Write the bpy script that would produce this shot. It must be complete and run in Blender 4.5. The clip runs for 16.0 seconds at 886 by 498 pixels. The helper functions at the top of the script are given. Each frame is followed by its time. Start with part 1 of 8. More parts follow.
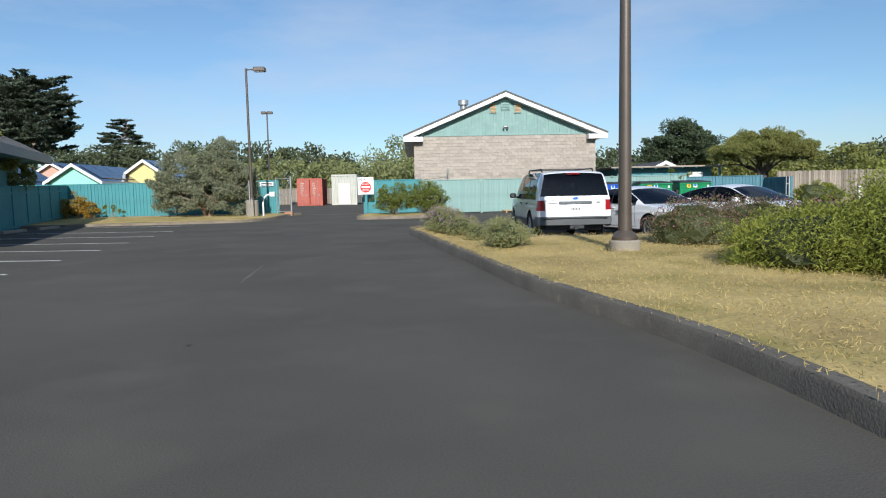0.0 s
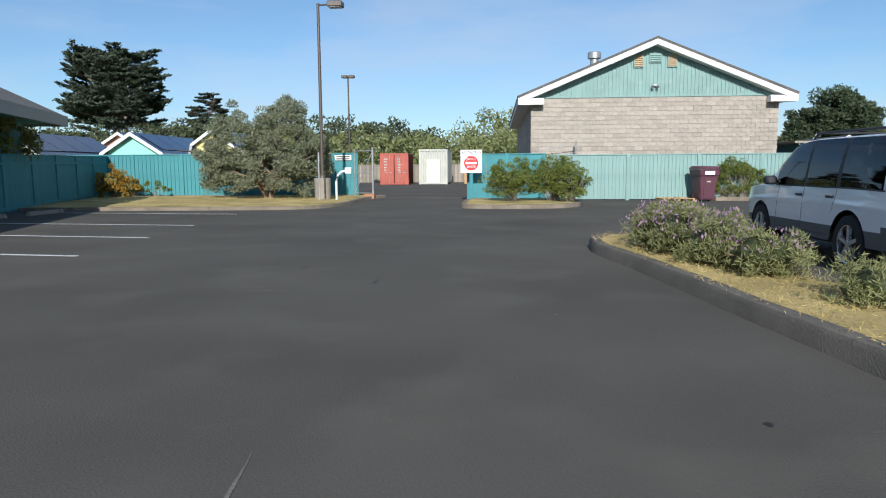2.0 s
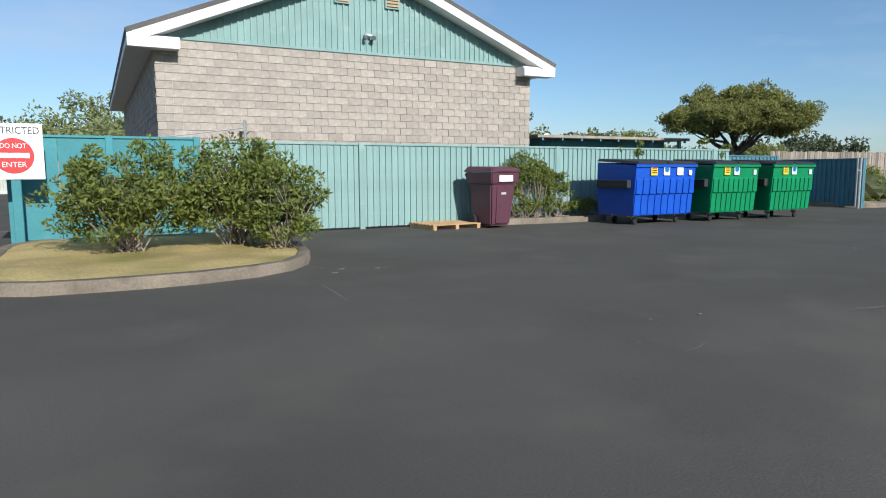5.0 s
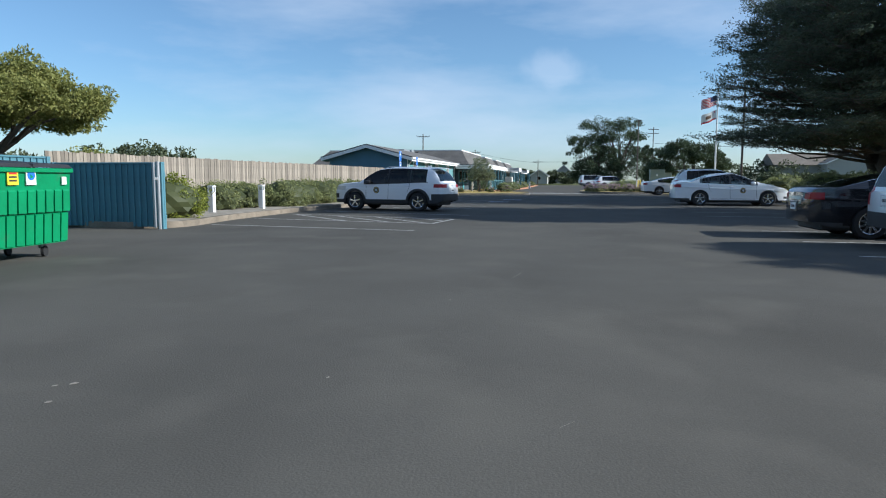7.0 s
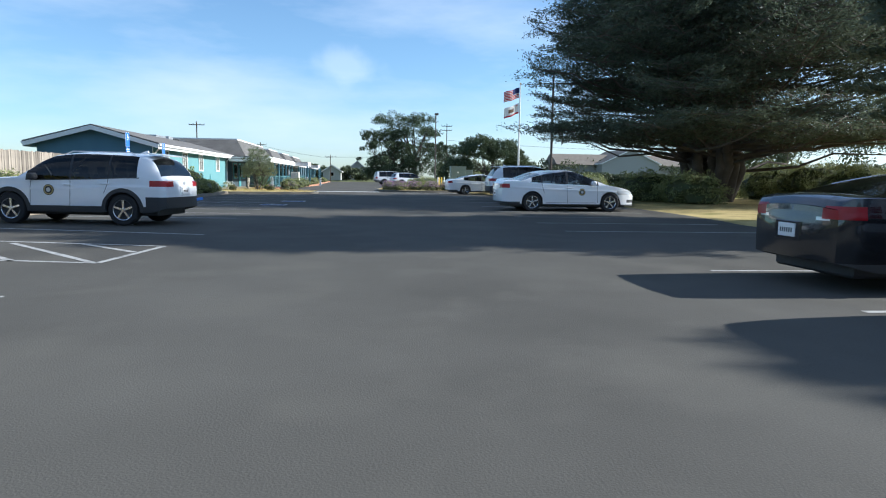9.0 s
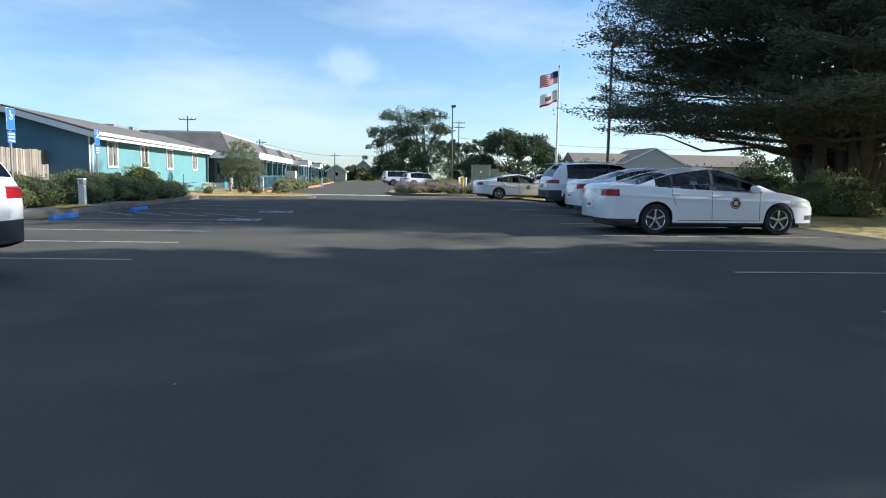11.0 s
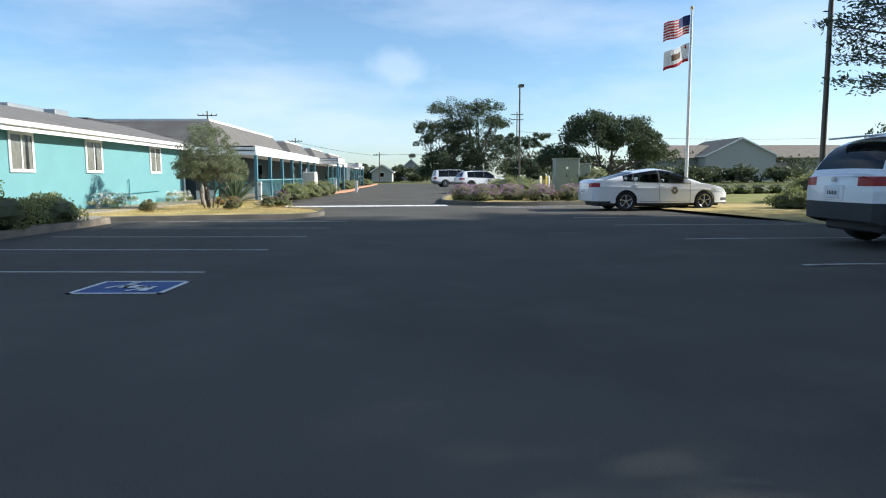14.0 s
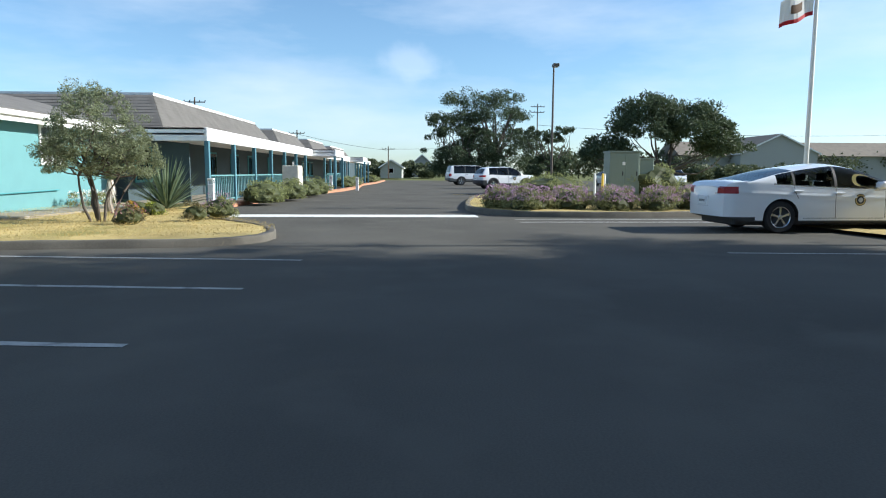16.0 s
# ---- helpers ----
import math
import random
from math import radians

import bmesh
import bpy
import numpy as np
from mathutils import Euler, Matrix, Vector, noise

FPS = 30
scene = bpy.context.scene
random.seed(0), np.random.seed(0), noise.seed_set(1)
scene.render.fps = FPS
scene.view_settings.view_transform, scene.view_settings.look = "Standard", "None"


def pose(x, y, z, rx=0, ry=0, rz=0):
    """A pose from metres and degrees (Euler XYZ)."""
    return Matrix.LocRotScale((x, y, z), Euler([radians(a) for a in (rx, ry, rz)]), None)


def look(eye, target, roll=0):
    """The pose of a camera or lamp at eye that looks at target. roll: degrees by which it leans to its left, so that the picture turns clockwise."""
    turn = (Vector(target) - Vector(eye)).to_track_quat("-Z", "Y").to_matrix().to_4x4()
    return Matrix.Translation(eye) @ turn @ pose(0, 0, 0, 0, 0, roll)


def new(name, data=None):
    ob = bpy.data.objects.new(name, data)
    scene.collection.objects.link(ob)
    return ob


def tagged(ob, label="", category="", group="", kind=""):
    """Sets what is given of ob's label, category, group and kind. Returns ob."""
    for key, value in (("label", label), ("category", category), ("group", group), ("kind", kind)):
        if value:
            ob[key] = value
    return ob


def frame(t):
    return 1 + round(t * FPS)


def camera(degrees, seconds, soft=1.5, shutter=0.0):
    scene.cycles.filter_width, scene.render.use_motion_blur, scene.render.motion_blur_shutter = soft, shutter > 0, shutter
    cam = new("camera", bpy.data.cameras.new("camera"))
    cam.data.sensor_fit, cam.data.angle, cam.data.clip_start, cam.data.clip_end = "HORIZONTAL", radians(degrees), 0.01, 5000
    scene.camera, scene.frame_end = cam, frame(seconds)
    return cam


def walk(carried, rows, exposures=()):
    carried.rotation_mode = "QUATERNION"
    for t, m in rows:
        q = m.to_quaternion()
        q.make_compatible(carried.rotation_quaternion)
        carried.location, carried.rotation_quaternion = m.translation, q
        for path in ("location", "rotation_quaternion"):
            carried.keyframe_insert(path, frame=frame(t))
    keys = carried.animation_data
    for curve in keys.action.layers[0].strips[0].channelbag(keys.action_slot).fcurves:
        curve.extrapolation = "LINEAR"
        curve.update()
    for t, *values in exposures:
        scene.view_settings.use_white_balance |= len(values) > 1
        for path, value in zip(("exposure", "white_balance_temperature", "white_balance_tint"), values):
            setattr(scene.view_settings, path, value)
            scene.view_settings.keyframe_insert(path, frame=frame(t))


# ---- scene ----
cam = camera(67.20, 16.0, soft=1.1)
PATH = [
    (0, pose(-0.000, 0.000, 1.220, 85.02, 1.23, -2.46)),
    (0.5, pose(-0.380, 2.220, 1.220, 84.68, 1.22, 1.39)),
    (1, pose(-0.800, 4.500, 1.220, 83.90, 0.89, 3.76)),
    (1.5, pose(-1.173, 6.782, 1.220, 83.26, 0.65, 4.38)),
    (2, pose(-1.612, 9.016, 1.220, 83.29, 0.35, 4.44)),
    (2.5, pose(-2.299, 11.038, 1.220, 82.93, 0.29, 3.96)),
    (3, pose(-2.892, 13.089, 1.220, 83.23, -0.01, 2.95)),
    (3.2, pose(-3.077, 14.000, 1.220, 83.24, 0.37, 2.35)),
    (5.3, pose(-0.682, 23.506, 1.220, 83.61, -0.25, -34.98)),
    (5.5, pose(-0.104, 23.945, 1.220, 83.74, -0.54, -40.19)),
    (6, pose(1.642, 25.007, 1.220, 83.93, -0.60, -53.66)),
    (6.5, pose(3.586, 25.643, 1.220, 84.15, -0.51, -67.30)),
    (7, pose(5.819, 25.980, 1.220, 84.02, -0.16, -79.68)),
    (7.5, pose(7.995, 26.077, 1.220, 84.08, 0.10, -88.79)),
    (8, pose(10.125, 26.059, 1.220, 83.88, 0.07, -94.37)),
    (8.2, pose(11.021, 26.005, 1.220, 83.82, -0.01, -95.73)),
    (10.3, pose(20.130, 26.230, 1.220, 83.85, -1.11, -97.60)),
    (10.5, pose(21.150, 26.220, 1.220, 83.92, -1.14, -97.36)),
    (11, pose(23.698, 26.216, 1.220, 83.84, -0.94, -96.70)),
    (11.5, pose(26.346, 26.099, 1.220, 83.90, -0.42, -95.93)),
    (12, pose(28.950, 26.030, 1.220, 83.87, -0.06, -95.31)),
    (12.5, pose(31.457, 25.923, 1.220, 83.73, 0.13, -94.47)),
    (13, pose(33.751, 25.959, 1.220, 83.73, 0.08, -93.74)),
    (13.5, pose(36.054, 25.922, 1.220, 83.71, 0.41, -93.01)),
    (14, pose(38.368, 25.908, 1.220, 83.76, 0.24, -92.53)),
    (14.5, pose(40.643, 25.872, 1.220, 83.71, 0.00, -92.13)),
    (15, pose(42.973, 25.930, 1.220, 83.71, -0.30, -91.91)),
    (15.5, pose(45.266, 25.977, 1.220, 83.56, -0.47, -91.81)),
    (16, pose(47.379, 26.010, 1.220, 83.46, -0.31, -91.62)),
]
walk(cam, PATH, [(0, 0.1, 5900, 10), (3, 0.1, 5800, 10), (6, 0.1, 5800, 10), (7, 0.35, 5600, 8), (8.2, 0.7, 5600, 8), (11, 0.8, 5900, 10), (14, 0.75, 6000, 9), (16, 0.75, 5900, 7)])

# world and sun
SUN = Vector((0.03, -0.886, 0.462)).normalized()
world = bpy.data.worlds.new("sky")
scene.world = world
world.use_nodes = True
wn, wl = world.node_tree.nodes, world.node_tree.links
sky = wn.new("ShaderNodeTexSky")
sky.sky_type, sky.sun_disc = "NISHITA", False
sky.sun_elevation = math.asin(SUN.z)
sky.sun_rotation = math.atan2(SUN.x, SUN.y)
sky.air_density, sky.dust_density, sky.ozone_density = 1.0, 0.35, 2.5
coord = wn.new("ShaderNodeTexCoord")
stretch = wn.new("ShaderNodeMapping")
stretch.inputs["Scale"].default_value = (1.0, 1.0, 4.0)
puffs = wn.new("ShaderNodeTexNoise")
puffs.inputs["Scale"].default_value, puffs.inputs["Detail"].default_value = 2.2, 6.0
puffs.inputs["Roughness"].default_value = 0.55
cloud_ramp = wn.new("ShaderNodeValToRGB")
cloud_ramp.color_ramp.elements[0].position, cloud_ramp.color_ramp.elements[1].position = 0.44, 0.78
cloud_ramp.color_ramp.elements[1].color = (0.62, 0.62, 0.62, 1)
clouds = wn.new("ShaderNodeMixRGB")
clouds.inputs["Color2"].default_value = (6.0, 6.3, 6.8, 1)
wl.new(coord.outputs["Generated"], stretch.inputs["Vector"])
wl.new(stretch.outputs[0], puffs.inputs["Vector"])
wl.new(puffs.outputs["Fac"], cloud_ramp.inputs[0])
wl.new(cloud_ramp.outputs[0], clouds.inputs["Fac"])
haze = wn.new("ShaderNodeMixRGB")
haze.blend_type = "MULTIPLY"
haze.inputs["Fac"].default_value = 1.0
height, low_air, air_tint = wn.new("ShaderNodeSeparateXYZ"), wn.new("ShaderNodeMapRange"), wn.new("ShaderNodeMixRGB")
low_air.inputs["From Min"].default_value, low_air.inputs["From Max"].default_value = 0.0, 0.22
air_tint.inputs["Color1"].default_value, air_tint.inputs["Color2"].default_value = (0.80, 0.92, 1.03, 1), (0.93, 0.99, 1.0, 1)
wl.new(coord.outputs["Generated"], height.inputs[0]), wl.new(height.outputs["Z"], low_air.inputs["Value"])
wl.new(low_air.outputs[0], air_tint.inputs["Fac"]), wl.new(air_tint.outputs[0], haze.inputs["Color2"])
wl.new(sky.outputs[0], haze.inputs["Color1"])
wl.new(haze.outputs[0], clouds.inputs["Color1"])
puff_at = wn.new("ShaderNodeVectorMath")
puff_at.operation = "DISTANCE"
puff_at.inputs[1].default_value = (0.988, 0.012, 0.28)
flatten = wn.new("ShaderNodeVectorMath")
flatten.operation = "MULTIPLY"
flatten.inputs[1].default_value = (1.0, 1.0, 1.8)
ragged = wn.new("ShaderNodeTexNoise")
ragged.inputs["Scale"].default_value, ragged.inputs["Detail"].default_value = 22.0, 4.0
wobble = wn.new("ShaderNodeMath")
wobble.operation = "MULTIPLY_ADD"
wobble.inputs[1].default_value = 0.07
puff_shape = wn.new("ShaderNodeMapRange")
puff_shape.interpolation_type = "SMOOTHSTEP"
puff_shape.inputs["From Min"].default_value, puff_shape.inputs["From Max"].default_value = 0.095, 0.045
puff_shape.inputs["To Max"].default_value = 0.24
puff = wn.new("ShaderNodeMixRGB")
puff.inputs["Color2"].default_value = (7.6, 7.6, 7.8, 1)
wl.new(coord.outputs["Generated"], flatten.inputs[0]), wl.new(flatten.outputs[0], puff_at.inputs[0])
wl.new(coord.outputs["Generated"], ragged.inputs["Vector"])
wl.new(ragged.outputs["Fac"], wobble.inputs[0]), wl.new(puff_at.outputs["Value"], wobble.inputs[2])
wl.new(wobble.outputs[0], puff_shape.inputs["Value"])
wl.new(puff_shape.outputs[0], puff.inputs["Fac"]), wl.new(clouds.outputs[0], puff.inputs["Color1"])
wl.new(puff.outputs[0], wn["Background"].inputs["Color"])
wn["Background"].inputs["Strength"].default_value = 0.10
sun = new("sun", bpy.data.lights.new("sun", "SUN"))
sun.data.energy, sun.data.angle, sun.data.color = 5.0, radians(0.6), (1.0, 0.93, 0.82)
sun.matrix_world = look(SUN * 200, (0, 0, 0))

# ---- materials ----
def material(name, color, rough=0.7, metal=0.0, vary=0.15, scale=6.0, fine=60.0, bump=0.15, stain=None, coat=0.0, per="none", spread=0.15, spec=0.5):
    """Base colour with two scales of variation, fine relief, and a shade of its own for every piece or leaf."""
    m = bpy.data.materials.new(name)
    m.use_nodes = True
    n, l = m.node_tree.nodes, m.node_tree.links
    b = n["Principled BSDF"]
    b.inputs["Roughness"].default_value, b.inputs["Metallic"].default_value = rough, metal
    b.inputs["Coat Weight"].default_value, b.inputs["Coat Roughness"].default_value = coat, 0.05
    b.inputs["Specular IOR Level"].default_value = spec
    tc = n.new("ShaderNodeTexCoord")
    big, small = n.new("ShaderNodeTexNoise"), n.new("ShaderNodeTexNoise")
    for t, s, d in ((big, scale, 4.0), (small, fine, 3.0)):
        t.inputs["Scale"].default_value, t.inputs["Detail"].default_value = s, d
        l.new(tc.outputs["Object"], t.inputs["Vector"])
    def ranged(src, amount):
        r = n.new("ShaderNodeMapRange")
        r.inputs["From Min"].default_value, r.inputs["From Max"].default_value = 0.25, 0.75
        r.inputs["To Min"].default_value, r.inputs["To Max"].default_value = 1 - amount, 1 + amount
        l.new(src, r.inputs["Value"])
        return r.outputs[0]
    def times(a, c):
        q = n.new("ShaderNodeMath")
        q.operation = "MULTIPLY"
        l.new(a, q.inputs[0]), l.new(c, q.inputs[1])
        return q.outputs[0]
    fac = times(ranged(big.outputs["Fac"], vary), ranged(small.outputs["Fac"], vary * 0.6))
    if per != "none":
        src = n.new("ShaderNodeObjectInfo").outputs["Random"] if per == "object" else n.new("ShaderNodeNewGeometry").outputs["Random Per Island"]
        r = n.new("ShaderNodeMapRange")
        r.inputs["To Min"].default_value, r.inputs["To Max"].default_value = 1 - spread, 1 + spread
        l.new(src, r.inputs["Value"])
        fac = times(fac, r.outputs[0])
    hue = n.new("ShaderNodeVectorMath")
    hue.operation = "SCALE"
    hue.inputs[0].default_value = color
    l.new(fac, hue.inputs["Scale"])
    out = hue.outputs[0]
    if stain:
        mask = n.new("ShaderNodeTexNoise")
        mask.inputs["Scale"].default_value, mask.inputs["Detail"].default_value = stain[1], 6.0
        l.new(tc.outputs["Object"], mask.inputs["Vector"])
        ramp = n.new("ShaderNodeValToRGB")
        ramp.color_ramp.elements[0].position, ramp.color_ramp.elements[1].position = stain[2], stain[2] + 0.2
        l.new(mask.outputs["Fac"], ramp.inputs[0])
        mix = n.new("ShaderNodeMixRGB")
        mix.inputs["Color2"].default_value = (*stain[0], 1)
        l.new(ramp.outputs[0], mix.inputs["Fac"]), l.new(out, mix.inputs["Color1"])
        out = mix.outputs[0]
    l.new(out, b.inputs["Base Color"])
    if bump:
        bp = n.new("ShaderNodeBump")
        bp.inputs["Strength"].default_value, bp.inputs["Distance"].default_value = bump, 0.01
        l.new(small.outputs["Fac"], bp.inputs["Height"]), l.new(bp.outputs[0], b.inputs["Normal"])
    return m


def leaf_material(name, a, b, glow=0.35):
    """Leaves: between two colours from leaf to leaf, a little light shining through."""
    m = bpy.data.materials.new(name)
    m.use_nodes = True
    n, l = m.node_tree.nodes, m.node_tree.links
    p = n["Principled BSDF"]
    p.inputs["Roughness"].default_value = 0.6
    p.inputs["Specular IOR Level"].default_value = 0.25
    g, tc, noise_big = n.new("ShaderNodeNewGeometry"), n.new("ShaderNodeTexCoord"), n.new("ShaderNodeTexNoise")
    noise_big.inputs["Scale"].default_value = 1.3
    l.new(tc.outputs["Object"], noise_big.inputs["Vector"])
    add = n.new("ShaderNodeMath")
    add.operation = "MULTIPLY_ADD"
    add.inputs[1].default_value, add.inputs[2].default_value = 0.6, -0.05
    l.new(g.outputs["Random Per Island"], add.inputs[0])
    add2 = n.new("ShaderNodeMath")
    add2.operation = "MULTIPLY_ADD"
    add2.inputs[1].default_value = 0.5
    l.new(noise_big.outputs["Fac"], add2.inputs[0]), l.new(add.outputs[0], add2.inputs[2])
    mix = n.new("ShaderNodeMixRGB")
    mix.inputs["Color1"].default_value, mix.inputs["Color2"].default_value = (*a, 1), (*b, 1)
    l.new(add2.outputs[0], mix.inputs["Fac"]), l.new(mix.outputs[0], p.inputs["Base Color"])
    tr, ms = n.new("ShaderNodeBsdfTranslucent"), n.new("ShaderNodeMixShader")
    ms.inputs["Fac"].default_value = glow
    l.new(mix.outputs[0], tr.inputs["Color"])
    l.new(p.outputs[0], ms.inputs[1]), l.new(tr.outputs[0], ms.inputs[2])
    l.new(ms.outputs[0], n["Material Output"].inputs["Surface"])
    return m


def glass_material(name, tint):
    m = bpy.data.materials.new(name)
    m.use_nodes = True
    n, l = m.node_tree.nodes, m.node_tree.links
    clear, shine, mix, fr = n.new("ShaderNodeBsdfTransparent"), n.new("ShaderNodeBsdfGlossy"), n.new("ShaderNodeMixShader"), n.new("ShaderNodeFresnel")
    clear.inputs["Color"].default_value = (*tint, 1)
    shine.inputs["Roughness"].default_value = 0.02
    fr.inputs["IOR"].default_value = 1.5
    l.new(fr.outputs[0], mix.inputs["Fac"]), l.new(clear.outputs[0], mix.inputs[1]), l.new(shine.outputs[0], mix.inputs[2])
    l.new(mix.outputs[0], n["Material Output"].inputs["Surface"])
    return m


ASPHALT = material("asphalt", (0.096, 0.090, 0.077), 0.9, vary=0.20, scale=0.35, fine=75, bump=0.32, stain=((0.116, 0.108, 0.091), 0.8, 0.52), spec=0.12)
GRASS_DRY = material("dry_grass_soil", (0.45, 0.35, 0.15), 0.95, vary=0.3, scale=0.8, fine=25, bump=0.9, stain=((0.26, 0.23, 0.08), 0.7, 0.5), spec=0.1)
EARTH = material("far_ground", (0.13, 0.14, 0.055), 0.95, vary=0.3, scale=0.05, fine=2, spec=0.1)
KERB = material("kerb_concrete", (0.125, 0.112, 0.09), 0.92, vary=0.3, scale=1.6, fine=55, bump=0.5, stain=((0.22, 0.18, 0.13), 7.0, 0.62))
KERB_DIRT = material("dusty_kerb", (0.21, 0.172, 0.125), 0.95, vary=0.3, scale=1.5, fine=40, bump=0.8, stain=((0.12, 0.10, 0.075), 4.0, 0.55))
KERB_RED = material("kerb_red_paint", (0.42, 0.19, 0.10), 0.85, vary=0.25, scale=2, fine=30, bump=0.5, stain=((0.3, 0.24, 0.17), 3.0, 0.52))
CONCRETE = material("concrete", (0.30, 0.265, 0.21), 0.9, vary=0.2, scale=2, fine=40, bump=0.4, stain=((0.22, 0.19, 0.15), 2.5, 0.55))
PAINT_LINE = material("white_line_paint", (0.72, 0.71, 0.67), 0.8, vary=0.15, scale=2, fine=30, stain=((0.2, 0.19, 0.18), 7.0, 0.6))
FADED_LINE = material("faded_line_paint", (0.40, 0.39, 0.36), 0.85, vary=0.2, scale=2, fine=30, stain=((0.15, 0.145, 0.135), 5.0, 0.52))
BLUE_LINE = material("blue_pavement_paint", (0.05, 0.095, 0.24), 0.8, vary=0.15, scale=2, fine=30)
BLUE_STOP = material("blue_wheel_stop_paint", (0.04, 0.2, 0.62), 0.7, vary=0.15, scale=4)
YELLOW = material("yellow_paint", (0.75, 0.5, 0.05), 0.7, vary=0.12)
BLOCK = material("split_face_block", (0.40, 0.348, 0.29), 0.95, vary=0.16, scale=7, fine=35, bump=1.0, per="object", spread=0.11)
BLOCK_REST = material("split_face_block_rest", (0.40, 0.348, 0.29), 0.95, vary=0.16, scale=7, fine=35, bump=1.0, per="island", spread=0.16)
MORTAR = material("mortar", (0.54, 0.50, 0.44), 0.95, vary=0.1)
TEAL_LIGHT = material("pale_teal_paint", (0.245, 0.375, 0.345), 0.75, vary=0.10, scale=1.6, fine=30, bump=0.2, stain=((0.34, 0.45, 0.40), 3.0, 0.58), per="object", spread=0.05)
TEAL = material("teal_paint", (0.065, 0.25, 0.27), 0.75, vary=0.12, scale=1.5, fine=30, bump=0.2, stain=((0.10, 0.27, 0.27), 3.0, 0.6), per="object", spread=0.06)
TEAL_WALL = material("turquoise_stucco", (0.13, 0.285, 0.295), 0.85, vary=0.06, scale=1.2, fine=70, bump=0.4)
WHITE = material("white_trim_paint", (0.82, 0.81, 0.78), 0.6, vary=0.05, scale=1.5, fine=20, bump=0.1)
ROOF = material("grey_shingle", (0.155, 0.145, 0.132), 0.95, vary=0.2, scale=1.5, fine=20, bump=0.8, per="island", spread=0.18)
ROOF_DARK = material("dark_roofing", (0.07, 0.07, 0.075), 0.9, vary=0.2, scale=1.5, fine=20, bump=0.6)
METAL = material("galvanised_metal", (0.46, 0.47, 0.47), 0.45, 0.7, vary=0.12, scale=3, fine=30)
POLE_BROWN = material("bronze_pole_paint", (0.105, 0.085, 0.068), 0.45, 0.3, vary=0.12, scale=2, fine=30, coat=0.1)
POLE_WHITE = material("white_pole_paint", (0.75, 0.75, 0.74), 0.4, 0.0, vary=0.05)
WOOD_OLD = material("weathered_fence_wood", (0.28, 0.24, 0.19), 0.9, vary=0.25, scale=3, fine=40, bump=0.5, per="object", spread=0.36)
WOOD_NEW = material("pallet_wood", (0.50, 0.31, 0.15), 0.8, vary=0.2, scale=4, fine=40, bump=0.4)
WOOD_POLE = material("creosoted_pole_wood", (0.10, 0.075, 0.055), 0.9, vary=0.25, scale=3, fine=40, bump=0.5)
RED_BOX = material("rusty_red_container_paint", (0.42, 0.105, 0.07), 0.7, vary=0.15, scale=1.5, fine=20, stain=((0.24, 0.09, 0.05), 2.0, 0.6))
WHITE_BOX = material("cream_container_paint", (0.52, 0.52, 0.45), 0.65, vary=0.1, scale=1.5, fine=20, stain=((0.35, 0.26, 0.17), 2.5, 0.66))
DUMP_BLUE = material("blue_dumpster_paint", (0.015, 0.09, 0.50), 0.42, vary=0.12, scale=2, fine=20, stain=((0.05, 0.10, 0.28), 3.5, 0.63))
DUMP_GREEN = material("green_dumpster_paint", (0.012, 0.23, 0.085), 0.42, vary=0.12, scale=2, fine=20, stain=((0.05, 0.15, 0.08), 3.5, 0.63))
BLACK_PLASTIC = material("black_plastic", (0.022, 0.022, 0.024), 0.55, vary=0.2, scale=4, fine=40)
RUBBER = material("tyre_rubber", (0.02, 0.02, 0.021), 0.85, vary=0.15, scale=8, fine=60)
BIN_MAROON = material("maroon_bin_plastic", (0.105, 0.038, 0.055), 0.55, vary=0.1, scale=3, fine=40)
CAR_WHITE = material("white_car_paint", (0.80, 0.81, 0.82), 0.25, vary=0.02, scale=0.8, fine=5, bump=0, coat=0.8)
CAR_SILVER = material("silver_car_paint", (0.55, 0.56, 0.57), 0.3, 0.3, vary=0.02, bump=0, coat=0.8)
CAR_BLACK = material("black_car_paint", (0.012, 0.012, 0.014), 0.2, vary=0.05, bump=0, coat=1.0)
CLAD = material("dark_grey_cladding", (0.035, 0.036, 0.038), 0.6, vary=0.1, fine=80, bump=0.1)
CLAD_GREY = material("grey_bumper_plastic", (0.10, 0.105, 0.105), 0.55, vary=0.1, fine=80, bump=0.1)
CHROME = material("bright_alloy", (0.62, 0.63, 0.64), 0.22, 0.9, vary=0.04, bump=0)
LAMP_RED = material("red_lens", (0.30, 0.006, 0.012), 0.3, vary=0.05, bump=0, coat=0.25, spec=0.3)
LAMP_CLEAR = material("clear_lens", (0.62, 0.63, 0.64), 0.12, 0.2, vary=0.05, bump=0, coat=1.0)
INTERIOR = material("dark_car_interior", (0.03, 0.03, 0.032), 0.85, vary=0.15)
GLASS_DARK = glass_material("tinted_glass", (0.10, 0.11, 0.11))
GLASS_CAR = glass_material("car_glass", (0.5, 0.54, 0.53))
GLASS_WINDOW = glass_material("window_glass", (0.75, 0.8, 0.8))
CURTAIN = material("pale_blind", (0.66, 0.61, 0.52), 0.9, vary=0.1)
DRAPE = material("taupe_window_drape", (0.30, 0.27, 0.235), 0.9, vary=0.2, scale=9)
SIGN_RED = material("sign_red", (0.55, 0.03, 0.03), 0.5, vary=0.05)
SIGN_BLUE = material("sign_blue", (0.03, 0.16, 0.55), 0.5, vary=0.05)
SIGN_INK = material("sign_ink", (0.03, 0.03, 0.03), 0.6, vary=0.05)
SIGN_GOLD = material("seal_gold", (0.45, 0.33, 0.12), 0.5, vary=0.1)
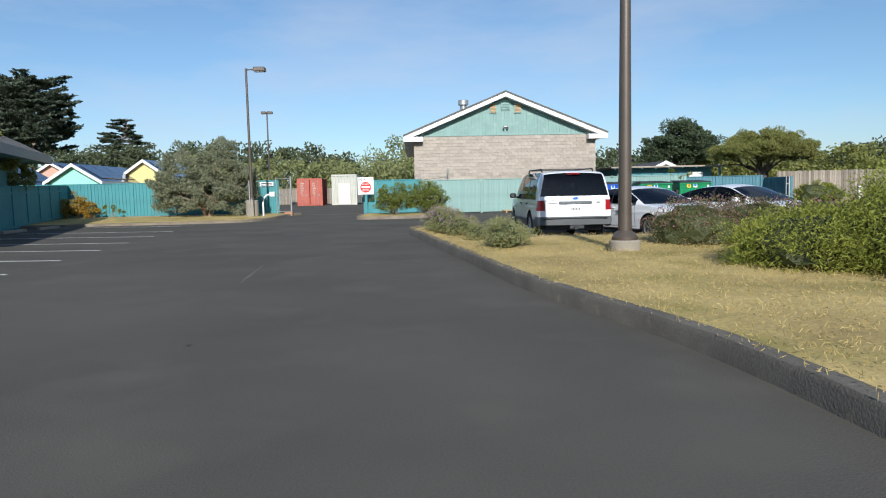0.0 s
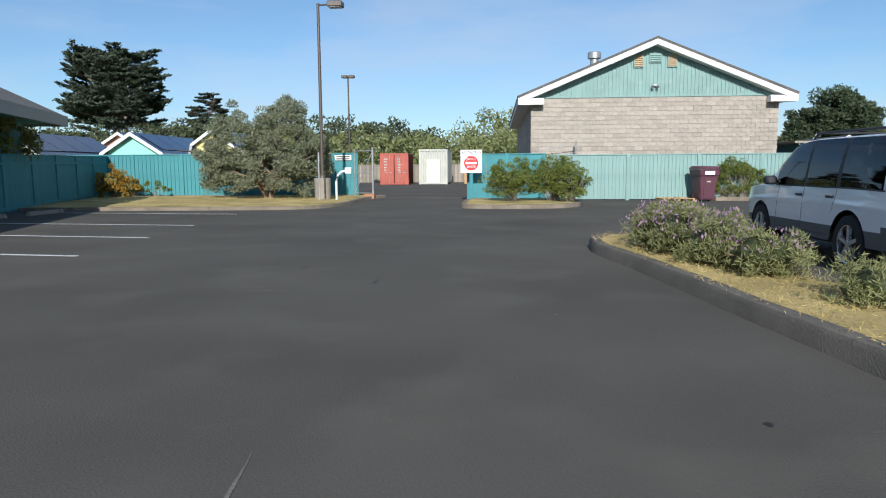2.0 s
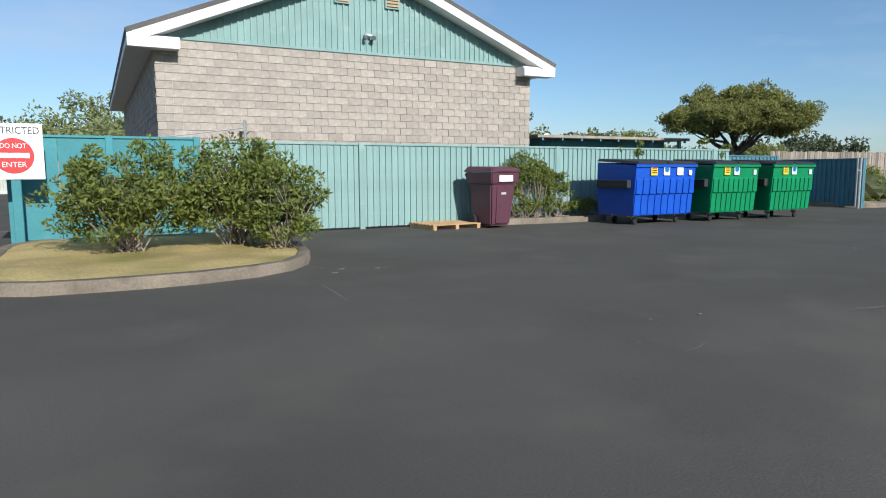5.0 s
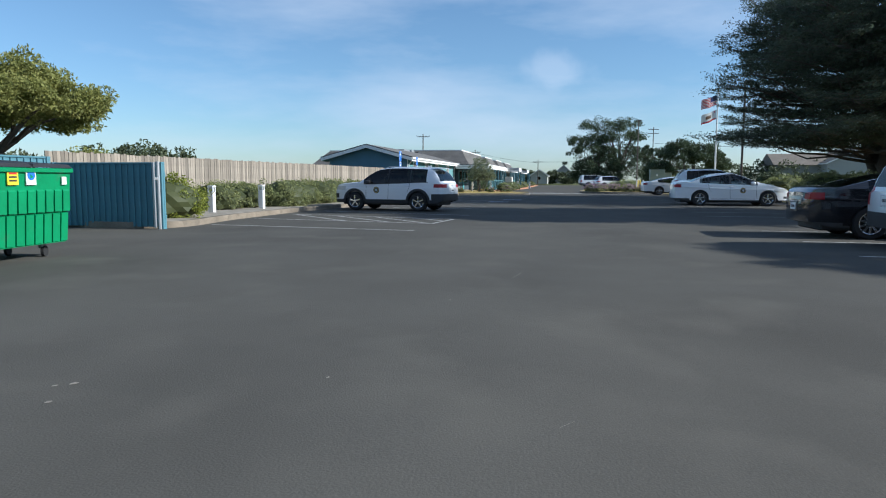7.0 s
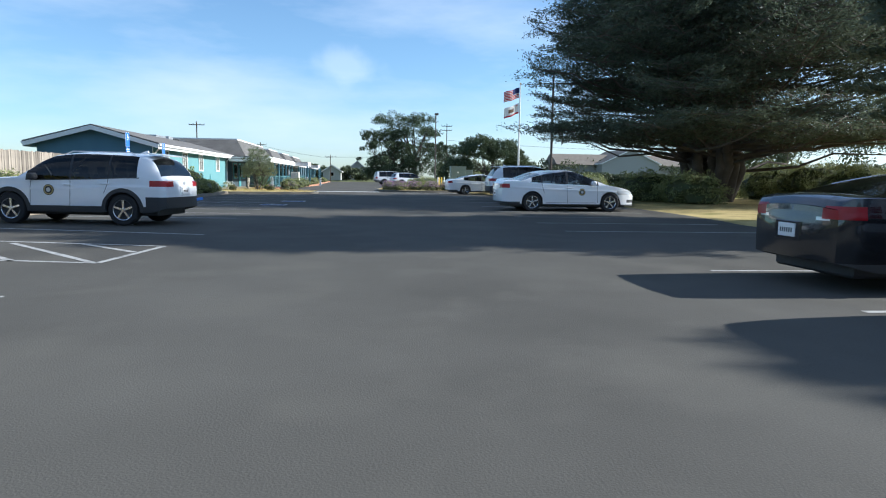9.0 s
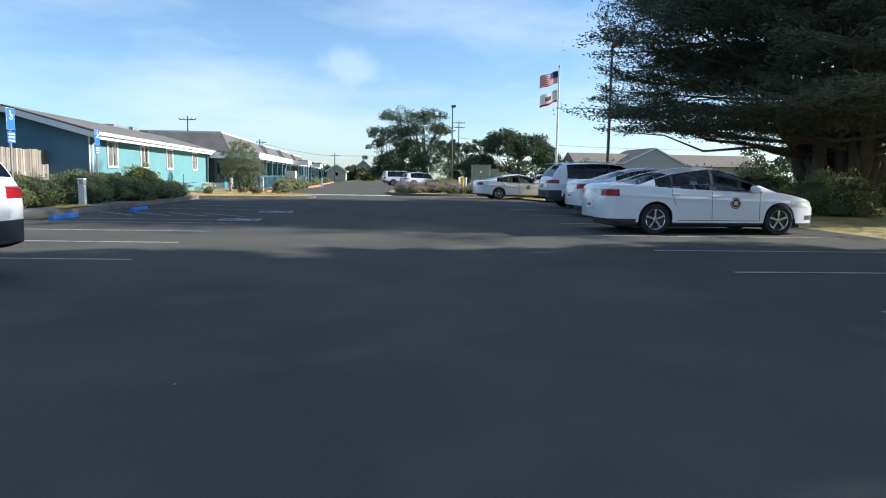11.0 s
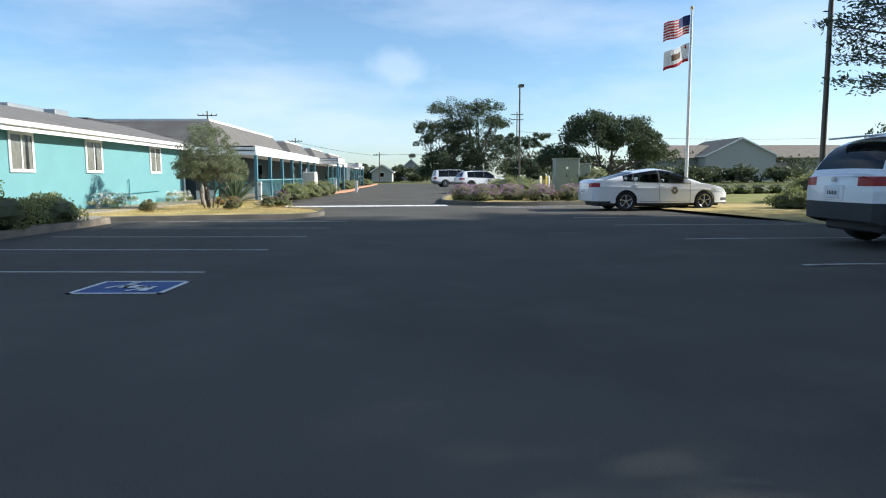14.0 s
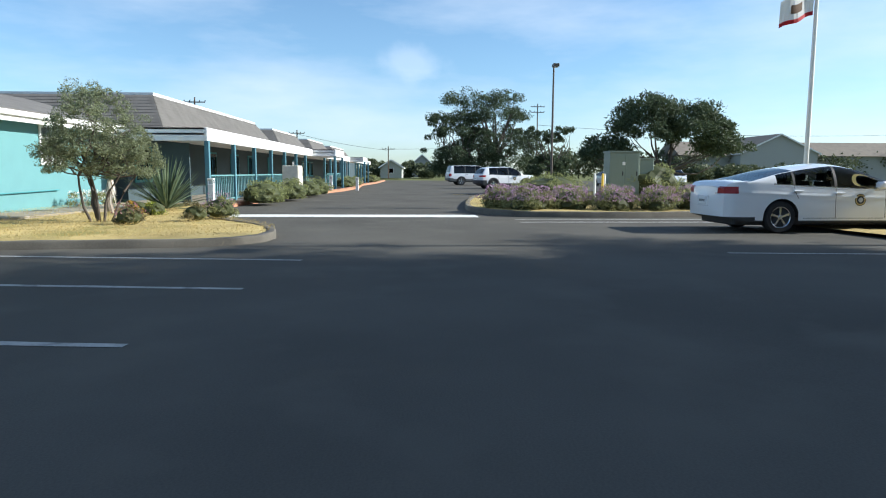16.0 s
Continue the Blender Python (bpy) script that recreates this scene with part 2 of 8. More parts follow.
STICKER_YELLOW = material("sticker_yellow", (0.80, 0.58, 0.03), 0.5, vary=0.05)
BARK = material("bark", (0.105, 0.086, 0.070), 0.95, vary=0.3, scale=2, fine=30, bump=0.9)
BARK_PALE = material("pale_bark", (0.30, 0.25, 0.20), 0.95, vary=0.25, scale=3, fine=30, bump=0.8)
BARK_TWIG = material("grey_twig", (0.30, 0.22, 0.15), 0.95, vary=0.25, scale=3, fine=30)
CAB_GREEN = material("grey_green_cabinet_paint", (0.20, 0.25, 0.215), 0.5, vary=0.06, scale=1.5)
WALL_YELLOW = material("yellow_siding", (0.72, 0.60, 0.25), 0.85, vary=0.05)
WALL_MINT = material("mint_siding", (0.33, 0.70, 0.55), 0.85, vary=0.05)
WALL_PINK = material("salmon_siding", (0.62, 0.36, 0.27), 0.85, vary=0.05)
WALL_GREY = material("grey_beige_siding", (0.36, 0.36, 0.33), 0.85, vary=0.05)
# Darker, bluer copy of the wall teal; sky-lit shade is put in its colour.
TEAL_END_SHADE = material("shaded_end_teal", (0.10, 0.195, 0.255), 0.85, vary=0.08, scale=1.2, fine=50, bump=0.3)
TEAL_POST = material("blue_grey_teal_post_paint", (0.085, 0.21, 0.255), 0.7, vary=0.08, bump=0.1, per="object", spread=0.06)
WALL_DEEP = material("dark_blue_grey_wall", (0.05, 0.075, 0.085), 0.85, vary=0.12, scale=1.0, fine=30)
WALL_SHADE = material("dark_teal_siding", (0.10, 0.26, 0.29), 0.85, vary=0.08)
ROOF_TAN = material("tan_shingle", (0.20, 0.17, 0.135), 0.95, vary=0.15, scale=1.2, fine=15)
FLAG_CLOTH = leaf_material("white_flag_cloth", (0.75, 0.74, 0.72), (0.78, 0.77, 0.76), 0.5)
FLAG_RED = leaf_material("red_flag_cloth", (0.55, 0.03, 0.04), (0.6, 0.04, 0.05), 0.5)
# Leaf tones raised so that haze over the dark crown is in the colour.
LEAF_CYPRESS = leaf_material("hazed_cypress_spray", (0.055, 0.076, 0.056), (0.145, 0.172, 0.112), 0.4)
LEAF_PINE = leaf_material("pine_needles", (0.04, 0.062, 0.034), (0.11, 0.14, 0.07), 0.25)
LEAF_OLIVE = leaf_material("grey_green_leaf", (0.11, 0.14, 0.075), (0.32, 0.34, 0.20), 0.4)
LEAF_PALE = leaf_material("silvery_leaf", (0.11, 0.135, 0.065), (0.38, 0.39, 0.26), 0.3)
LEAF_GREEN = leaf_material("green_leaf", (0.085, 0.125, 0.03), (0.31, 0.34, 0.08), 0.4)
LEAF_JUNIPER = leaf_material("juniper_leaf", (0.10, 0.135, 0.022), (0.40, 0.42, 0.075), 0.35)
LEAF_DOME = leaf_material("dome_tree_leaf", (0.12, 0.145, 0.04), (0.40, 0.39, 0.12), 0.4)
LEAF_HEDGE = leaf_material("hedge_leaf", (0.145, 0.175, 0.065), (0.40, 0.41, 0.18), 0.4)
LEAF_DULL = leaf_material("dusty_shrub_leaf", (0.10, 0.10, 0.045), (0.27, 0.22, 0.11), 0.3)
LEAF_PINK = leaf_material("faded_pink_bloom", (0.22, 0.09, 0.10), (0.38, 0.20, 0.20), 0.3)
LEAF_PURPLE = leaf_material("purple_bloom", (0.30, 0.17, 0.27), (0.52, 0.36, 0.46), 0.35)
# Near-black green that stands in for the shade deep inside a shrub.
LEAF_CORE_SHADE = leaf_material("inner_leaf_shade", (0.045, 0.055, 0.02), (0.08, 0.09, 0.035), 0.1)
LEAF_SAGE = leaf_material("lavender_leaf", (0.15, 0.17, 0.06), (0.40, 0.40, 0.19), 0.3)
LEAF_YELLOW = leaf_material("yellow_autumn_leaf", (0.25, 0.17, 0.03), (0.55, 0.33, 0.05), 0.35)
LEAF_AGAVE = leaf_material("yucca_blade", (0.08, 0.12, 0.07), (0.20, 0.25, 0.14), 0.15)
# Lighter than near needles: distance haze is put into the leaf colour.
LEAF_TALL_HAZE = leaf_material("hazed_conifer_spray", (0.055, 0.080, 0.055), (0.145, 0.170, 0.110), 0.3)
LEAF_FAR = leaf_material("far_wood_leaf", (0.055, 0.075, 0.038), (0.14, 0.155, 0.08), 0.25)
LEAF_WHITE = leaf_material("white_daisy", (0.6, 0.6, 0.55), (0.8, 0.8, 0.75), 0.3)
BLADE_DRY = leaf_material("dry_grass_blade", (0.36, 0.26, 0.085), (0.66, 0.52, 0.22), 0.3)


# ---- building helpers ----
def thing(name, label, category, loc=(0, 0, 0), rz=0.0, group="", kind=""):
    ob = new(name)
    ob.empty_display_size = 0.2
    ob.matrix_basis = pose(*loc, 0, 0, rz)
    return tagged(ob, label, category, group, kind)


def mesh_of(bm, smooth=None):
    me = bpy.data.meshes.new("mesh")
    bm.to_mesh(me)
    bm.free()
    if smooth is not None:
        me.polygons.foreach_set("use_smooth", [True] * len(me.polygons))
        me.set_sharp_from_angle(angle=radians(smooth))
    return me


def part(name, bm, mat, parent, label="", smooth=None, at=None):
    """Links a bmesh or a ready mesh as one part of a thing."""
    me = bm if isinstance(bm, bpy.types.Mesh) else mesh_of(bm, smooth)
    if not me.materials:
        me.materials.append(mat)
    ob = new(name, me)
    ob.parent = parent
    if at is not None:
        ob.matrix_basis = at
    if label:
        ob["label"] = label
    return ob


def single(name, bm, mat, label, category, kind="", smooth=None, at=None, group=""):
    """One mesh that is a thing of its own."""
    me = bm if isinstance(bm, bpy.types.Mesh) else mesh_of(bm, smooth)
    if not me.materials:
        me.materials.append(mat)
    ob = new(name, me)
    if at is not None:
        ob.matrix_basis = at
    return tagged(ob, label, category, group, kind)


def box(x0, x1, y0, y1, z0, z1, bevel=0.0, bm=None):
    b = bmesh.new()
    r = bmesh.ops.create_cube(b, size=1.0)
    for v in r["verts"]:
        v.co = Vector(((x0 + x1) / 2 + v.co.x * (x1 - x0), (y0 + y1) / 2 + v.co.y * (y1 - y0), (z0 + z1) / 2 + v.co.z * (z1 - z0)))
    if bevel:
        bmesh.ops.bevel(b, geom=b.edges[:], offset=bevel, segments=1, affect="EDGES")
    if bm is None:
        return b
    me = bpy.data.meshes.new("tmp")
    b.to_mesh(me)
    b.free()
    bm.from_mesh(me)
    bpy.data.meshes.remove(me)
    return bm


def hexa(bm, lower, upper):
    """A closed block between two four-cornered rings."""
    a = [bm.verts.new(p) for p in lower]
    b = [bm.verts.new(p) for p in upper]
    bm.faces.new(a[::-1]), bm.faces.new(b)
    for i in range(4):
        j = (i + 1) % 4
        bm.faces.new((a[i], a[j], b[j], b[i]))
    return bm


def prism(points, z0, z1, bm=None):
    """A plan polygon raised from z0 to z1."""
    bm = bm or bmesh.new()
    a = [bm.verts.new((x, y, z0)) for x, y in points]
    b = [bm.verts.new((x, y, z1)) for x, y in points]
    n = len(points)
    for i in range(n):
        bm.faces.new((a[i], a[(i + 1) % n], b[(i + 1) % n], b[i]))
    bm.faces.new(b), bm.faces.new(a[::-1])
    bmesh.ops.recalc_face_normals(bm, faces=bm.faces[:])
    return bm


def tube(bm, pts, radii, seg=8, cap=True):
    """A tapered round bar along a line of points."""
    pts = [Vector(p) for p in pts]
    rings = []
    for i, p in enumerate(pts):
        d = (pts[min(i + 1, len(pts) - 1)] - pts[max(i - 1, 0)]).normalized()
        side = d.cross(Vector((0, 0, 1)) if abs(d.z) < 0.9 else Vector((1, 0, 0))).normalized()
        up = side.cross(d)
        r = radii[i] if hasattr(radii, "__len__") else radii
        rings.append([bm.verts.new(p + (side * math.cos(2 * math.pi * k / seg) + up * math.sin(2 * math.pi * k / seg)) * r) for k in range(seg)])
    for a, b in zip(rings, rings[1:]):
        for k in range(seg):
            bm.faces.new((a[k], a[(k + 1) % seg], b[(k + 1) % seg], b[k]))
    if cap:
        bm.faces.new(rings[0][::-1]), bm.faces.new(rings[-1])
    return bm


def lathe(profile, seg=20, axis="z"):
    """A round body from (radius, height) pairs."""
    bm = bmesh.new()
    rings = []
    for r, h in profile:
        ring = []
        for k in range(seg):
            c, s = r * math.cos(2 * math.pi * k / seg), r * math.sin(2 * math.pi * k / seg)
            ring.append(bm.verts.new((c, s, h) if axis == "z" else (c, h, s)))
        rings.append(ring)
    for a, b in zip(rings, rings[1:]):
        for k in range(seg):
            bm.faces.new((a[k], a[(k + 1) % seg], b[(k + 1) % seg], b[k]))
    bm.faces.new(rings[0][::-1]), bm.faces.new(rings[-1])
    bmesh.ops.recalc_face_normals(bm, faces=bm.faces[:])
    return bm


def sweep(path, profile, closed=False):
    """A profile of (out, z) pairs drawn along a plan line; out points to the line's right."""
    bm = bmesh.new()
    n = len(path)
    rings = []
    for i, (x, y) in enumerate(path):
        a = path[(i - 1) % n] if closed or i else path[0]
        c = path[(i + 1) % n] if closed or i < n - 1 else path[-1]
        d = Vector((c[0] - a[0], c[1] - a[1])).normalized()
        o = Vector((d.y, -d.x))
        rings.append([bm.verts.new((x + o.x * u, y + o.y * u, z)) for u, z in profile])
    m = len(profile)
    for i in range(n if closed else n - 1):
        a, b = rings[i], rings[(i + 1) % n]
        for k in range(m):
            bm.faces.new((a[k], a[(k + 1) % m], b[(k + 1) % m], b[k]))
    if not closed:
        bm.faces.new(rings[0]), bm.faces.new(rings[-1][::-1])
    bmesh.ops.recalc_face_normals(bm, faces=bm.faces[:])
    return bm


def smooth_line(pts, step=0.4, closed=False):
    """Points along a soft curve through the given plan points."""
    out, n = [], len(pts)
    for i in range(n if closed else n - 1):
        p0 = pts[(i - 1) % n] if closed or i else pts[0]
        p1, p2 = pts[i], pts[(i + 1) % n]
        p3 = pts[(i + 2) % n] if closed or i < n - 2 else pts[-1]
        k = max(1, int(math.dist(p1, p2) / step))
        for j in range(k):
            t = j / k
            out.append(tuple(0.5 * (2 * b + (c - a) * t + (2 * a - 5 * b + 4 * c - d) * t * t + (3 * b - a - 3 * c + d) * t ** 3)
                             for a, b, c, d in zip(p0, p1, p2, p3)))
    if not closed:
        out.append(pts[-1])
    return out


def lettering(text, size, mat, parent, at, name="lettering", width=None):
    cu = bpy.data.curves.new("text", "FONT")
    cu.body, cu.size, cu.align_x, cu.align_y, cu.extrude = text, size, "CENTER", "CENTER", 0.001
    tmp = new("tmp", cu)
    me = bpy.data.meshes.new_from_object(tmp.evaluated_get(bpy.context.evaluated_depsgraph_get()))
    bpy.data.objects.remove(tmp)
    me.materials.clear()
    if width:
        xs = [v.co.x for v in me.vertices]
        k = width / (max(xs) - min(xs))
        for v in me.vertices:
            v.co.x *= k
    return part(name, me, mat, parent, at=at)


# ---- leaves ----
rng = np.random.default_rng(7)


def leaf_mesh(pos, length, width, axis=None, flat=0.0, jitter=1.0, fold=0.0):
    """A mesh of small pointed leaves, one at each place; axis is the way that each points."""
    pos = np.asarray(pos, float)
    n = len(pos)
    d = rng.normal(size=(n, 3)) * jitter
    if axis is not None:
        d = d + np.asarray(axis, float)
    d[:, 2] *= 1 - flat
    d /= np.linalg.norm(d, axis=1)[:, None] + 1e-9
    s = np.cross(d, rng.normal(size=(n, 3)) * (1 - flat) + np.array([0, 0, 1.0]) * flat * 3)
    s /= np.linalg.norm(s, axis=1)[:, None] + 1e-9
    ln = length * rng.uniform(0.65, 1.3, (n, 1))
    wd = width * rng.uniform(0.7, 1.2, (n, 1))
    up = np.cross(d, s) * fold
    v = np.stack([pos - d * ln * 0.5, pos + s * wd * 0.5 + up * wd, pos + d * ln * 0.5, pos - s * wd * 0.5 + up * wd], 1).reshape(-1, 3)
    me = bpy.data.meshes.new("leaves")
    me.vertices.add(4 * n)
    me.vertices.foreach_set("co", v.astype(np.float32).ravel())
    me.loops.add(4 * n)
    me.loops.foreach_set("vertex_index", np.arange(4 * n, dtype=np.int32))
    me.polygons.add(n)
    me.polygons.foreach_set("loop_start", np.arange(0, 4 * n, 4, dtype=np.int32))
    me.polygons.foreach_set("loop_total", np.full(n, 4, np.int32))
    me.update(calc_edges=True)
    me.validate()
    return me


def in_blob(n, c, r, shell=0.45, low=-0.6):
    """Places in the outer part of an uneven round clump."""
    d = rng.normal(size=(int(n * 2.2), 3))
    d /= np.linalg.norm(d, axis=1)[:, None]
    d = d[d[:, 2] > low][:n]
    lump = 1 + 0.16 * np.sin(d[:, 0] * 5 + c[0] * 3) * np.cos(d[:, 1] * 6 + c[1]) + 0.10 * np.sin(d[:, 2] * 9 + c[0])
    k = (rng.uniform(shell, 1.0, len(d)) ** 0.6) * lump
    return np.asarray(c) + d * k[:, None] * np.asarray(r), d


def clumps(n_blob, n_leaf, c, r, size, shell=0.5, low=-0.4):
    """Places on many small clumps that together fill a crown."""
    centres, way = in_blob(n_blob, c, r, 0.55, low)
    out, ax = [], []
    for q in centres:
        k = size * rng.uniform(0.6, 1.25)
        p, d = in_blob(n_leaf, q, (k, k, k * 0.75), shell, -0.9)
        out.append(p), ax.append(d)
    return np.concatenate(out), np.concatenate(ax)


def limb(bm, a, b, r0, r1, bend=0.15, seg=6, n=5):
    """A crooked, tapering limb from a to b."""
    a, b = Vector(a), Vector(b)
    L = (b - a).length
    off = Vector(rng.normal(size=3)) * L * bend
    pts = [a.lerp(b, t) + off * math.sin(math.pi * t) + Vector(rng.normal(size=3)) * L * 0.02 * (0 < t < 1) for t in np.linspace(0, 1, n)]
    tube(bm, pts, list(np.linspace(r0, r1, n)), seg)
    return pts


def shrub(name, label, blobs, leaf_mat, leaf=(0.06, 0.03), density=900, twigs=14, bloom=None, twig_mat=None, z0=0.0, category="shrub", group="", low=-0.3, flat=0.0, shell=0.55, out=1.2, twig_r=0.012, core=0.0):
    """Low plant: bare stems, many small leaves in uneven mounds and, where given, flowers on top."""
    c0 = blobs[0][0]
    low = min(low, -0.8) if core else low
    t = thing(name, label, category, (c0[0], c0[1], z0), group=group)
    bm, inner = bmesh.new(), bmesh.new()
    P, A, F = [], [], []
    for c, r in blobs:
        c = (c[0] - c0[0], c[1] - c0[1], c[2] - z0)
        n = int(density * (r[0] * r[1] + r[0] * r[2] + r[1] * r[2]))
        nb = max(8, int(n / 60))
        p, d = clumps(nb, 60, c, r, 0.20 * (r[0] + r[1] + r[2]) / 3 + 0.04, shell, low)
        P.append(p), A.append(d + np.array([0, 0, 0.35]))
        if bloom:
            q, _ = in_blob(int(n * bloom[1]), (c[0], c[1], c[2] + 0.03), (r[0] * 1.03, r[1] * 1.03, r[2] * 1.08), 0.9, 0.1)
            F.append(q)
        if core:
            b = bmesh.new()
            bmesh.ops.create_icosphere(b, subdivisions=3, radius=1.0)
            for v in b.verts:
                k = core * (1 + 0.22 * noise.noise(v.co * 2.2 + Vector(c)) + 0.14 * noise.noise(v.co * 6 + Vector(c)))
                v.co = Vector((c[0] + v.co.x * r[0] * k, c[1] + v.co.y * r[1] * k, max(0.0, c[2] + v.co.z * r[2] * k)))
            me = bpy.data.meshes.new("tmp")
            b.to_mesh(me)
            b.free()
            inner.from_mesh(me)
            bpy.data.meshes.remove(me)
        for _ in range(twigs):
            g = rng.normal(size=2) * 0.12
            e = rng.normal(size=3)
            e /= np.linalg.norm(e)
            limb(bm, (c[0] + g[0] * r[0], c[1] + g[1] * r[1], 0), (c[0] + e[0] * r[0] * 0.85, c[1] + e[1] * r[1] * 0.85, c[2] + abs(e[2]) * r[2] * 0.8), twig_r, twig_r * 0.4, 0.08, 4, 4)
    P, A = np.concatenate(P), np.concatenate(A)
    keep = P[:, 2] > 0.01
    tagged(part("branchwork", bm, twig_mat or BARK_TWIG, t), kind="stuff")
    tagged(part("foliage", leaf_mesh(P[keep], leaf[0], leaf[1], A[keep] * out, flat), leaf_mat, t), kind="stuff")
    # Solid core for the dense inside; its dark colour paints the shade there.
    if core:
        tagged(part("shade_core", inner, LEAF_CORE_SHADE, t), kind="stuff")
    if F:
        F = np.concatenate(F)
        tagged(part("bloom", leaf_mesh(F[F[:, 2] > 0.02], bloom[2], bloom[2] * 0.5, np.tile([0, 0, 1.5], (int((F[:, 2] > 0.02).sum()), 1))), bloom[0], t), kind="stuff")
    return t


# ---- ground, lot and beds ----
def plane(name, pts, z, mat, label, category, cell=None):
    bm = bmesh.new()
    bm.faces.new([bm.verts.new((x, y, z)) for x, y in pts])
    bmesh.ops.recalc_face_normals(bm, faces=bm.faces[:])
    if bm.faces[:][0].normal.z < 0:
        bmesh.ops.reverse_faces(bm, faces=bm.faces[:])
    return single(name, bm, mat, label, category, "structure")


plane("ground", [(-900, -900), (1500, -900), (1500, 1500), (-900, 1500)], -0.30, EARTH, "dull green open ground reaching to the horizon", "ground")


def step(u):
    u = min(1.0, max(0.0, u))
    return u * u * (3 - 2 * u)


def dip(x, y):
    """The stalls behind the first bed lie a little lower than the drive."""
    return -0.22 * step((x - 1.2) / 1.6) * step((12.8 - x) / 1.5) * step((y - 14.2) / 1.0) * step((27.0 - y) / 4.0)


def swell(x, y):
    """The stalls under the big trees lie a little higher than the drive."""
    return 0.16 * math.exp(-((x - 46) / 9) ** 2) * step((23.8 - y) / 3.0) * step((y - 14.6) / 0.8) * step((x - 28) / 4) * step((58 - x) / 4)


def lot():
    bm = bmesh.new()
    pts = [(-24, -40), (24, -40), (66, -20), (150, -4), (150, 33), (50, 37), (21, 39.5), (-2.5, 60), (-2.5, 85), (-24, 85), (-24, 40), (-24, 30)]
    bm.faces.new([bm.verts.new((x, y, 0)) for x, y in pts])
    for plane_co, plane_no in [((x, 0, 0), (1, 0, 0)) for x in np.arange(0.8, 18, 0.8)] + [((0, y, 0), (0, 1, 0)) for y in np.arange(13.6, 28, 0.8)] + [((x, 0, 0), (1, 0, 0)) for x in np.arange(28, 59, 1.0)]:
        bmesh.ops.bisect_plane(bm, geom=bm.verts[:] + bm.edges[:] + bm.faces[:], plane_co=plane_co, plane_no=plane_no)
    for v in bm.verts:
        v.co.z = dip(v.co.x, v.co.y) + swell(v.co.x, v.co.y)
    bmesh.ops.recalc_face_normals(bm, faces=bm.faces[:])
    if sum(f.normal.z for f in bm.faces) < 0:
        bmesh.ops.reverse_faces(bm, faces=bm.faces[:])
    return single("road", bm, ASPHALT, "worn dark grey asphalt of a parking lot with faint cracks", "parking lot", "structure", 60)


lot()



def line(a, b, w=0.10, mat=None, name="parking_line", z=0.004, label="worn white painted stall line on the asphalt", category="road marking"):
    d = (Vector(b) - Vector(a)).normalized()
    o = Vector((-d.y, d.x)) * w / 2
    n = max(2, int(math.dist(a, b) / 0.5))
    bm = bmesh.new()
    rows = []
    for i in range(n + 1):
        p = Vector(a).lerp(Vector(b), i / n)
        k = rng.normal(size=2) * 0.006
        h = z + swell(p.x, p.y) + (0.004 if swell(p.x, p.y) > 0 else 0)
        rows.append((bm.verts.new((p.x + o.x + k[0], p.y + o.y, h)), bm.verts.new((p.x - o.x + k[1], p.y - o.y, h))))
    for r, s in zip(rows, rows[1:]):
        bm.faces.new((r[0], r[1], s[1], s[0]))
    bmesh.ops.recalc_face_normals(bm, faces=bm.faces[:])
    if bm.faces[:][0].normal.z < 0:
        bmesh.ops.reverse_faces(bm, faces=bm.faces[:])
    return single(name, bm, mat or PAINT_LINE, label, category, "structure")


# stall lines by the far fence, where the drive begins
for y in (11.2, 13.5, 15.9, 18.3, 21.0, 23.8, 27.8):
    line((-6.85 - 0.14 * (y - 12), y), (-12.7 - 0.13 * (y - 12), y + 0.7))
# stalls on the building side
for x in (33.4, 35.8, 38.2, 40.6):
    line((x, 29.45), (x + 0.35, 34.6), mat=FADED_LINE)
for x, y in ((47.0, 28.6), (49.6, 28.35), (52.0, 28.1), (54.3, 27.9), (56.6, 27.7)):
    line((x, y), (x + 0.45, y + 5.3), mat=FADED_LINE)
# access aisle with slanted strokes
line((21.25, 29.5), (22.15, 35.2), mat=FADED_LINE)
line((23.8, 29.56), (25.05, 35.4), mat=FADED_LINE)
line((25.96, 29.3), (27.55, 35.2), mat=FADED_LINE)
line((23.8, 29.56), (25.96, 29.3), mat=FADED_LINE)
line((28.2, 29.15), (29.95, 34.9), mat=FADED_LINE)
for p0, p1 in (((27.38, 35.0), (24.45, 32.3)), ((26.85, 33.35), (24.05, 30.75)), ((26.45, 31.9), (23.87, 29.66)), ((26.3, 30.7), (25.1, 29.5))):
    line(p0, p1, 0.10, mat=FADED_LINE)
for k in range(4):
    line((43.2 + 0.1 * k, 29.6 + 1.05 * k), (44.9 + 0.1 * k, 31.1 + 1.05 * k), 0.09, mat=FADED_LINE)
# stalls under the trees
for x in (17.5, 20.1, 22.9, 29.4, 32.0, 34.5, 37.0, 40.0, 43.0, 46.0, 49.5, 53.5, 57.5):
    line((x, 21.3), (x - 0.25, 16.2), mat=FADED_LINE)
for x, w in ((41.7, 0.1),):
    line((x, 29.1), (x + 0.4, 34.4), mat=FADED_LINE)
# bay outlines by the planted island across the drive
for x in (63.9, 64.9):
    line((x, 23.6), (x + 0.3, 17.0), 0.09)
line((66.0, 31.5), (66.2, 24.5), 1.05, label="broad white painted crosswalk bar across the drive", name="crosswalk_bar")
line((84, 22.8), (84.4, 24.4), 0.12, YELLOW, label="short yellow painted mark on the drive")


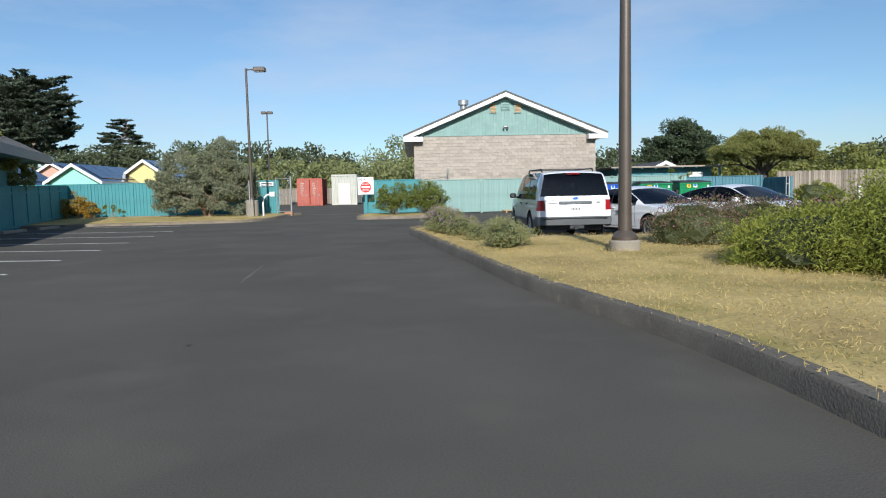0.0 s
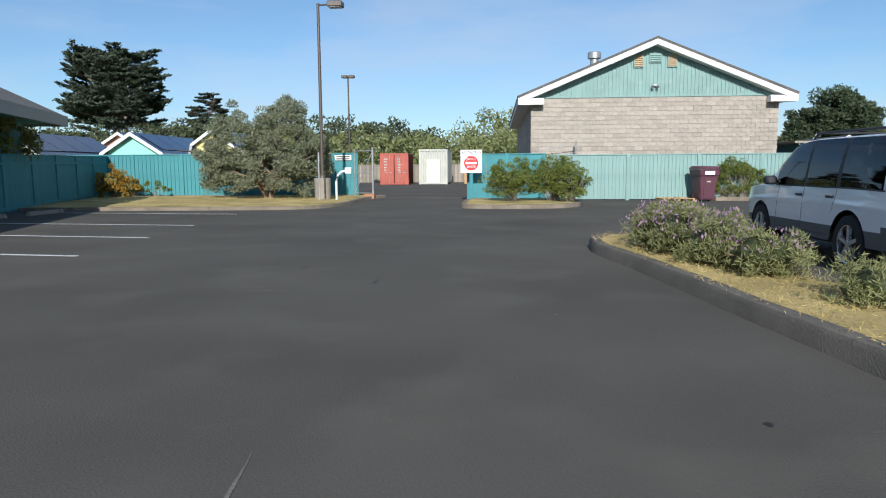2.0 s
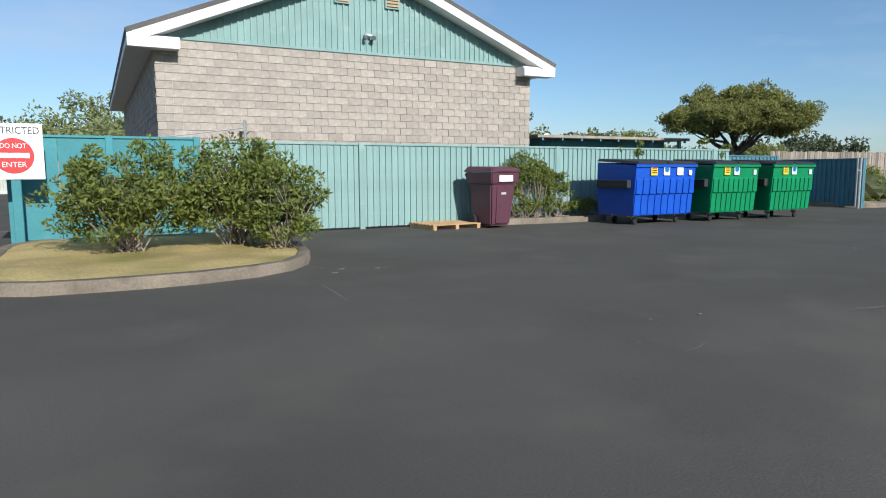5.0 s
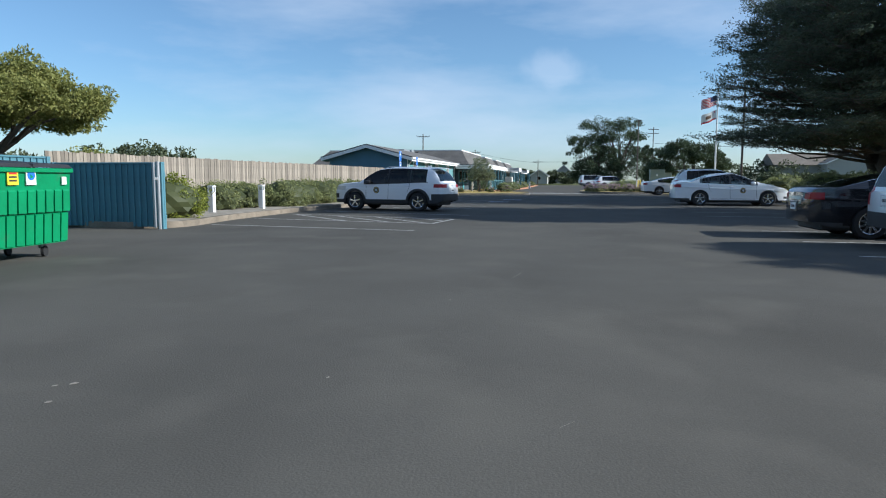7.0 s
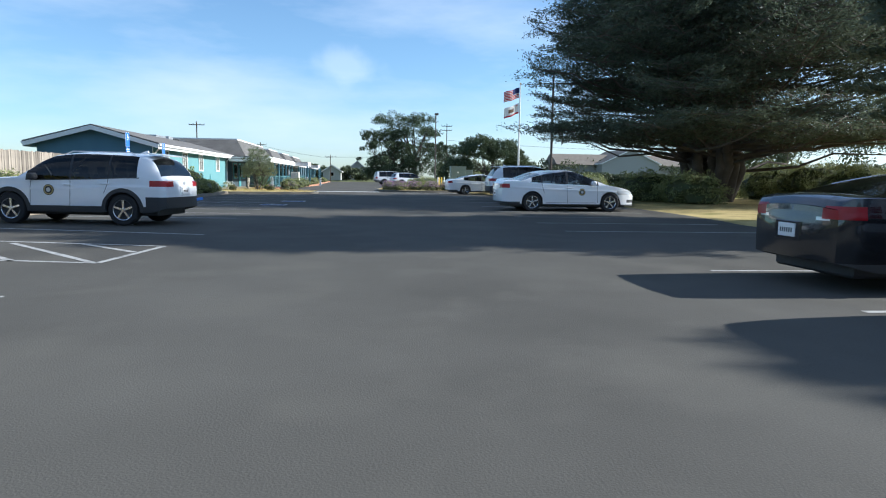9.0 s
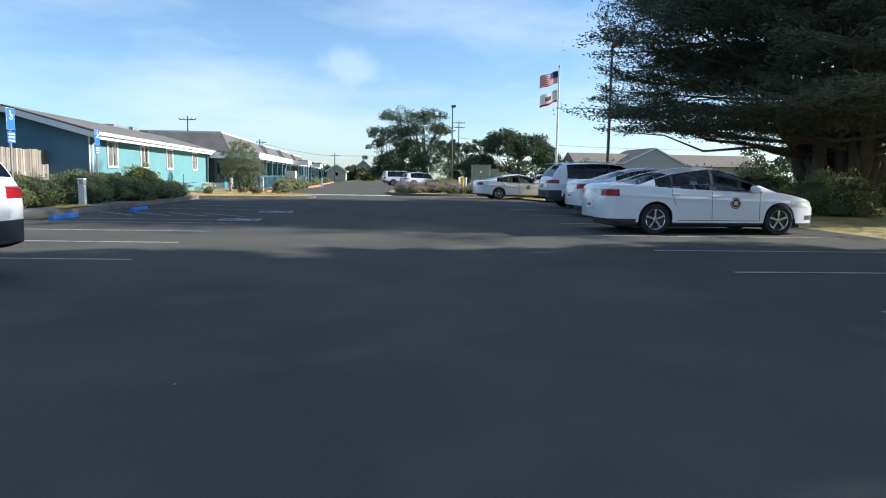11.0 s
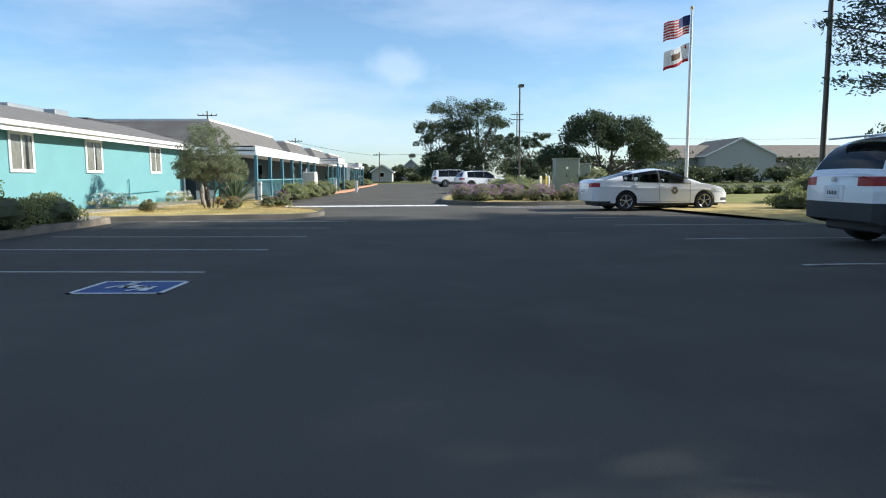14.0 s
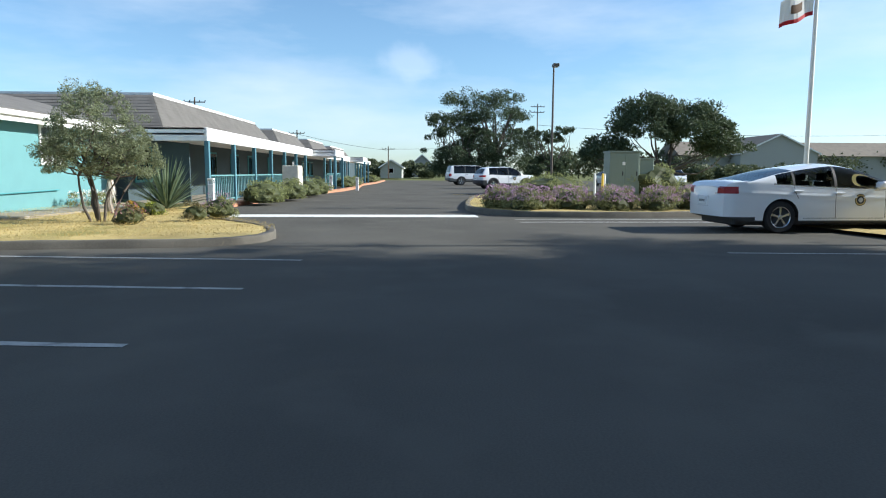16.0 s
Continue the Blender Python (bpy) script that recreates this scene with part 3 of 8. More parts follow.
def wheelchair_mark(x, y, s=1.0):
    t = thing("wheelchair_mark", "faded blue pavement panel with a white wheelchair symbol", "road marking", (x, y, 0.0), -3, "accessible stall marks")
    bm = bmesh.new()
    bm.faces.new([bm.verts.new(p) for p in ((-0.42, -0.5, 0.004), (0.42, -0.5, 0.004), (0.42, 0.5, 0.004), (-0.42, 0.5, 0.004))])
    part("panel", bm, BLUE_LINE, t)
    bm = bmesh.new()
    for ax, ay, bx, by in ((0.40, -0.48, 0.40, 0.48), (-0.40, -0.48, -0.40, 0.48), (-0.40, 0.48, 0.40, 0.48), (-0.40, -0.48, 0.40, -0.48)):
        w = 0.03
        bm.faces.new([bm.verts.new(p) for p in ((min(ax, bx) - w, min(ay, by) - w, 0.008), (max(ax, bx) + w, min(ay, by) - w, 0.008), (max(ax, bx) + w, max(ay, by) + w, 0.008), (min(ax, bx) - w, max(ay, by) + w, 0.008))])
    for k in range(14):
        a0, a1 = -2.6 + k * 0.3, -2.6 + (k + 1) * 0.3
        bm.faces.new([bm.verts.new((-0.1 + r * math.cos(a), 0.05 + r * math.sin(a), 0.012)) for r, a in ((0.16, a0), (0.22, a0), (0.22, a1), (0.16, a1))])
    for ax, ay, bx, by in ((0.28, 0.05, 0.22, 0.11), (0.2, 0.05, -0.05, 0.1), (-0.05, 0.05, 0.0, -0.2), (-0.0, -0.2, -0.25, -0.26)):
        bm.faces.new([bm.verts.new(p) for p in ((min(ax, bx) - .025, min(ay, by) - .025, 0.012), (max(ax, bx) + .025, min(ay, by) - .025, 0.012), (max(ax, bx) + .025, max(ay, by) + .025, 0.012), (min(ax, bx) - .025, max(ay, by) + .025, 0.012))])
    bmesh.ops.recalc_face_normals(bm, faces=bm.faces[:])
    for f in bm.faces:
        if f.normal.z < 0:
            f.normal_flip()
    part("symbol", bm, PAINT_LINE, t)


wheelchair_mark(41.95, 29.5), wheelchair_mark(45.85, 29.05)


def bed(name, pts, label, mat=GRASS_DRY, h=0.15, kerb=KERB, kerb_w=0.16, rise=0.05, kerb_label="stained concrete kerb"):
    """A planted bed: raised soil with a soft, uneven top inside a concrete kerb."""
    ring = smooth_line(pts, 0.5, True)
    area = sum(a[0] * b[1] - b[0] * a[1] for a, b in zip(ring, ring[1:] + ring[:1]))
    if area < 0:
        ring = ring[::-1]
    bm = bmesh.new()
    edge = [bm.verts.new((x, y, h - 0.02 if kerb else 0.012)) for x, y in ring]
    bm.faces.new(edge)
    bmesh.ops.triangulate(bm, faces=bm.faces[:])
    for _ in range(3):
        long = [e for e in bm.edges if e.calc_length() > 0.9]
        if not long:
            break
        bmesh.ops.subdivide_edges(bm, edges=long, cuts=1, use_grid_fill=False)
        bmesh.ops.triangulate(bm, faces=bm.faces[:])
    for v in bm.verts:
        if not v.is_boundary:
            v.co.z = h - 0.02
            v.co.z += rise * (0.6 + 0.8 * noise.noise(v.co * 0.6)) + 0.03 * noise.noise(v.co * 2.3)
    single(name, bm, mat, label, "planting bed", "structure", 60 if kerb else None)
    if not kerb:
        return ring
    prof = [(kerb_w * 0.2, -0.3), (kerb_w * 0.1, h - 0.025), (-0.01, h + 0.01), (-kerb_w + 0.02, h + 0.012), (-kerb_w, h - 0.01), (-kerb_w, -0.3)]
    kb = sweep(ring, prof, True)
    for v in kb.verts:
        v.co += Vector((noise.noise(v.co * 3.0), noise.noise(v.co * 3.0 + Vector((9, 0, 0))), noise.noise(v.co * 2.2))) * 0.012
    single("kerb", kb, kerb, kerb_label, "kerb", "structure", 50)
    return ring


def tufts(name, ring, n, mat, label, size=(0.05, 0.007), h=0.15, where=None):
    """Short dead grass blades all over a bed."""
    pts = np.array(ring)
    lo, hi = pts.min(0), pts.max(0)
    x, y = rng.uniform(lo[0], hi[0], n), rng.uniform(lo[1], hi[1], n)
    inside = np.zeros(n, bool)
    for (ax, ay), (bx, by) in zip(ring, ring[1:] + ring[:1]):
        hit = ((ay > y) != (by > y)) & (x < (bx - ax) * (y - ay) / (by - ay + 1e-12) + ax)
        inside ^= hit
    if where is not None:
        inside &= where(x, y)
    p = np.stack([x[inside], y[inside], h + 0.03 + rng.uniform(-0.015, 0.03, inside.sum())], 1)
    return single(name, leaf_mesh(p, size[0], size[1], np.tile([0, 0, 0.55], (len(p), 1))), mat, label, "grass", "stuff")


bed_a = bed("bed_1", [(2.35, -6), (2.25, 2.0), (2.1, 4.6), (1.75, 6.2), (1.3, 8.2), (0.9, 11.2), (0.45, 14.5), (0.1, 17.3), (-0.15, 19.0), (0.05, 20.1), (0.7, 20.3), (1.2, 19.4), (1.55, 17.5), (1.7, 15.7), (3.2, 15.1), (8, 14.9), (16, 14.9), (16, -6)],
            "dry straw-coloured grass bed beside the drive")
bed_b = bed("bed_2", [(-46, 29.0), (-20, 29.3), (-12, 29.6), (-8.2, 30.0), (-7.2, 31.2), (-7.0, 33.5), (-7.1, 37.5), (-7.2, 40.2), (-15, 40.25), (-46, 40.25)], "dry grass strip along the teal fence", kerb=KERB_DIRT, h=0.10)
bed("bed_3", [(-2.6, 30.6), (-2.0, 30.3), (-0.4, 30.3), (0.7, 30.8), (1.25, 31.9), (1.4, 33.6), (1.1, 35.2), (-2.3, 35.3), (-2.75, 33.0)], "bare planted island with a concrete edge", kerb=KERB_DIRT, h=0.12)
bed("bed_4", [(6.9, 35.55), (9.75, 35.4), (9.9, 36.0), (6.85, 36.05)], "narrow concrete-edged planting strip under the fence", kerb=KERB_DIRT, h=0.13)
bed("bed_5", [(20.8, 35.6), (24.6, 35.7), (30, 35.6), (36, 34.9), (44, 34.4), (50, 34.2), (56.5, 34.0), (57.2, 34.6), (56.0, 36.5), (48, 37.6), (24, 39.9), (20.9, 38.6)], "mulched hedge bed in front of the wooden fence", kerb=KERB_DIRT, mat=CONCRETE)
bed_f = bed("bed_6", [(57.3, 40.2), (57.2, 36.4), (57.5, 34.0), (57.9, 31.5), (58.2, 29.7), (59.0, 28.8), (60.4, 28.9), (61.8, 29.6), (63.5, 30.9), (66.0, 32.3), (68.8, 32.7), (69.4, 34.2), (68, 36.5)], "dry grass island with yucca, shrubs and a small tree", kerb=KERB, h=0.12)
bed_g = bed("bed_7", [(66.6, 24.0), (65.9, 23.3), (65.7, 20.6), (66.2, 17.6), (66.5, 14.5), (74, 13.2), (84, 14.0), (88, 17.4), (87, 21.0), (80, 23.4), (70, 24.6)], "planted island with lavender along a kerb", kerb=KERB)
bed_h = bed("bed_8", [(60.4, 15.2), (61.0, 12.6), (58.5, 11.9), (40, 14.9), (20, 15.3), (14, 11), (14, -60), (66, -60), (66.4, 12.0), (64, 14.2)], "dry lawn under the big trees", h=0.07, kerb=None)
LAWN = material("rough_lawn", (0.24, 0.24, 0.085), 0.95, vary=0.3, scale=0.5, fine=20, bump=0.8, stain=((0.34, 0.28, 0.12), 0.4, 0.5), spec=0.1)
bed("bed_9", [(66.9, 12.2), (74, 11.4), (84, 11.6), (95, 8.5), (97, -10), (96, -40), (67.2, -40)], "rough green and straw lawn beyond the flagpole", mat=LAWN, h=0.07, kerb=None)
for nm, rg, k, f in (("lawn", bed_a, 150000, lambda x, y: (y > 1) & (x < 11)), ("lawn", bed_b, 24000, lambda x, y: (x > -24) & (y < 38)), ("lawn", bed_f, 40000, None), ("lawn", bed_h, 70000, lambda x, y: (x > 26) & (y > -6)), ("lawn", bed_g, 24000, lambda x, y: x < 80)):
    tufts(nm, rg, k, BLADE_DRY, "short sun-bleached dead grass blades", where=f)
walk_bm = prism([(57.6, 35.6), (69.3, 34.3), (69.3, 35.7), (57.6, 37.0)], 0.1, 0.185)
single("pavement", walk_bm, CONCRETE, "pale concrete path in front of the turquoise wing", "pavement", "structure")


def wheel_stop(x, y, rz, mat, label):
    bm = bmesh.new()
    hexa(bm, [(-0.8, -0.08, 0), (0.8, -0.08, 0), (0.8, 0.08, 0), (-0.8, 0.08, 0)], [(-0.77, -0.05, 0.12), (0.77, -0.05, 0.12), (0.77, 0.05, 0.12), (-0.77, 0.05, 0.12)])
    bmesh.ops.bevel(bm, geom=bm.edges[:], offset=0.015, segments=1, affect="EDGES")
    single("wheel_stop", bm, mat, label, "wheel stop", at=pose(x, y, 0.0, 0, 0, rz), group="wheel stops")


for y in (25.8, 28.2):
    wheel_stop(-14.9, y - 0.4, 92, CONCRETE, "worn grey concrete wheel stop on the asphalt")
wheel_stop(41.8, 33.85, 2, BLUE_STOP, "blue painted concrete wheel stop")
wheel_stop(45.85, 33.3, 2, BLUE_STOP, "blue painted concrete wheel stop")
plane("tactile_strip", [(43.6, 34.55), (45.5, 34.4), (45.6, 34.95), (43.7, 35.15)], 0.19, YELLOW, "yellow tactile strip on the ramp", "pavement marking")

# cracks sealed and worn streaks on the asphalt
def streak(pts, w, mat, name, label):
    bm = bmesh.new()
    ring = smooth_line(pts, 0.12)
    rows = []
    for i, (x, y) in enumerate(ring):
        j = min(i + 1, len(ring) - 1)
        d = Vector((ring[j][0] - ring[max(i - 1, 0)][0], ring[j][1] - ring[max(i - 1, 0)][1])).normalized()
        k = w * (0.5 + 0.8 * rng.random()) * (0.25 + math.sin(math.pi * i / (len(ring) - 1)))
        q = 0.25 * w * rng.normal()
        rows.append((bm.verts.new((x - d.y * (k + q), y + d.x * (k + q), 0.003)), bm.verts.new((x + d.y * (k - q), y - d.x * (k - q), 0.003))))
    for r, s in zip(rows, rows[1:]):
        bm.faces.new((r[0], s[0], s[1], r[1]))
    bmesh.ops.recalc_face_normals(bm, faces=bm.faces[:])
    for f in bm.faces:
        if f.normal.z < 0:
            f.normal_flip()
    single(name, bm, mat, label, "road wear", "structure")


WORN = material("worn_asphalt", (0.15, 0.142, 0.122), 0.95, vary=0.35, scale=3, fine=60, bump=0.5)
TAR = material("tar_spot", (0.018, 0.017, 0.016), 0.7, vary=0.2)
CRACK = material("crack_dust", (0.26, 0.23, 0.19), 0.95, vary=0.3, scale=6)
for (x0, y0), (x1, y1), w in (((-2.45, 9.26), (-2.50, 9.72), 0.010), ((-2.51, 9.66), (-2.55, 10.35), 0.013), ((-2.49, 9.9), (-2.54, 10.5), 0.006), ((-2.56, 10.28), (-2.6, 11.0), 0.010), ((-2.58, 10.8), (-2.67, 11.74), 0.007)):
    streak([(x0, y0), ((x0 + x1) / 2 + 0.012, (y0 + y1) / 2), (x1, y1)], w, WORN, "worn_streak", "pale scuffed streak along the drive")
for pts in [[(4.33, 26.11), (4.57, 26.08), (4.77, 26.04), (5.04, 26.02), (5.4, 26.01)], [(4.6, 26.04), (4.87, 26.03), (5.23, 26.01)], [(0.97, 31.26), (1.13, 30.85), (1.33, 30.44)], [(1.68, 30.5), (2.0, 30.55)], [(0.71, 29.6), (0.7, 29.06), (0.66, 28.6)], [(1.95, 26.05), (2.02, 26.2)], [(2.1, 25.8), (2.25, 25.82), (2.42, 25.9)], [(9.05, 25.98), (9.16, 25.9)], [(-4.3, 15.55), (-3.95, 15.63), (-3.6, 15.6)], [(13.98, 26.61), (14.26, 26.56), (14.52, 26.52)]]:
    streak(pts, 0.003, CRACK, "crack", "thin dusty crack in the asphalt")
for x, y, r in ((-4.03, 17.27, 0.03), (-4.0, 17.4, 0.018), (-4.08, 17.16, 0.016), (-2.93, 16.2, 0.032), (-2.94, 16.36, 0.016), (-3.15, 19.4, 0.03), (-3.12, 19.5, 0.016), (-0.96, 6.39, 0.018), (-1.88, 5.47, 0.02), (-4.34, 23.23, 0.03), (-3.4, 23.06, 0.03), (-2.0, 8.6, 0.016), (-0.3, 12.2, 0.022), (8.3, 29.4, 0.025), (14.2, 24.6, 0.02)):
    bm = bmesh.new()
    bm.faces.new([bm.verts.new((x + r * (1 + 0.35 * math.sin(3 * a + x)) * math.cos(a), y + r * 1.5 * math.sin(a), 0.003)) for a in np.linspace(0, 2 * math.pi, 11)[:-1]])
    single("tar_spot", bm, TAR, "small dark oil spot on the asphalt", "stain", "structure")
for x, y, r in ((9.23, 28.83, 0.03), (9.17, 28.91, 0.022), (8.91, 28.73, 0.024), (9.63, 27.39, 0.014), (2.6, 26.63, 0.016), (3.13, 26.59, 0.018), (1.72, 30.47, 0.05), (1.3, 30.62, 0.05), (1.12, 30.35, 0.06), (5.9, 28.2, 0.012), (0.4, 27.1, 0.012), (-1.1, 14.6, 0.012), (-5.2, 18.3, 0.012), (12.4, 27.1, 0.014), (27.6, 27.3, 0.014), (36.2, 26.6, 0.014)):
    bm = bmesh.new()
    bm.faces.new([bm.verts.new((x + r * (1 + 0.4 * math.sin(2 * a + y)) * math.cos(a), y + 0.7 * r * math.sin(a), 0.005)) for a in np.linspace(0, 2 * math.pi, 8)[:-1]])
    single("paint_chip", bm, CRACK, "pale chip of grit lying on the asphalt", "stain", "structure")


# ---- vehicles ----
def curve(keys, x):
    xs, ys = [k[0] for k in keys], [k[1] for k in keys]
    i = int(np.clip(np.searchsorted(xs, x) - 1, 0, len(xs) - 2))
    h = xs[i + 1] - xs[i]
    t = float(np.clip((x - xs[i]) / h, 0, 1))
    def slope(j):
        if j <= 0 or j >= len(xs) - 1:
            return (ys[min(j + 1, len(xs) - 1)] - ys[max(j - 1, 0)]) / (xs[min(j + 1, len(xs) - 1)] - xs[max(j - 1, 0)])
        a, b = (ys[j] - ys[j - 1]) / (xs[j] - xs[j - 1]), (ys[j + 1] - ys[j]) / (xs[j + 1] - xs[j])
        return 0.0 if a * b <= 0 else 2 * a * b / (a + b)
    m0, m1 = slope(i) * h, slope(i + 1) * h
    return (2 * t ** 3 - 3 * t * t + 1) * ys[i] + (t ** 3 - 2 * t * t + t) * m0 + (-2 * t ** 3 + 3 * t * t) * ys[i + 1] + (t ** 3 - t * t) * m1


def wheel_meshes(r, w, spokes, dark=False):
    tyre = lathe([(r * 0.66, -w / 2), (r * 0.92, -w / 2), (r * 0.985, -w / 2 + 0.02), (r, -w / 4), (r, w / 4), (r * 0.985, w / 2 - 0.02), (r * 0.92, w / 2), (r * 0.66, w / 2), (r * 0.64, w / 2 - 0.05), (r * 0.64, -w / 2 + 0.05)], 32, "y")
    rim = bmesh.new()
    prev = None
    seg = 32
    prof = [(r * 0.67, w / 2 - 0.002), (r * 0.62, w / 2 - 0.012), (r * 0.60, w / 2 - 0.075)]
    rings = [[rim.verts.new((a * math.cos(2 * math.pi * k / seg), h, a * math.sin(2 * math.pi * k / seg))) for k in range(seg)] for a, h in prof]
    for a, b in zip(rings, rings[1:]):
        for k in range(seg):
            rim.faces.new((a[k], b[k], b[(k + 1) % seg], a[(k + 1) % seg]))
    hub = lathe([(r * 0.15, w / 2 - 0.09), (r * 0.15, w / 2 - 0.02), (r * 0.11, w / 2 - 0.01)], 16, "y")
    me = bpy.data.meshes.new("t")
    hub.to_mesh(me), hub.free(), rim.from_mesh(me), bpy.data.meshes.remove(me)
    for s in range(spokes):
        a = 2 * math.pi * s / spokes + 0.3
        d, o = Vector((math.cos(a), 0, math.sin(a))), Vector((-math.sin(a), 0, math.cos(a)))
        y0, y1 = Vector((0, w / 2 - 0.055, 0)), Vector((0, w / 2 - 0.016, 0))
        lo = [d * r * 0.1 - o * r * 0.075 + y0, d * r * 0.1 + o * r * 0.075 + y0, d * r * 0.63 + o * r * 0.095 + y0, d * r * 0.63 - o * r * 0.095 + y0]
        up = [d * r * 0.1 - o * r * 0.06 + y1, d * r * 0.1 + o * r * 0.06 + y1, d * r * 0.63 + o * r * 0.07 + y1, d * r * 0.63 - o * r * 0.07 + y1]
        hexa(rim, lo, up)
    bmesh.ops.recalc_face_normals(rim, faces=rim.faces[:])
    back = lathe([(r * 0.6, w / 2 - 0.085), (r * 0.6, w / 2 - 0.078)], 24, "y")
    return mesh_of(tyre, 40), mesh_of(rim, 30), mesh_of(back)


def vehicle(name, label, category, spec, loc, rz, group="parked cars"):
    """A car along +x: a skin lofted over the side line, its glass, lamps, cladding and wheels as parts."""
    L, W, H = spec["size"]
    belt, roof, plan, zn = spec["belt"], spec["roof"], spec["plan"], spec["zones"]
    wr, wx, sill = spec["wheel"], spec["axles"], spec.get("sill", 0.30)
    arch = wr + spec.get("gap", 0.07)
    t = thing(name, label, category, loc, rz, group)
    cuts = {k[0] for k in roof} | set(zn["wind"]) | set(zn["rear"][:2]) | {v for w in zn["sides"] for v in w}
    xs = set(np.linspace(-L / 2, L / 2, 85))
    for a in wx:
        xs |= set(a + arch * np.cos(np.linspace(0, math.pi, 13)))
    xs = sorted([x for x in xs if min(abs(x - c) for c in cuts) > 0.014] + list(cuts))
    xs = [x for i, x in enumerate(xs) if -L / 2 <= x <= L / 2 and (i == 0 or x in cuts or x - xs[i - 1] > 0.012)]
    NR, NG, NT, NC = 16, 7, 6, 28
    def skin(x, z):
        bulge = 1 - 0.055 * max(0.0, (0.62 - z) / 0.62) ** 1.5 - 0.09 * max(0.0, (z - 0.72) / 0.75) ** 1.7
        return W / 2 * curve(plan, x) * bulge + 0.010 * math.exp(-((z - curve(belt, x) * 0.80) / 0.03) ** 2)
    rows = []
    for x in xs:
        zb = curve(belt, x)
        zr = max(curve(roof, x), zb) if roof[0][0] <= x <= roof[-1][0] else zb
        zs = sill + curve(spec.get("under", [(-L / 2, 0.12), (-L / 2 + 0.5, 0.0), (L / 2 - 0.5, 0.0), (L / 2, 0.02)]), x)
        for a in wx:
            if abs(x - a) < arch:
                zs = max(zs, wr + math.sqrt(max(0.0, arch ** 2 - (x - a) ** 2)))
        zs = min(zs, zb - 0.12)
        sec = [(skin(x, zs + (zb - zs) * k / (NR - 1)), zs + (zb - zs) * k / (NR - 1)) for k in range(NR)]
        yb, g = sec[-1][0], zr - zb
        fl = min(1.0, g / 0.3)
        yr = yb - (spec.get("tumble", 0.19) * g / 0.5 + 0.02) if g > 0.01 else yb - 0.02
        crown = spec.get("crown", 0.055)
        for k in range(1, NG + 1):
            u = k / NG
            sec.append((yb + (yr - yb) * (u ** 1.25), zb + (g - crown * fl) * (math.sin(u * math.pi / 2) ** 0.95 if g > 0.01 else 0) + (0.008 * u if g <= 0.01 else 0)))
        y1, z1 = sec[-1]
        ztop = zr + (0 if g > 0.01 else 0.045)
        for k in range(1, NT + 1):
            u = k / NT
            sec.append((y1 * (1 - u), z1 + (ztop - z1) * (1 - (1 - u) ** 2.2)))
        rows.append(sec)
    bm = bmesh.new()
    band = bm.faces.layers.int.new("band")
    def face(q, k):
        f = bm.faces.new(q)
        f[band] = k
    ns = len(rows[0])
    for side in (1, -1):
        grid = [[bm.verts.new((x, side * y, z)) for y, z in sec] for x, sec in zip(xs, rows)]
        for i in range(len(xs) - 1):
            for k in range(ns - 1):
                q = [grid[i][k], grid[i + 1][k], grid[i + 1][k + 1], grid[i][k + 1]]
                face(q[::-1] if side > 0 else q, 0 if k < NR - 1 else 1 if k < NR + NG - 2 else 2 if k < NR + NG - 1 else 3)
    for end in (0, -1):
        x, sec, sgn = xs[end], rows[end], -1 if end == 0 else 1
        g2 = [[bm.verts.new((x + sgn * spec.get("bow", 0.05) * (1 - (2 * c / NC - 1) ** 2) * math.sin(math.pi * (0.25 + 0.6 * k / NR)), y * (1 - 2 * c / NC), z + (0.045 * (1 - (2 * c / NC - 1) ** 2) if k == NR - 1 else 0))) for c in range(NC + 1)] for k, (y, z) in enumerate(sec[:NR])]
        for k in range(NR - 1):
            for c in range(NC):
                q = [g2[k][c], g2[k + 1][c], g2[k + 1][c + 1], g2[k][c + 1]]
                face(q[::-1] if end == 0 else q, 0)
    bmesh.ops.remove_doubles(bm, verts=bm.verts[:], dist=0.003)
    bmesh.ops.dissolve_degenerate(bm, edges=bm.edges[:], dist=0.0005)
    # clean edges where lamps, cladding and the tailgate glass begin
    planes = {(2, zn["rear"][2])}
    for _, x0, x1, y0, y1, z0, z1 in zn["lamps"]:
        planes |= {(0, x1 if x0 < 0 else x0), (1, y0), (1, -y0), (2, z0), (2, z1)}
    for x0, x1, zc in zn["clad"]:
        planes |= {(0, x1), (2, zc)} if abs(x1) < L / 2 else {(2, zc)}
    for ax, v in sorted(planes):
        co, no = [0, 0, 0], [0, 0, 0]
        co[ax], no[ax] = v, 1
        bmesh.ops.bisect_plane(bm, geom=bm.verts[:] + bm.edges[:] + bm.faces[:], plane_co=co, plane_no=no, dist=0.0005)
    lo_x, hi_x = min(w[0] for w in zn["sides"]), max(w[1] for w in zn["sides"])
    order = sorted(zn["sides"])
    def kind_of(f):
        c = f.calc_center_median()
        k, sd = f[band], "l" if c.y > 0 else "r"
        if k == 1 and lo_x < c.x < hi_x:
            for i, (a, b) in enumerate(order):
                if a < c.x < b:
                    return "side_window", str(i) + sd
                if c.x < a:
                    return "pillar", str(i) + sd
        if k == 3 and zn["wind"][0] < c.x < zn["wind"][1]:
            return "windshield", ""
        if k == 3 and zn["rear"][0] < c.x < zn["rear"][1] and c.z > zn["rear"][2]:
            return "rear_window", ""
        for nm, x0, x1, y0, y1, z0, z1 in zn["lamps"]:
            if x0 < c.x < x1 and y0 < abs(c.y) < y1 and z0 < c.z < z1:
                return nm, sd
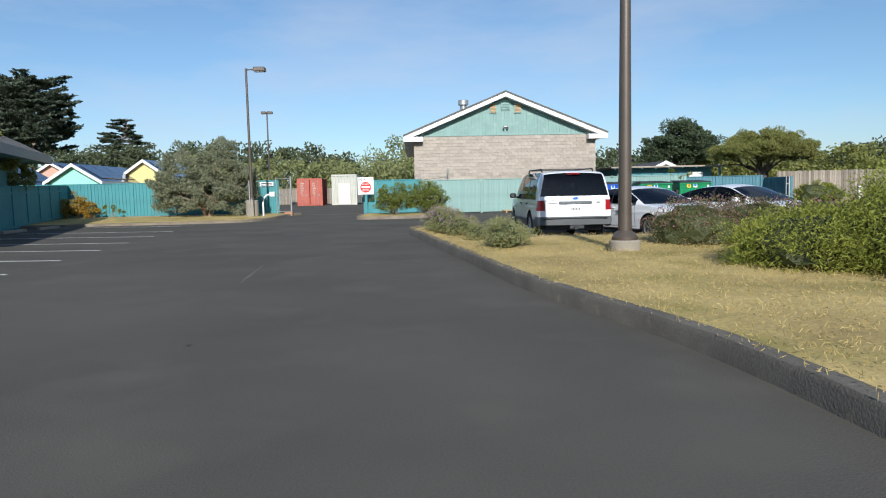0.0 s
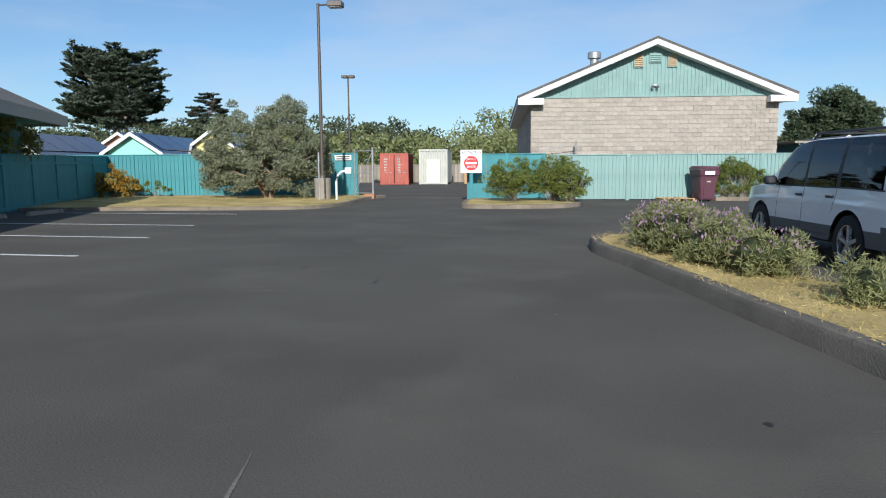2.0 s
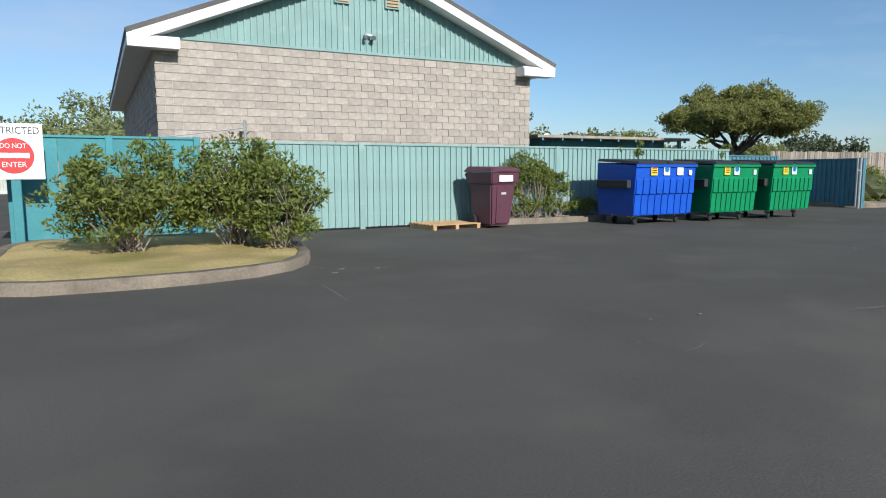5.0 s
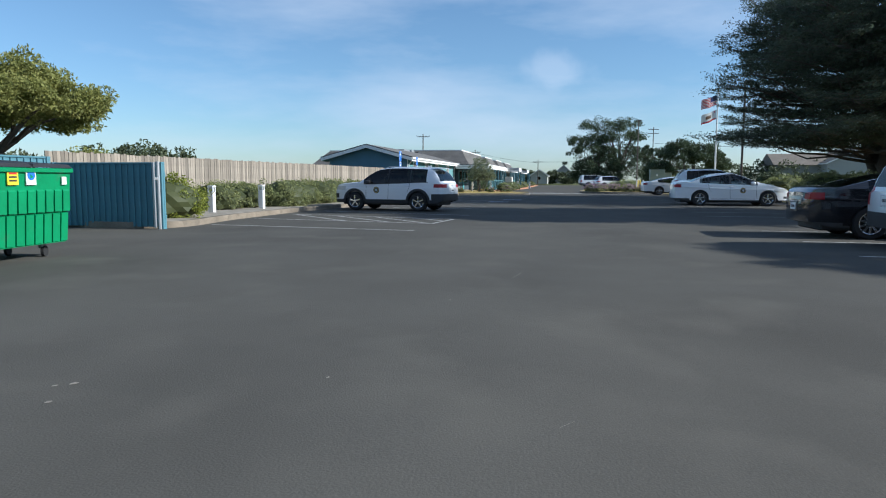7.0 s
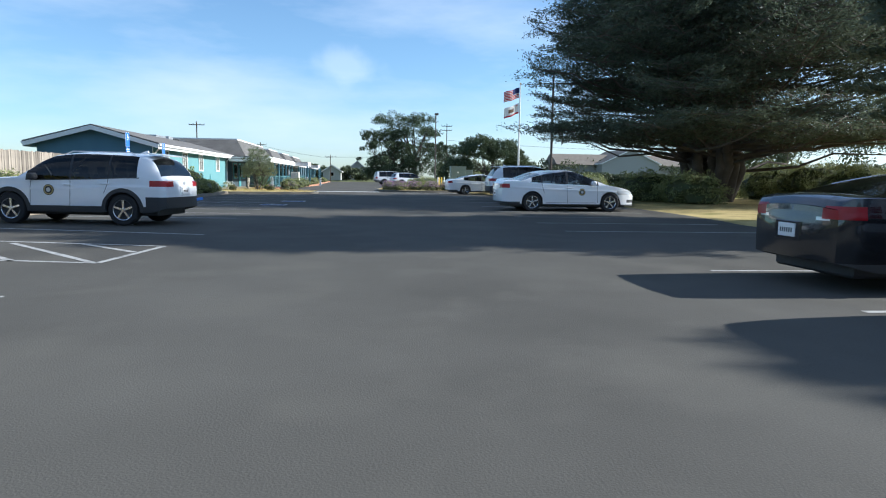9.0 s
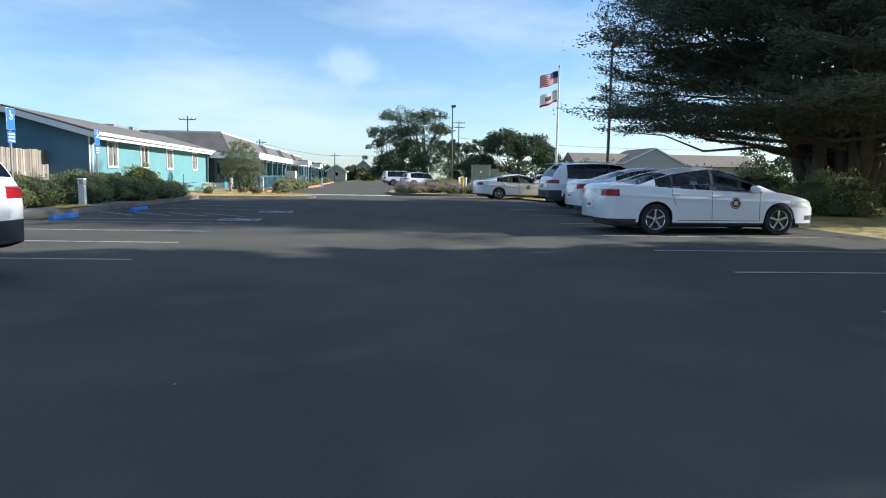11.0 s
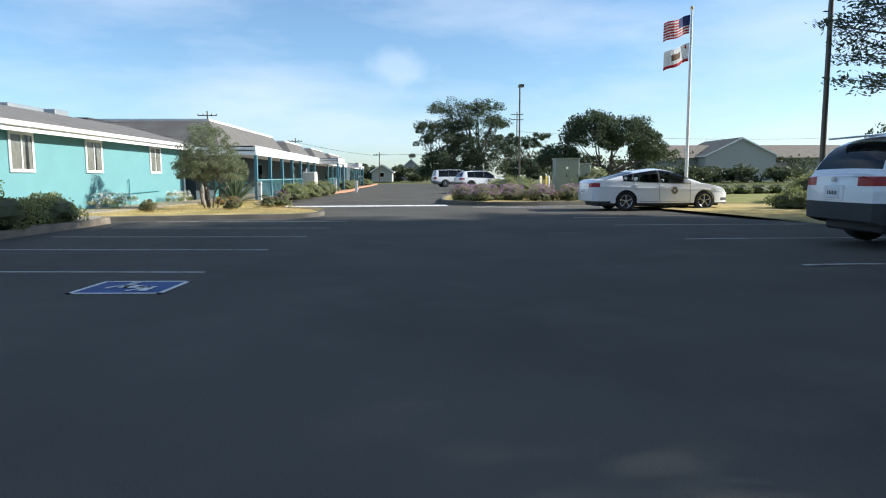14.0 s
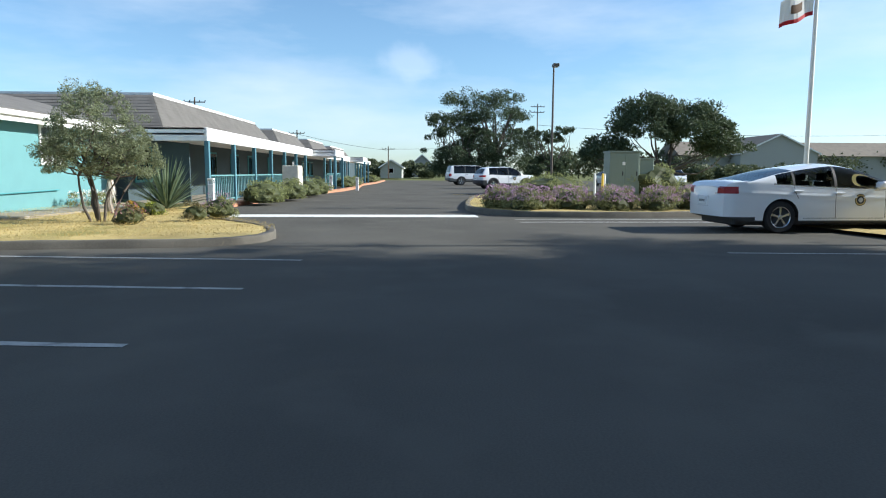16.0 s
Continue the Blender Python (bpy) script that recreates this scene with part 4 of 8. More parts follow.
        for i, (x0, x1, zc) in enumerate(zn["clad"]):
            if x0 < c.x < x1 and c.z < zc:
                return "cladding", "f" if c.x > 0 else "b"
        return "body", ""
    groups = {}
    bm.faces.index_update()
    for f in bm.faces:
        groups.setdefault(kind_of(f), []).append(f)
    # cladding falls apart at the wheel arches: one part for each piece
    for key in [k for k in groups if k[0] == "cladding"]:
        left = set(groups.pop(key))
        while left:
            seed = min(left, key=lambda f: f.index)
            left.discard(seed)
            piece, todo = [seed], [seed]
            while todo:
                for e in todo.pop().edges:
                    for g in e.link_faces:
                        if g in left:
                            left.discard(g)
                            piece.append(g), todo.append(g)
            groups[("cladding", key[1] + str(seed.index))] = piece
    mats = spec["mats"]
    def sub(faces):
        b, seen = bmesh.new(), {}
        for f in faces:
            for v in f.verts:
                if v not in seen:
                    seen[v] = b.verts.new(v.co)
            b.faces.new([seen[v] for v in f.verts])
        return b
    for (nm, key), faces in groups.items():
        part(nm, sub(faces), mats[nm] if nm in mats else mats["glass"], t, smooth=32)
    bm.free()
    # floor pan, seats and wheels
    part("floor_pan", box(-L / 2 + 0.25, L / 2 - 0.3, -W / 2 + 0.24, W / 2 - 0.24, sill - 0.08, sill + 0.12, 0.03), CLAD, t)
    cabin = bmesh.new()
    zb_mid = curve(belt, 0)
    for sx in spec.get("bench_seat", (0.15, -0.75)):
        for sy in (-0.36, 0.36):
            hexa(cabin, [(sx - 0.1, sy - 0.23, 0.5), (sx + 0.05, sy - 0.23, 0.5), (sx + 0.05, sy + 0.23, 0.5), (sx - 0.1, sy + 0.23, 0.5)],
                 [(sx - 0.27, sy - 0.2, zb_mid + 0.12), (sx - 0.17, sy - 0.2, zb_mid + 0.12), (sx - 0.17, sy + 0.2, zb_mid + 0.12), (sx - 0.27, sy + 0.2, zb_mid + 0.12)])
            box(sx - 0.28, sx - 0.18, sy - 0.12, sy + 0.12, zb_mid + 0.13, zb_mid + 0.30, 0.02, cabin)
    box(roof[0][0] + 0.3, roof[-1][0] - 0.5, -W / 2 + 0.2, W / 2 - 0.2, sill + 0.12, zb_mid - 0.12, 0, cabin)
    part("bench_seat", cabin, INTERIOR, t)
    ty, rm, bk = spec["wheel_meshes"]
    for a in wx:
        for s in (1, -1):
            w = part("wheel", bk.copy(), CLAD, t, at=pose(a, s * (W / 2 - 0.135), wr, 0, 0, 0 if s > 0 else 180))
            part("tyre", ty, RUBBER, w)
            part("rim", rm, spec.get("rim_mat", CHROME), w, "bright alloy rim")
            if spec.get("flare"):
                # dark trim round the wheel opening, a little proud of the skin
                b, pr = bmesh.new(), None
                for k in range(23):
                    an = -0.12 + (math.pi + 0.24) * k / 22
                    cur = []
                    for r, out in ((arch - 0.02, -0.06), (arch - 0.01, 0.012), (arch + spec["flare"], 0.012), (arch + spec["flare"] + 0.008, -0.01)):
                        px_, pz_ = a + r * math.cos(an), max(sill - 0.02, wr + r * math.sin(an))
                        cur.append(b.verts.new((px_, s * (skin(px_, pz_) + out), pz_)))
                    if pr:
                        for m in range(3):
                            q = (pr[m], pr[m + 1], cur[m + 1], cur[m])
                            b.faces.new(q if s > 0 else q[::-1])
                    pr = cur
                part("wheel_arch_trim", b, CLAD, t, smooth=40)
    # mirrors, handles, seams and trim
    mx = spec["mirror"]
    for s in (1, -1):
        def yspan(a, b):
            return min(s * a, s * b), max(s * a, s * b)
        zm = curve(belt, mx)
        b = box(mx - 0.09, mx + 0.1, *yspan(W / 2 + 0.01, W / 2 + 0.19), zm, zm + 0.15, 0.035)
        box(mx - 0.02, mx + 0.05, *yspan(W / 2 - 0.10, W / 2 + 0.03), zm + 0.01, zm + 0.05, 0, b)
        part("mirror", b, spec.get("mirror_mat", mats["body"]), t, smooth=40)
        for hx in spec["handles"]:
            zh = curve(belt, hx) - spec.get("handle_drop", 0.12)
            yh = skin(hx, zh)
            part("door_handle", box(hx - 0.1, hx + 0.1, *yspan(yh - 0.015, yh + 0.03), zh - 0.018, zh + 0.018, 0.008), mats.get("handle", mats["body"]), t)
        def strip(line_, w, mat, nm, lift=0.003):
            b, pr = bmesh.new(), None
            for i, (x, z) in enumerate(line_):
                xa, za = line_[max(i - 1, 0)]
                xb, zb_ = line_[min(i + 1, len(line_) - 1)]
                n = math.hypot(xb - xa, zb_ - za)
                ox, oz = -(zb_ - za) / n * w / 2, (xb - xa) / n * w / 2
                cur = (b.verts.new((x - ox, s * (skin(x - ox, z - oz) + lift), z - oz)), b.verts.new((x + ox, s * (skin(x + ox, z + oz) + lift), z + oz)))
                if pr:
                    b.faces.new((pr[0], pr[1], cur[1], cur[0]))
                pr = cur
            part(nm, b, mat, t)
        z0, back = sill + 0.08, spec["seams"][-1]
        for dx in spec["seams"]:
            zt = curve(belt, dx) - 0.02
            lean = 0.10 if dx == back else 0.03
            low = wr + math.sqrt(max(0.0, (arch + 0.08) ** 2 - (dx - wx[1]) ** 2)) if dx == back and abs(dx - wx[1]) < arch + 0.08 else z0
            strip([(dx + lean * (1 - u) ** 2, low + (zt - low) * u) for u in np.linspace(0, 1, 9)], 0.012, CLAD, "door_seam")
        strip([(x, z0) for x in np.linspace(spec["seams"][0], max(back, wx[1] + arch + 0.1), 14)], 0.010, CLAD, "sill_seam")
        trim_z = [(x, curve(belt, x) - 0.004) for x in np.linspace(lo_x - 0.06, hi_x, 18)]
        strip(trim_z, 0.022, spec.get("trim_mat", CLAD), "window_trim", 0.005)
        if spec.get("top_trim"):
            b = tube(bmesh.new(), [(x, s * (skin(x, curve(belt, x)) - (spec["tumble"] * (curve(roof, x) - curve(belt, x)) / 0.5 + 0.02) * 0.80), curve(belt, x) + (curve(roof, x) - curve(belt, x) - 0.055 * min(1.0, (curve(roof, x) - curve(belt, x)) / 0.3)) * 0.985) for x in np.linspace(lo_x, hi_x - 0.1, 18)], 0.010, 6)
            part("window_trim", b, spec["trim_mat"], t)
    px, pz = -L / 2 - spec.get("bow", 0.05) - 0.012, spec["plate_z"]
    pl = part("number_plate", box(px - 0.004, px + 0.03, -0.155, 0.155, pz - 0.08, pz + 0.08, 0.004), WHITE, t, "white number plate with illegible bars")
    part("plate_recess", box(px + 0.010, px + 0.035, -0.24, 0.24, pz - 0.12, pz + 0.11, 0.01), mats["body"] if not spec.get("recess") else spec["recess"], t)
    for k in range(6):
        part("bar", box(px - 0.007, px - 0.003, -0.11 + 0.04 * k, -0.09 + 0.04 * k, pz - 0.03, pz + 0.025), SIGN_INK, pl)
    if spec.get("seal"):
        for s in (1, -1):
            sx, sz = spec["seal"]
            y = skin(sx, sz) + 0.004
            seal = part("door_seal", lathe([(0.125, 0), (0.125, 0.004)], 24, "y"), SIGN_INK, t, "round dark seal with a gold rim", at=Matrix.Translation((sx, s * y, sz)))
            for r, m, d in ((0.112, SIGN_GOLD, 0.003), (0.085, SIGN_INK, 0.006), (0.05, CAR_SILVER, 0.009)):
                part("disc", lathe([(r, -d if s < 0 else 0.0), (r, 0.004 if s < 0 else 0.004 + d)], 20, "y"), m, seal)
    return t


def zones(wind, rear, sides, lamps, clad=()):
    """Where the skin turns to glass, lamps or cladding: x ranges, boxes (x, y, z) and heights."""
    return dict(wind=wind, rear=rear, sides=sides, lamps=lamps, clad=clad)


W17 = wheel_meshes(0.335, 0.215, 5)
W18 = wheel_meshes(0.36, 0.23, 5)
W19 = wheel_meshes(0.40, 0.255, 5)
W10 = wheel_meshes(0.345, 0.22, 10)
LENS = {"pillar": BLACK_PLASTIC, "tail_light": LAMP_RED, "head_light": LAMP_CLEAR, "reverse_light": LAMP_CLEAR, "fog_light": CLAD}


def suv_big():
    L, W, H = 5.23, 2.0, 1.93
    roof = [(-2.545, 1.14), (-2.49, 1.45), (-2.42, 1.74), (-2.34, 1.86), (-2.1, 1.905), (0, 1.93), (0.55, 1.88), (0.85, 1.72), (1.45, 1.18)]
    return dict(size=(L, W, H), wheel=0.40, axles=(1.62, -1.40), sill=0.40, gap=0.07, wheel_meshes=W19, tumble=0.115, crown=0.04, bow=0.05,
                belt=[(-2.615, 1.10), (-2.545, 1.14), (-1, 1.17), (1.2, 1.17), (1.5, 1.16), (2.3, 1.10), (2.52, 1.0), (2.615, 0.82)], roof=roof,
                plan=[(-2.615, 0.945), (-2.5, 0.985), (-1.5, 1.0), (1.5, 1.0), (2.2, 0.96), (2.5, 0.88), (2.615, 0.80)],
                under=[(-2.615, 0.08), (-2.2, 0.0), (2.1, 0.0), (2.615, 0.05)],
                zones=zones((0.62, 1.42), (-2.53, -2.36, 1.235), [(0.02, 1.05), (-0.98, -0.06), (-2.14, -1.08)],
                            [("tail_light", -2.75, -2.38, 0.80, 1.05, 0.86, 1.13), ("head_light", 2.2, 2.7, 0.55, 1.0, 0.78, 1.02)],
                            [(-2.75, -2.2, 0.70), (-3, 3, 0.62)]),
                mats=dict(LENS, body=CAR_WHITE, glass=GLASS_DARK, cladding=CLAD_GREY, handle=BLACK_PLASTIC), mirror=0.98, handles=(0.12, -0.86), seams=(0.92, -0.02, -1.02), plate_z=0.90, mirror_mat=CLAD, handle_drop=0.14)


def suv_mid(seal=(0.42, 0.80)):
    L, W, H = 4.60, 1.855, 1.69
    wx = (1.38, -1.31)
    roof = [(-2.22, 1.04), (-2.12, 1.30), (-1.96, 1.52), (-1.75, 1.62), (-1.4, 1.66), (-0.3, 1.69), (0.3, 1.64), (0.62, 1.52), (1.22, 1.07)]
    return dict(size=(L, W, H), wheel=0.36, axles=wx, sill=0.30, gap=0.06, wheel_meshes=W18, tumble=0.20, crown=0.05, bow=0.07, flare=0.075,
                belt=[(-2.30, 1.0), (-2.22, 1.04), (-1.6, 1.10), (-0.5, 1.06), (0.9, 1.03), (1.25, 1.06), (1.9, 1.03), (2.18, 0.95), (2.30, 0.78)], roof=roof,
                plan=[(-2.30, 0.86), (-2.15, 0.955), (-1.5, 1.0), (1.2, 1.0), (1.9, 0.965), (2.18, 0.88), (2.30, 0.78)],
                under=[(-2.30, 0.10), (-1.9, 0.0), (1.9, 0.0), (2.30, 0.02)],
                zones=zones((0.42, 1.2), (-2.18, -1.92, 1.10), [(-0.06, 0.98), (-0.98, -0.11), (-1.66, -1.02)],
                            [("tail_light", -2.4, -1.95, 0.50, 1.0, 0.90, 1.035), ("head_light", 1.78, 2.4, 0.5, 1.0, 0.80, 0.94), ("fog_light", 2.1, 2.5, 0.4, 0.9, 0.48, 0.66)],
                            [(-2.5, -1.86, 0.66), (-3, 3, 0.44)]),
                mats=dict(LENS, body=CAR_WHITE, glass=GLASS_DARK, cladding=CLAD), mirror=0.74, handles=(-0.02, -0.92), seams=(0.86, -0.09, -0.98), plate_z=0.80, seal=seal, mirror_mat=CLAD)


def sedan(L=4.86, W=1.855, H=1.46, wb=2.74, front=0.93, paint=None, fast=False, seal=(0.42, 0.70), wm=None, glass=None, trim=None):
    f = L / 2 - front
    if fast:
        roof = [(-2.10, 1.02), (-1.7, 1.16), (-1.2, 1.31), (-0.6, 1.41), (-0.1, H), (0.3, 1.41), (0.62, 1.31), (1.42, 0.95)]
    else:
        roof = [(-1.82, 1.05), (-1.45, 1.21), (-1.05, 1.35), (-0.5, 1.44), (-0.05, H), (0.32, 1.41), (0.65, 1.29), (1.38, 0.95)]
    h = L / 2
    r0 = roof[0][0]
    return dict(size=(L, W, H), wheel=0.335, axles=(f, f - wb), sill=0.24, gap=0.05, wheel_meshes=wm or W17, tumble=0.25, bow=0.08,
                belt=[(-h, 0.92), (-h + 0.10, 1.04), (-h + 0.4, 1.06), (-1.6, 1.035), (-0.6, 0.98), (0.8, 0.935), (1.4, 0.925), (h - 0.55, 0.85), (h - 0.18, 0.75), (h, 0.58)], roof=roof,
                plan=[(-h, 0.80), (-h + 0.18, 0.915), (-h + 0.7, 0.975), (-0.8, 1.0), (0.8, 1.0), (h - 0.6, 0.95), (h - 0.2, 0.83), (h, 0.68)],
                under=[(-h, 0.10), (-h + 0.5, 0.0), (h - 0.5, 0.0), (h, -0.03)],
                zones=zones((0.40, 1.36), (r0 + 0.05, -1.08 if not fast else -1.0, 0.9), [(-0.10, 1.02), (-1.02, -0.16), (-1.42, -1.07)],
                            [("tail_light", -h - 0.1, -h + 0.25, 0.52, 0.95, 0.82, 0.965), ("reverse_light", -h - 0.1, -h + 0.06, 0.44, 0.62, 0.80, 0.84), ("head_light", h - 0.72, h - 0.14, 0.5, 1.0, 0.62, 0.76), ("fog_light", h - 0.3, h + 0.1, 0.45, 0.8, 0.34, 0.44)],
                            [(-h - 0.2, -h + 0.62, 0.34), (-3, 3, 0.27)]),
                mats=dict(LENS, body=paint or CAR_WHITE, glass=glass or GLASS_CAR, cladding=CLAD), mirror=0.80, handles=(-0.05, -0.95), seams=(0.98, -0.13, -1.04), plate_z=0.62 if not fast else 0.66, seal=seal, trim_mat=trim or CHROME, top_trim=bool(trim))


def minivan():
    L, W, H = 5.09, 1.99, 1.75
    roof = [(-2.50, 1.02), (-2.42, 1.36), (-2.30, 1.62), (-2.1, 1.69), (-1.8, 1.72), (-0.5, 1.75), (0.3, 1.70), (0.8, 1.54), (1.72, 1.02)]
    return dict(size=(L, W, H), wheel=0.345, axles=(1.55, -1.48), sill=0.28, gap=0.06, wheel_meshes=W10, tumble=0.18, bow=0.08,
                belt=[(-2.545, 0.98), (-2.45, 1.02), (-1, 1.04), (1.2, 1.0), (1.75, 0.98), (2.2, 0.88), (2.545, 0.62)], roof=roof,
                plan=[(-2.545, 0.91), (-2.4, 0.97), (-1.5, 1.0), (1.4, 1.0), (2.1, 0.94), (2.4, 0.82), (2.545, 0.7)],
                under=[(-2.545, 0.08), (-2.1, 0.0), (2.1, 0.0), (2.545, 0.0)],
                zones=zones((0.55, 1.68), (-2.49, -2.28, 1.10), [(0.02, 1.25), (-1.12, -0.03), (-2.2, -1.18)],
                            [("tail_light", -2.7, -2.30, 0.78, 1.05, 0.76, 1.10), ("head_light", 2.0, 2.6, 0.5, 1.0, 0.62, 0.86)],
                            [(-2.7, -2.0, 0.64), (-3, 3, 0.50)]),
                mats=dict(LENS, body=CAR_WHITE, glass=GLASS_DARK, cladding=CLAD), mirror=1.02, handles=(0.12, -0.2), seams=(1.1, 0.0, -1.15), plate_z=0.86)


# heading of the nose: 0 is along +x, 90 along +y
big = vehicle("white_suv", "big white sport utility vehicle with grey bumpers and dark glass", "car", suv_big(), (4.2, 19.95, -0.22), 90)
for s in (1, -1):
    rail = part("roof_rail", tube(bmesh.new(), [(-1.75, s * 0.70, 1.90), (-1.65, s * 0.70, 1.965), (0.2, s * 0.70, 1.985), (0.32, s * 0.70, 1.91)], 0.02, 8), BLACK_PLASTIC, big, "black roof rack rail")
for x in (-1.4, -0.2):
    part("cross_bar", box(x - 0.03, x + 0.03, -0.72, 0.72, 1.955, 1.98, 0.008), BLACK_PLASTIC, big)
part("brake_light", box(-2.44, -2.40, -0.17, 0.17, 1.80, 1.825, 0.006), LAMP_RED, big, "high red brake light")
part("tailgate_garnish", box(-2.70, -2.66, -0.44, 0.44, 1.03, 1.10, 0.018), CHROME, big, "brushed metal tailgate bar")
part("emblem", lathe([(0.075, 0), (0.075, 0.012)], 20, "y"), SIGN_BLUE, big, "plain dark blue oval", at=pose(-2.655, 0, 1.175, 0, 0, 90) @ Matrix.Diagonal((1, 1, 0.42, 1)))
part("badge_bar", box(-2.665, -2.652, 0.48, 0.72, 1.05, 1.075), CAR_SILVER, big)
part("badge_bar", box(-2.665, -2.652, -0.66, -0.56, 1.06, 1.085), CAR_SILVER, big)
part("tow_hitch", box(-2.76, -2.5, -0.06, 0.06, 0.36, 0.44, 0.01), BLACK_PLASTIC, big)
part("hitch_plate", box(-2.70, -2.66, -0.22, 0.16, 0.38, 0.47, 0.01), CLAD, big)
part("bumper_step", box(-2.705, -2.60, -0.86, 0.86, 0.655, 0.70, 0.012), CLAD_GREY, big)
vehicle("white_sedan", "white four-door sedan parked nose to the hedge", "car", sedan(L=5.05, W=1.9, wb=3.05, front=0.95, seal=None, glass=GLASS_DARK), (6.75, 19.7, -0.22), -72)
vehicle("white_sedan", "white four-door sedan parked nose to the hedge", "car", sedan(L=5.05, W=1.9, wb=3.05, front=0.95, seal=None, glass=GLASS_DARK), (9.75, 19.8, -0.22), -66)
cross_1 = vehicle("white_crossover", "white compact crossover with black cladding parked by the hedge", "car", suv_mid(), (31.6, 32.55, 0), 79)
vehicle("white_minivan", "white minivan with dark lower trim and large red lamps", "car", minivan(), (19.0, 17.7, 0), -90)
vehicle("black_sedan", "glossy black fastback sedan with bright window trim", "car", sedan(L=4.96, W=1.865, H=1.445, wb=2.87, front=0.95, paint=CAR_BLACK, fast=True, seal=None, wm=W10, glass=GLASS_DARK, trim=CHROME), (21.8, 18.42, 0), -90)
vehicle("white_sedan", "white four-door sedan with a round door seal under the trees", "car", sedan(L=4.88, W=1.88, H=1.49, wb=2.86, front=0.96), (38.25, 18.66, 0.06), -89)
vehicle("white_sedan", "white sedan with wide red lamps under the trees", "car", sedan(wm=W10), (42.95, 17.65, 0.13), -91)
cross_2 = vehicle("white_crossover", "white compact crossover parked tail to the drive", "car", suv_mid(), (48.1, 17.25, 0.155), -91)
for c in (cross_1, cross_2):
    part("rear_spoiler", hexa(bmesh.new(), [(-2.12, -0.58, 1.60), (-1.72, -0.60, 1.64), (-1.72, 0.60, 1.64), (-2.12, 0.58, 1.60)], [(-2.14, -0.57, 1.625), (-1.72, -0.58, 1.672), (-1.72, 0.58, 1.672), (-2.14, 0.57, 1.625)]), CAR_WHITE, c)
    part("antenna_fin", hexa(bmesh.new(), [(-1.5, -0.03, 1.665), (-1.28, -0.02, 1.668), (-1.28, 0.02, 1.668), (-1.5, 0.03, 1.665)], [(-1.5, -0.008, 1.745), (-1.44, -0.006, 1.735), (-1.44, 0.006, 1.735), (-1.5, 0.008, 1.745)]), CAR_WHITE, c)
    part("emblem", lathe([(0.055, 0), (0.055, 0.012)], 18, "y"), CAR_SILVER, c, "plain silver oval", at=pose(-2.365, 0, 0.99, 0, 0, 90) @ Matrix.Diagonal((1, 1, 0.7, 1)))
    for s in (1, -1):
        part("roof_rail", tube(bmesh.new(), [(-1.5, s * 0.60, 1.62), (-1.4, s * 0.60, 1.672), (0.0, s * 0.61, 1.69), (0.15, s * 0.61, 1.63)], 0.016, 6), CAR_SILVER, c)
vehicle("white_sedan", "white fastback sedan with a round door seal by the flagpole", "car", sedan(L=4.93, wb=2.83, fast=True), (61.95, 17.4, 0), -86)


# ---- fences ----
def board_fence(name, a, b, h, board, mat, label, posts=(), batten=False, z0=0.0, rail=True, group="", gap=0.006, ragged=0.0, post_h=0.03, back=True):
    """Upright boards on rails between two plan points; each board is a piece of its own."""
    L = math.dist(a, b)
    ang = math.degrees(math.atan2(b[1] - a[1], b[0] - a[0]))
    t = thing(name, label, "fence", (a[0], a[1], z0), ang, group)
    n = max(1, int(round(L / board)))
    w = L / n
    bm = box(0.0, w - gap, -0.012, 0.012, 0.05, h - 0.02)
    me = mesh_of(bm)
    me.materials.append(mat)
    if batten:
        bt = mesh_of(hexa(bmesh.new(), [(-0.028, -0.046, 0.05), (0.028, -0.046, 0.05), (0.028, -0.013, 0.05), (-0.028, -0.013, 0.05)], [(-0.028, -0.046, h - 0.03), (0.028, -0.046, h - 0.03), (0.028, -0.013, h - 0.03), (-0.028, -0.013, h - 0.03)]))
        bt.materials.append(mat)
    for i in range(n):
        dz = ragged * rng.uniform(-1, 1)
        part("board", me, mat, t, at=pose(i * w, ragged * 0.15 * rng.normal(), dz, 0, ragged * 6 * rng.normal(), 0))
        if batten:
            part("batten", bt, mat, t, at=pose(i * w, 0, 0))
    if rail:
        part("cap_rail", box(0, L, -0.045, 0.045, h - 0.02, h + 0.025, 0.006), mat, t)
        part("bottom_rail", box(0, L, 0.013, 0.06, 0.25, 0.34), mat, t)
        part("rail", box(0, L, 0.013, 0.06, h - 0.32, h - 0.23), mat, t)
    for p in posts:
        part("post", box(p - 0.06, p + 0.06, -0.075, 0.06, 0.0, h + post_h, 0.006), mat, t)
    return t


board_fence("teal_fence", (-46, 40.3), (-8.05, 40.3), 2.05, 0.20, TEAL, "tall teal painted board-and-batten fence", posts=[0.1 + 2.44 * k for k in range(16)] + [37.85], batten=True, z0=0.0)
board_fence("teal_fence", (0.45, 36.1), (14.9, 36.1), 1.80, 0.145, TEAL_LIGHT, "pale sun-bleached teal board-and-batten fence", posts=[0.05, 3.17, 5.9, 8.3, 11.0, 13.8], batten=True)
board_fence("teal_fence_gate", (-2.75, 36.25), (0.4, 36.25), 1.86, 0.9, TEAL, "plain teal painted panel gate beside the entry", posts=[0.06, 1.6, 3.1], gap=0.01)
board_fence("enclosure_fence", (14.9, 38.6), (20.5, 38.6), 1.72, 0.2, TEAL_POST, "teal slatted back panel of the bin enclosure", posts=[0.06, 2.8, 5.5], batten=True)
board_fence("enclosure_fence", (20.55, 38.6), (20.45, 35.45), 1.58, 0.17, TEAL_POST, "grey-teal slatted side leaf of the bin enclosure", posts=[0.06, 3.08], batten=True)
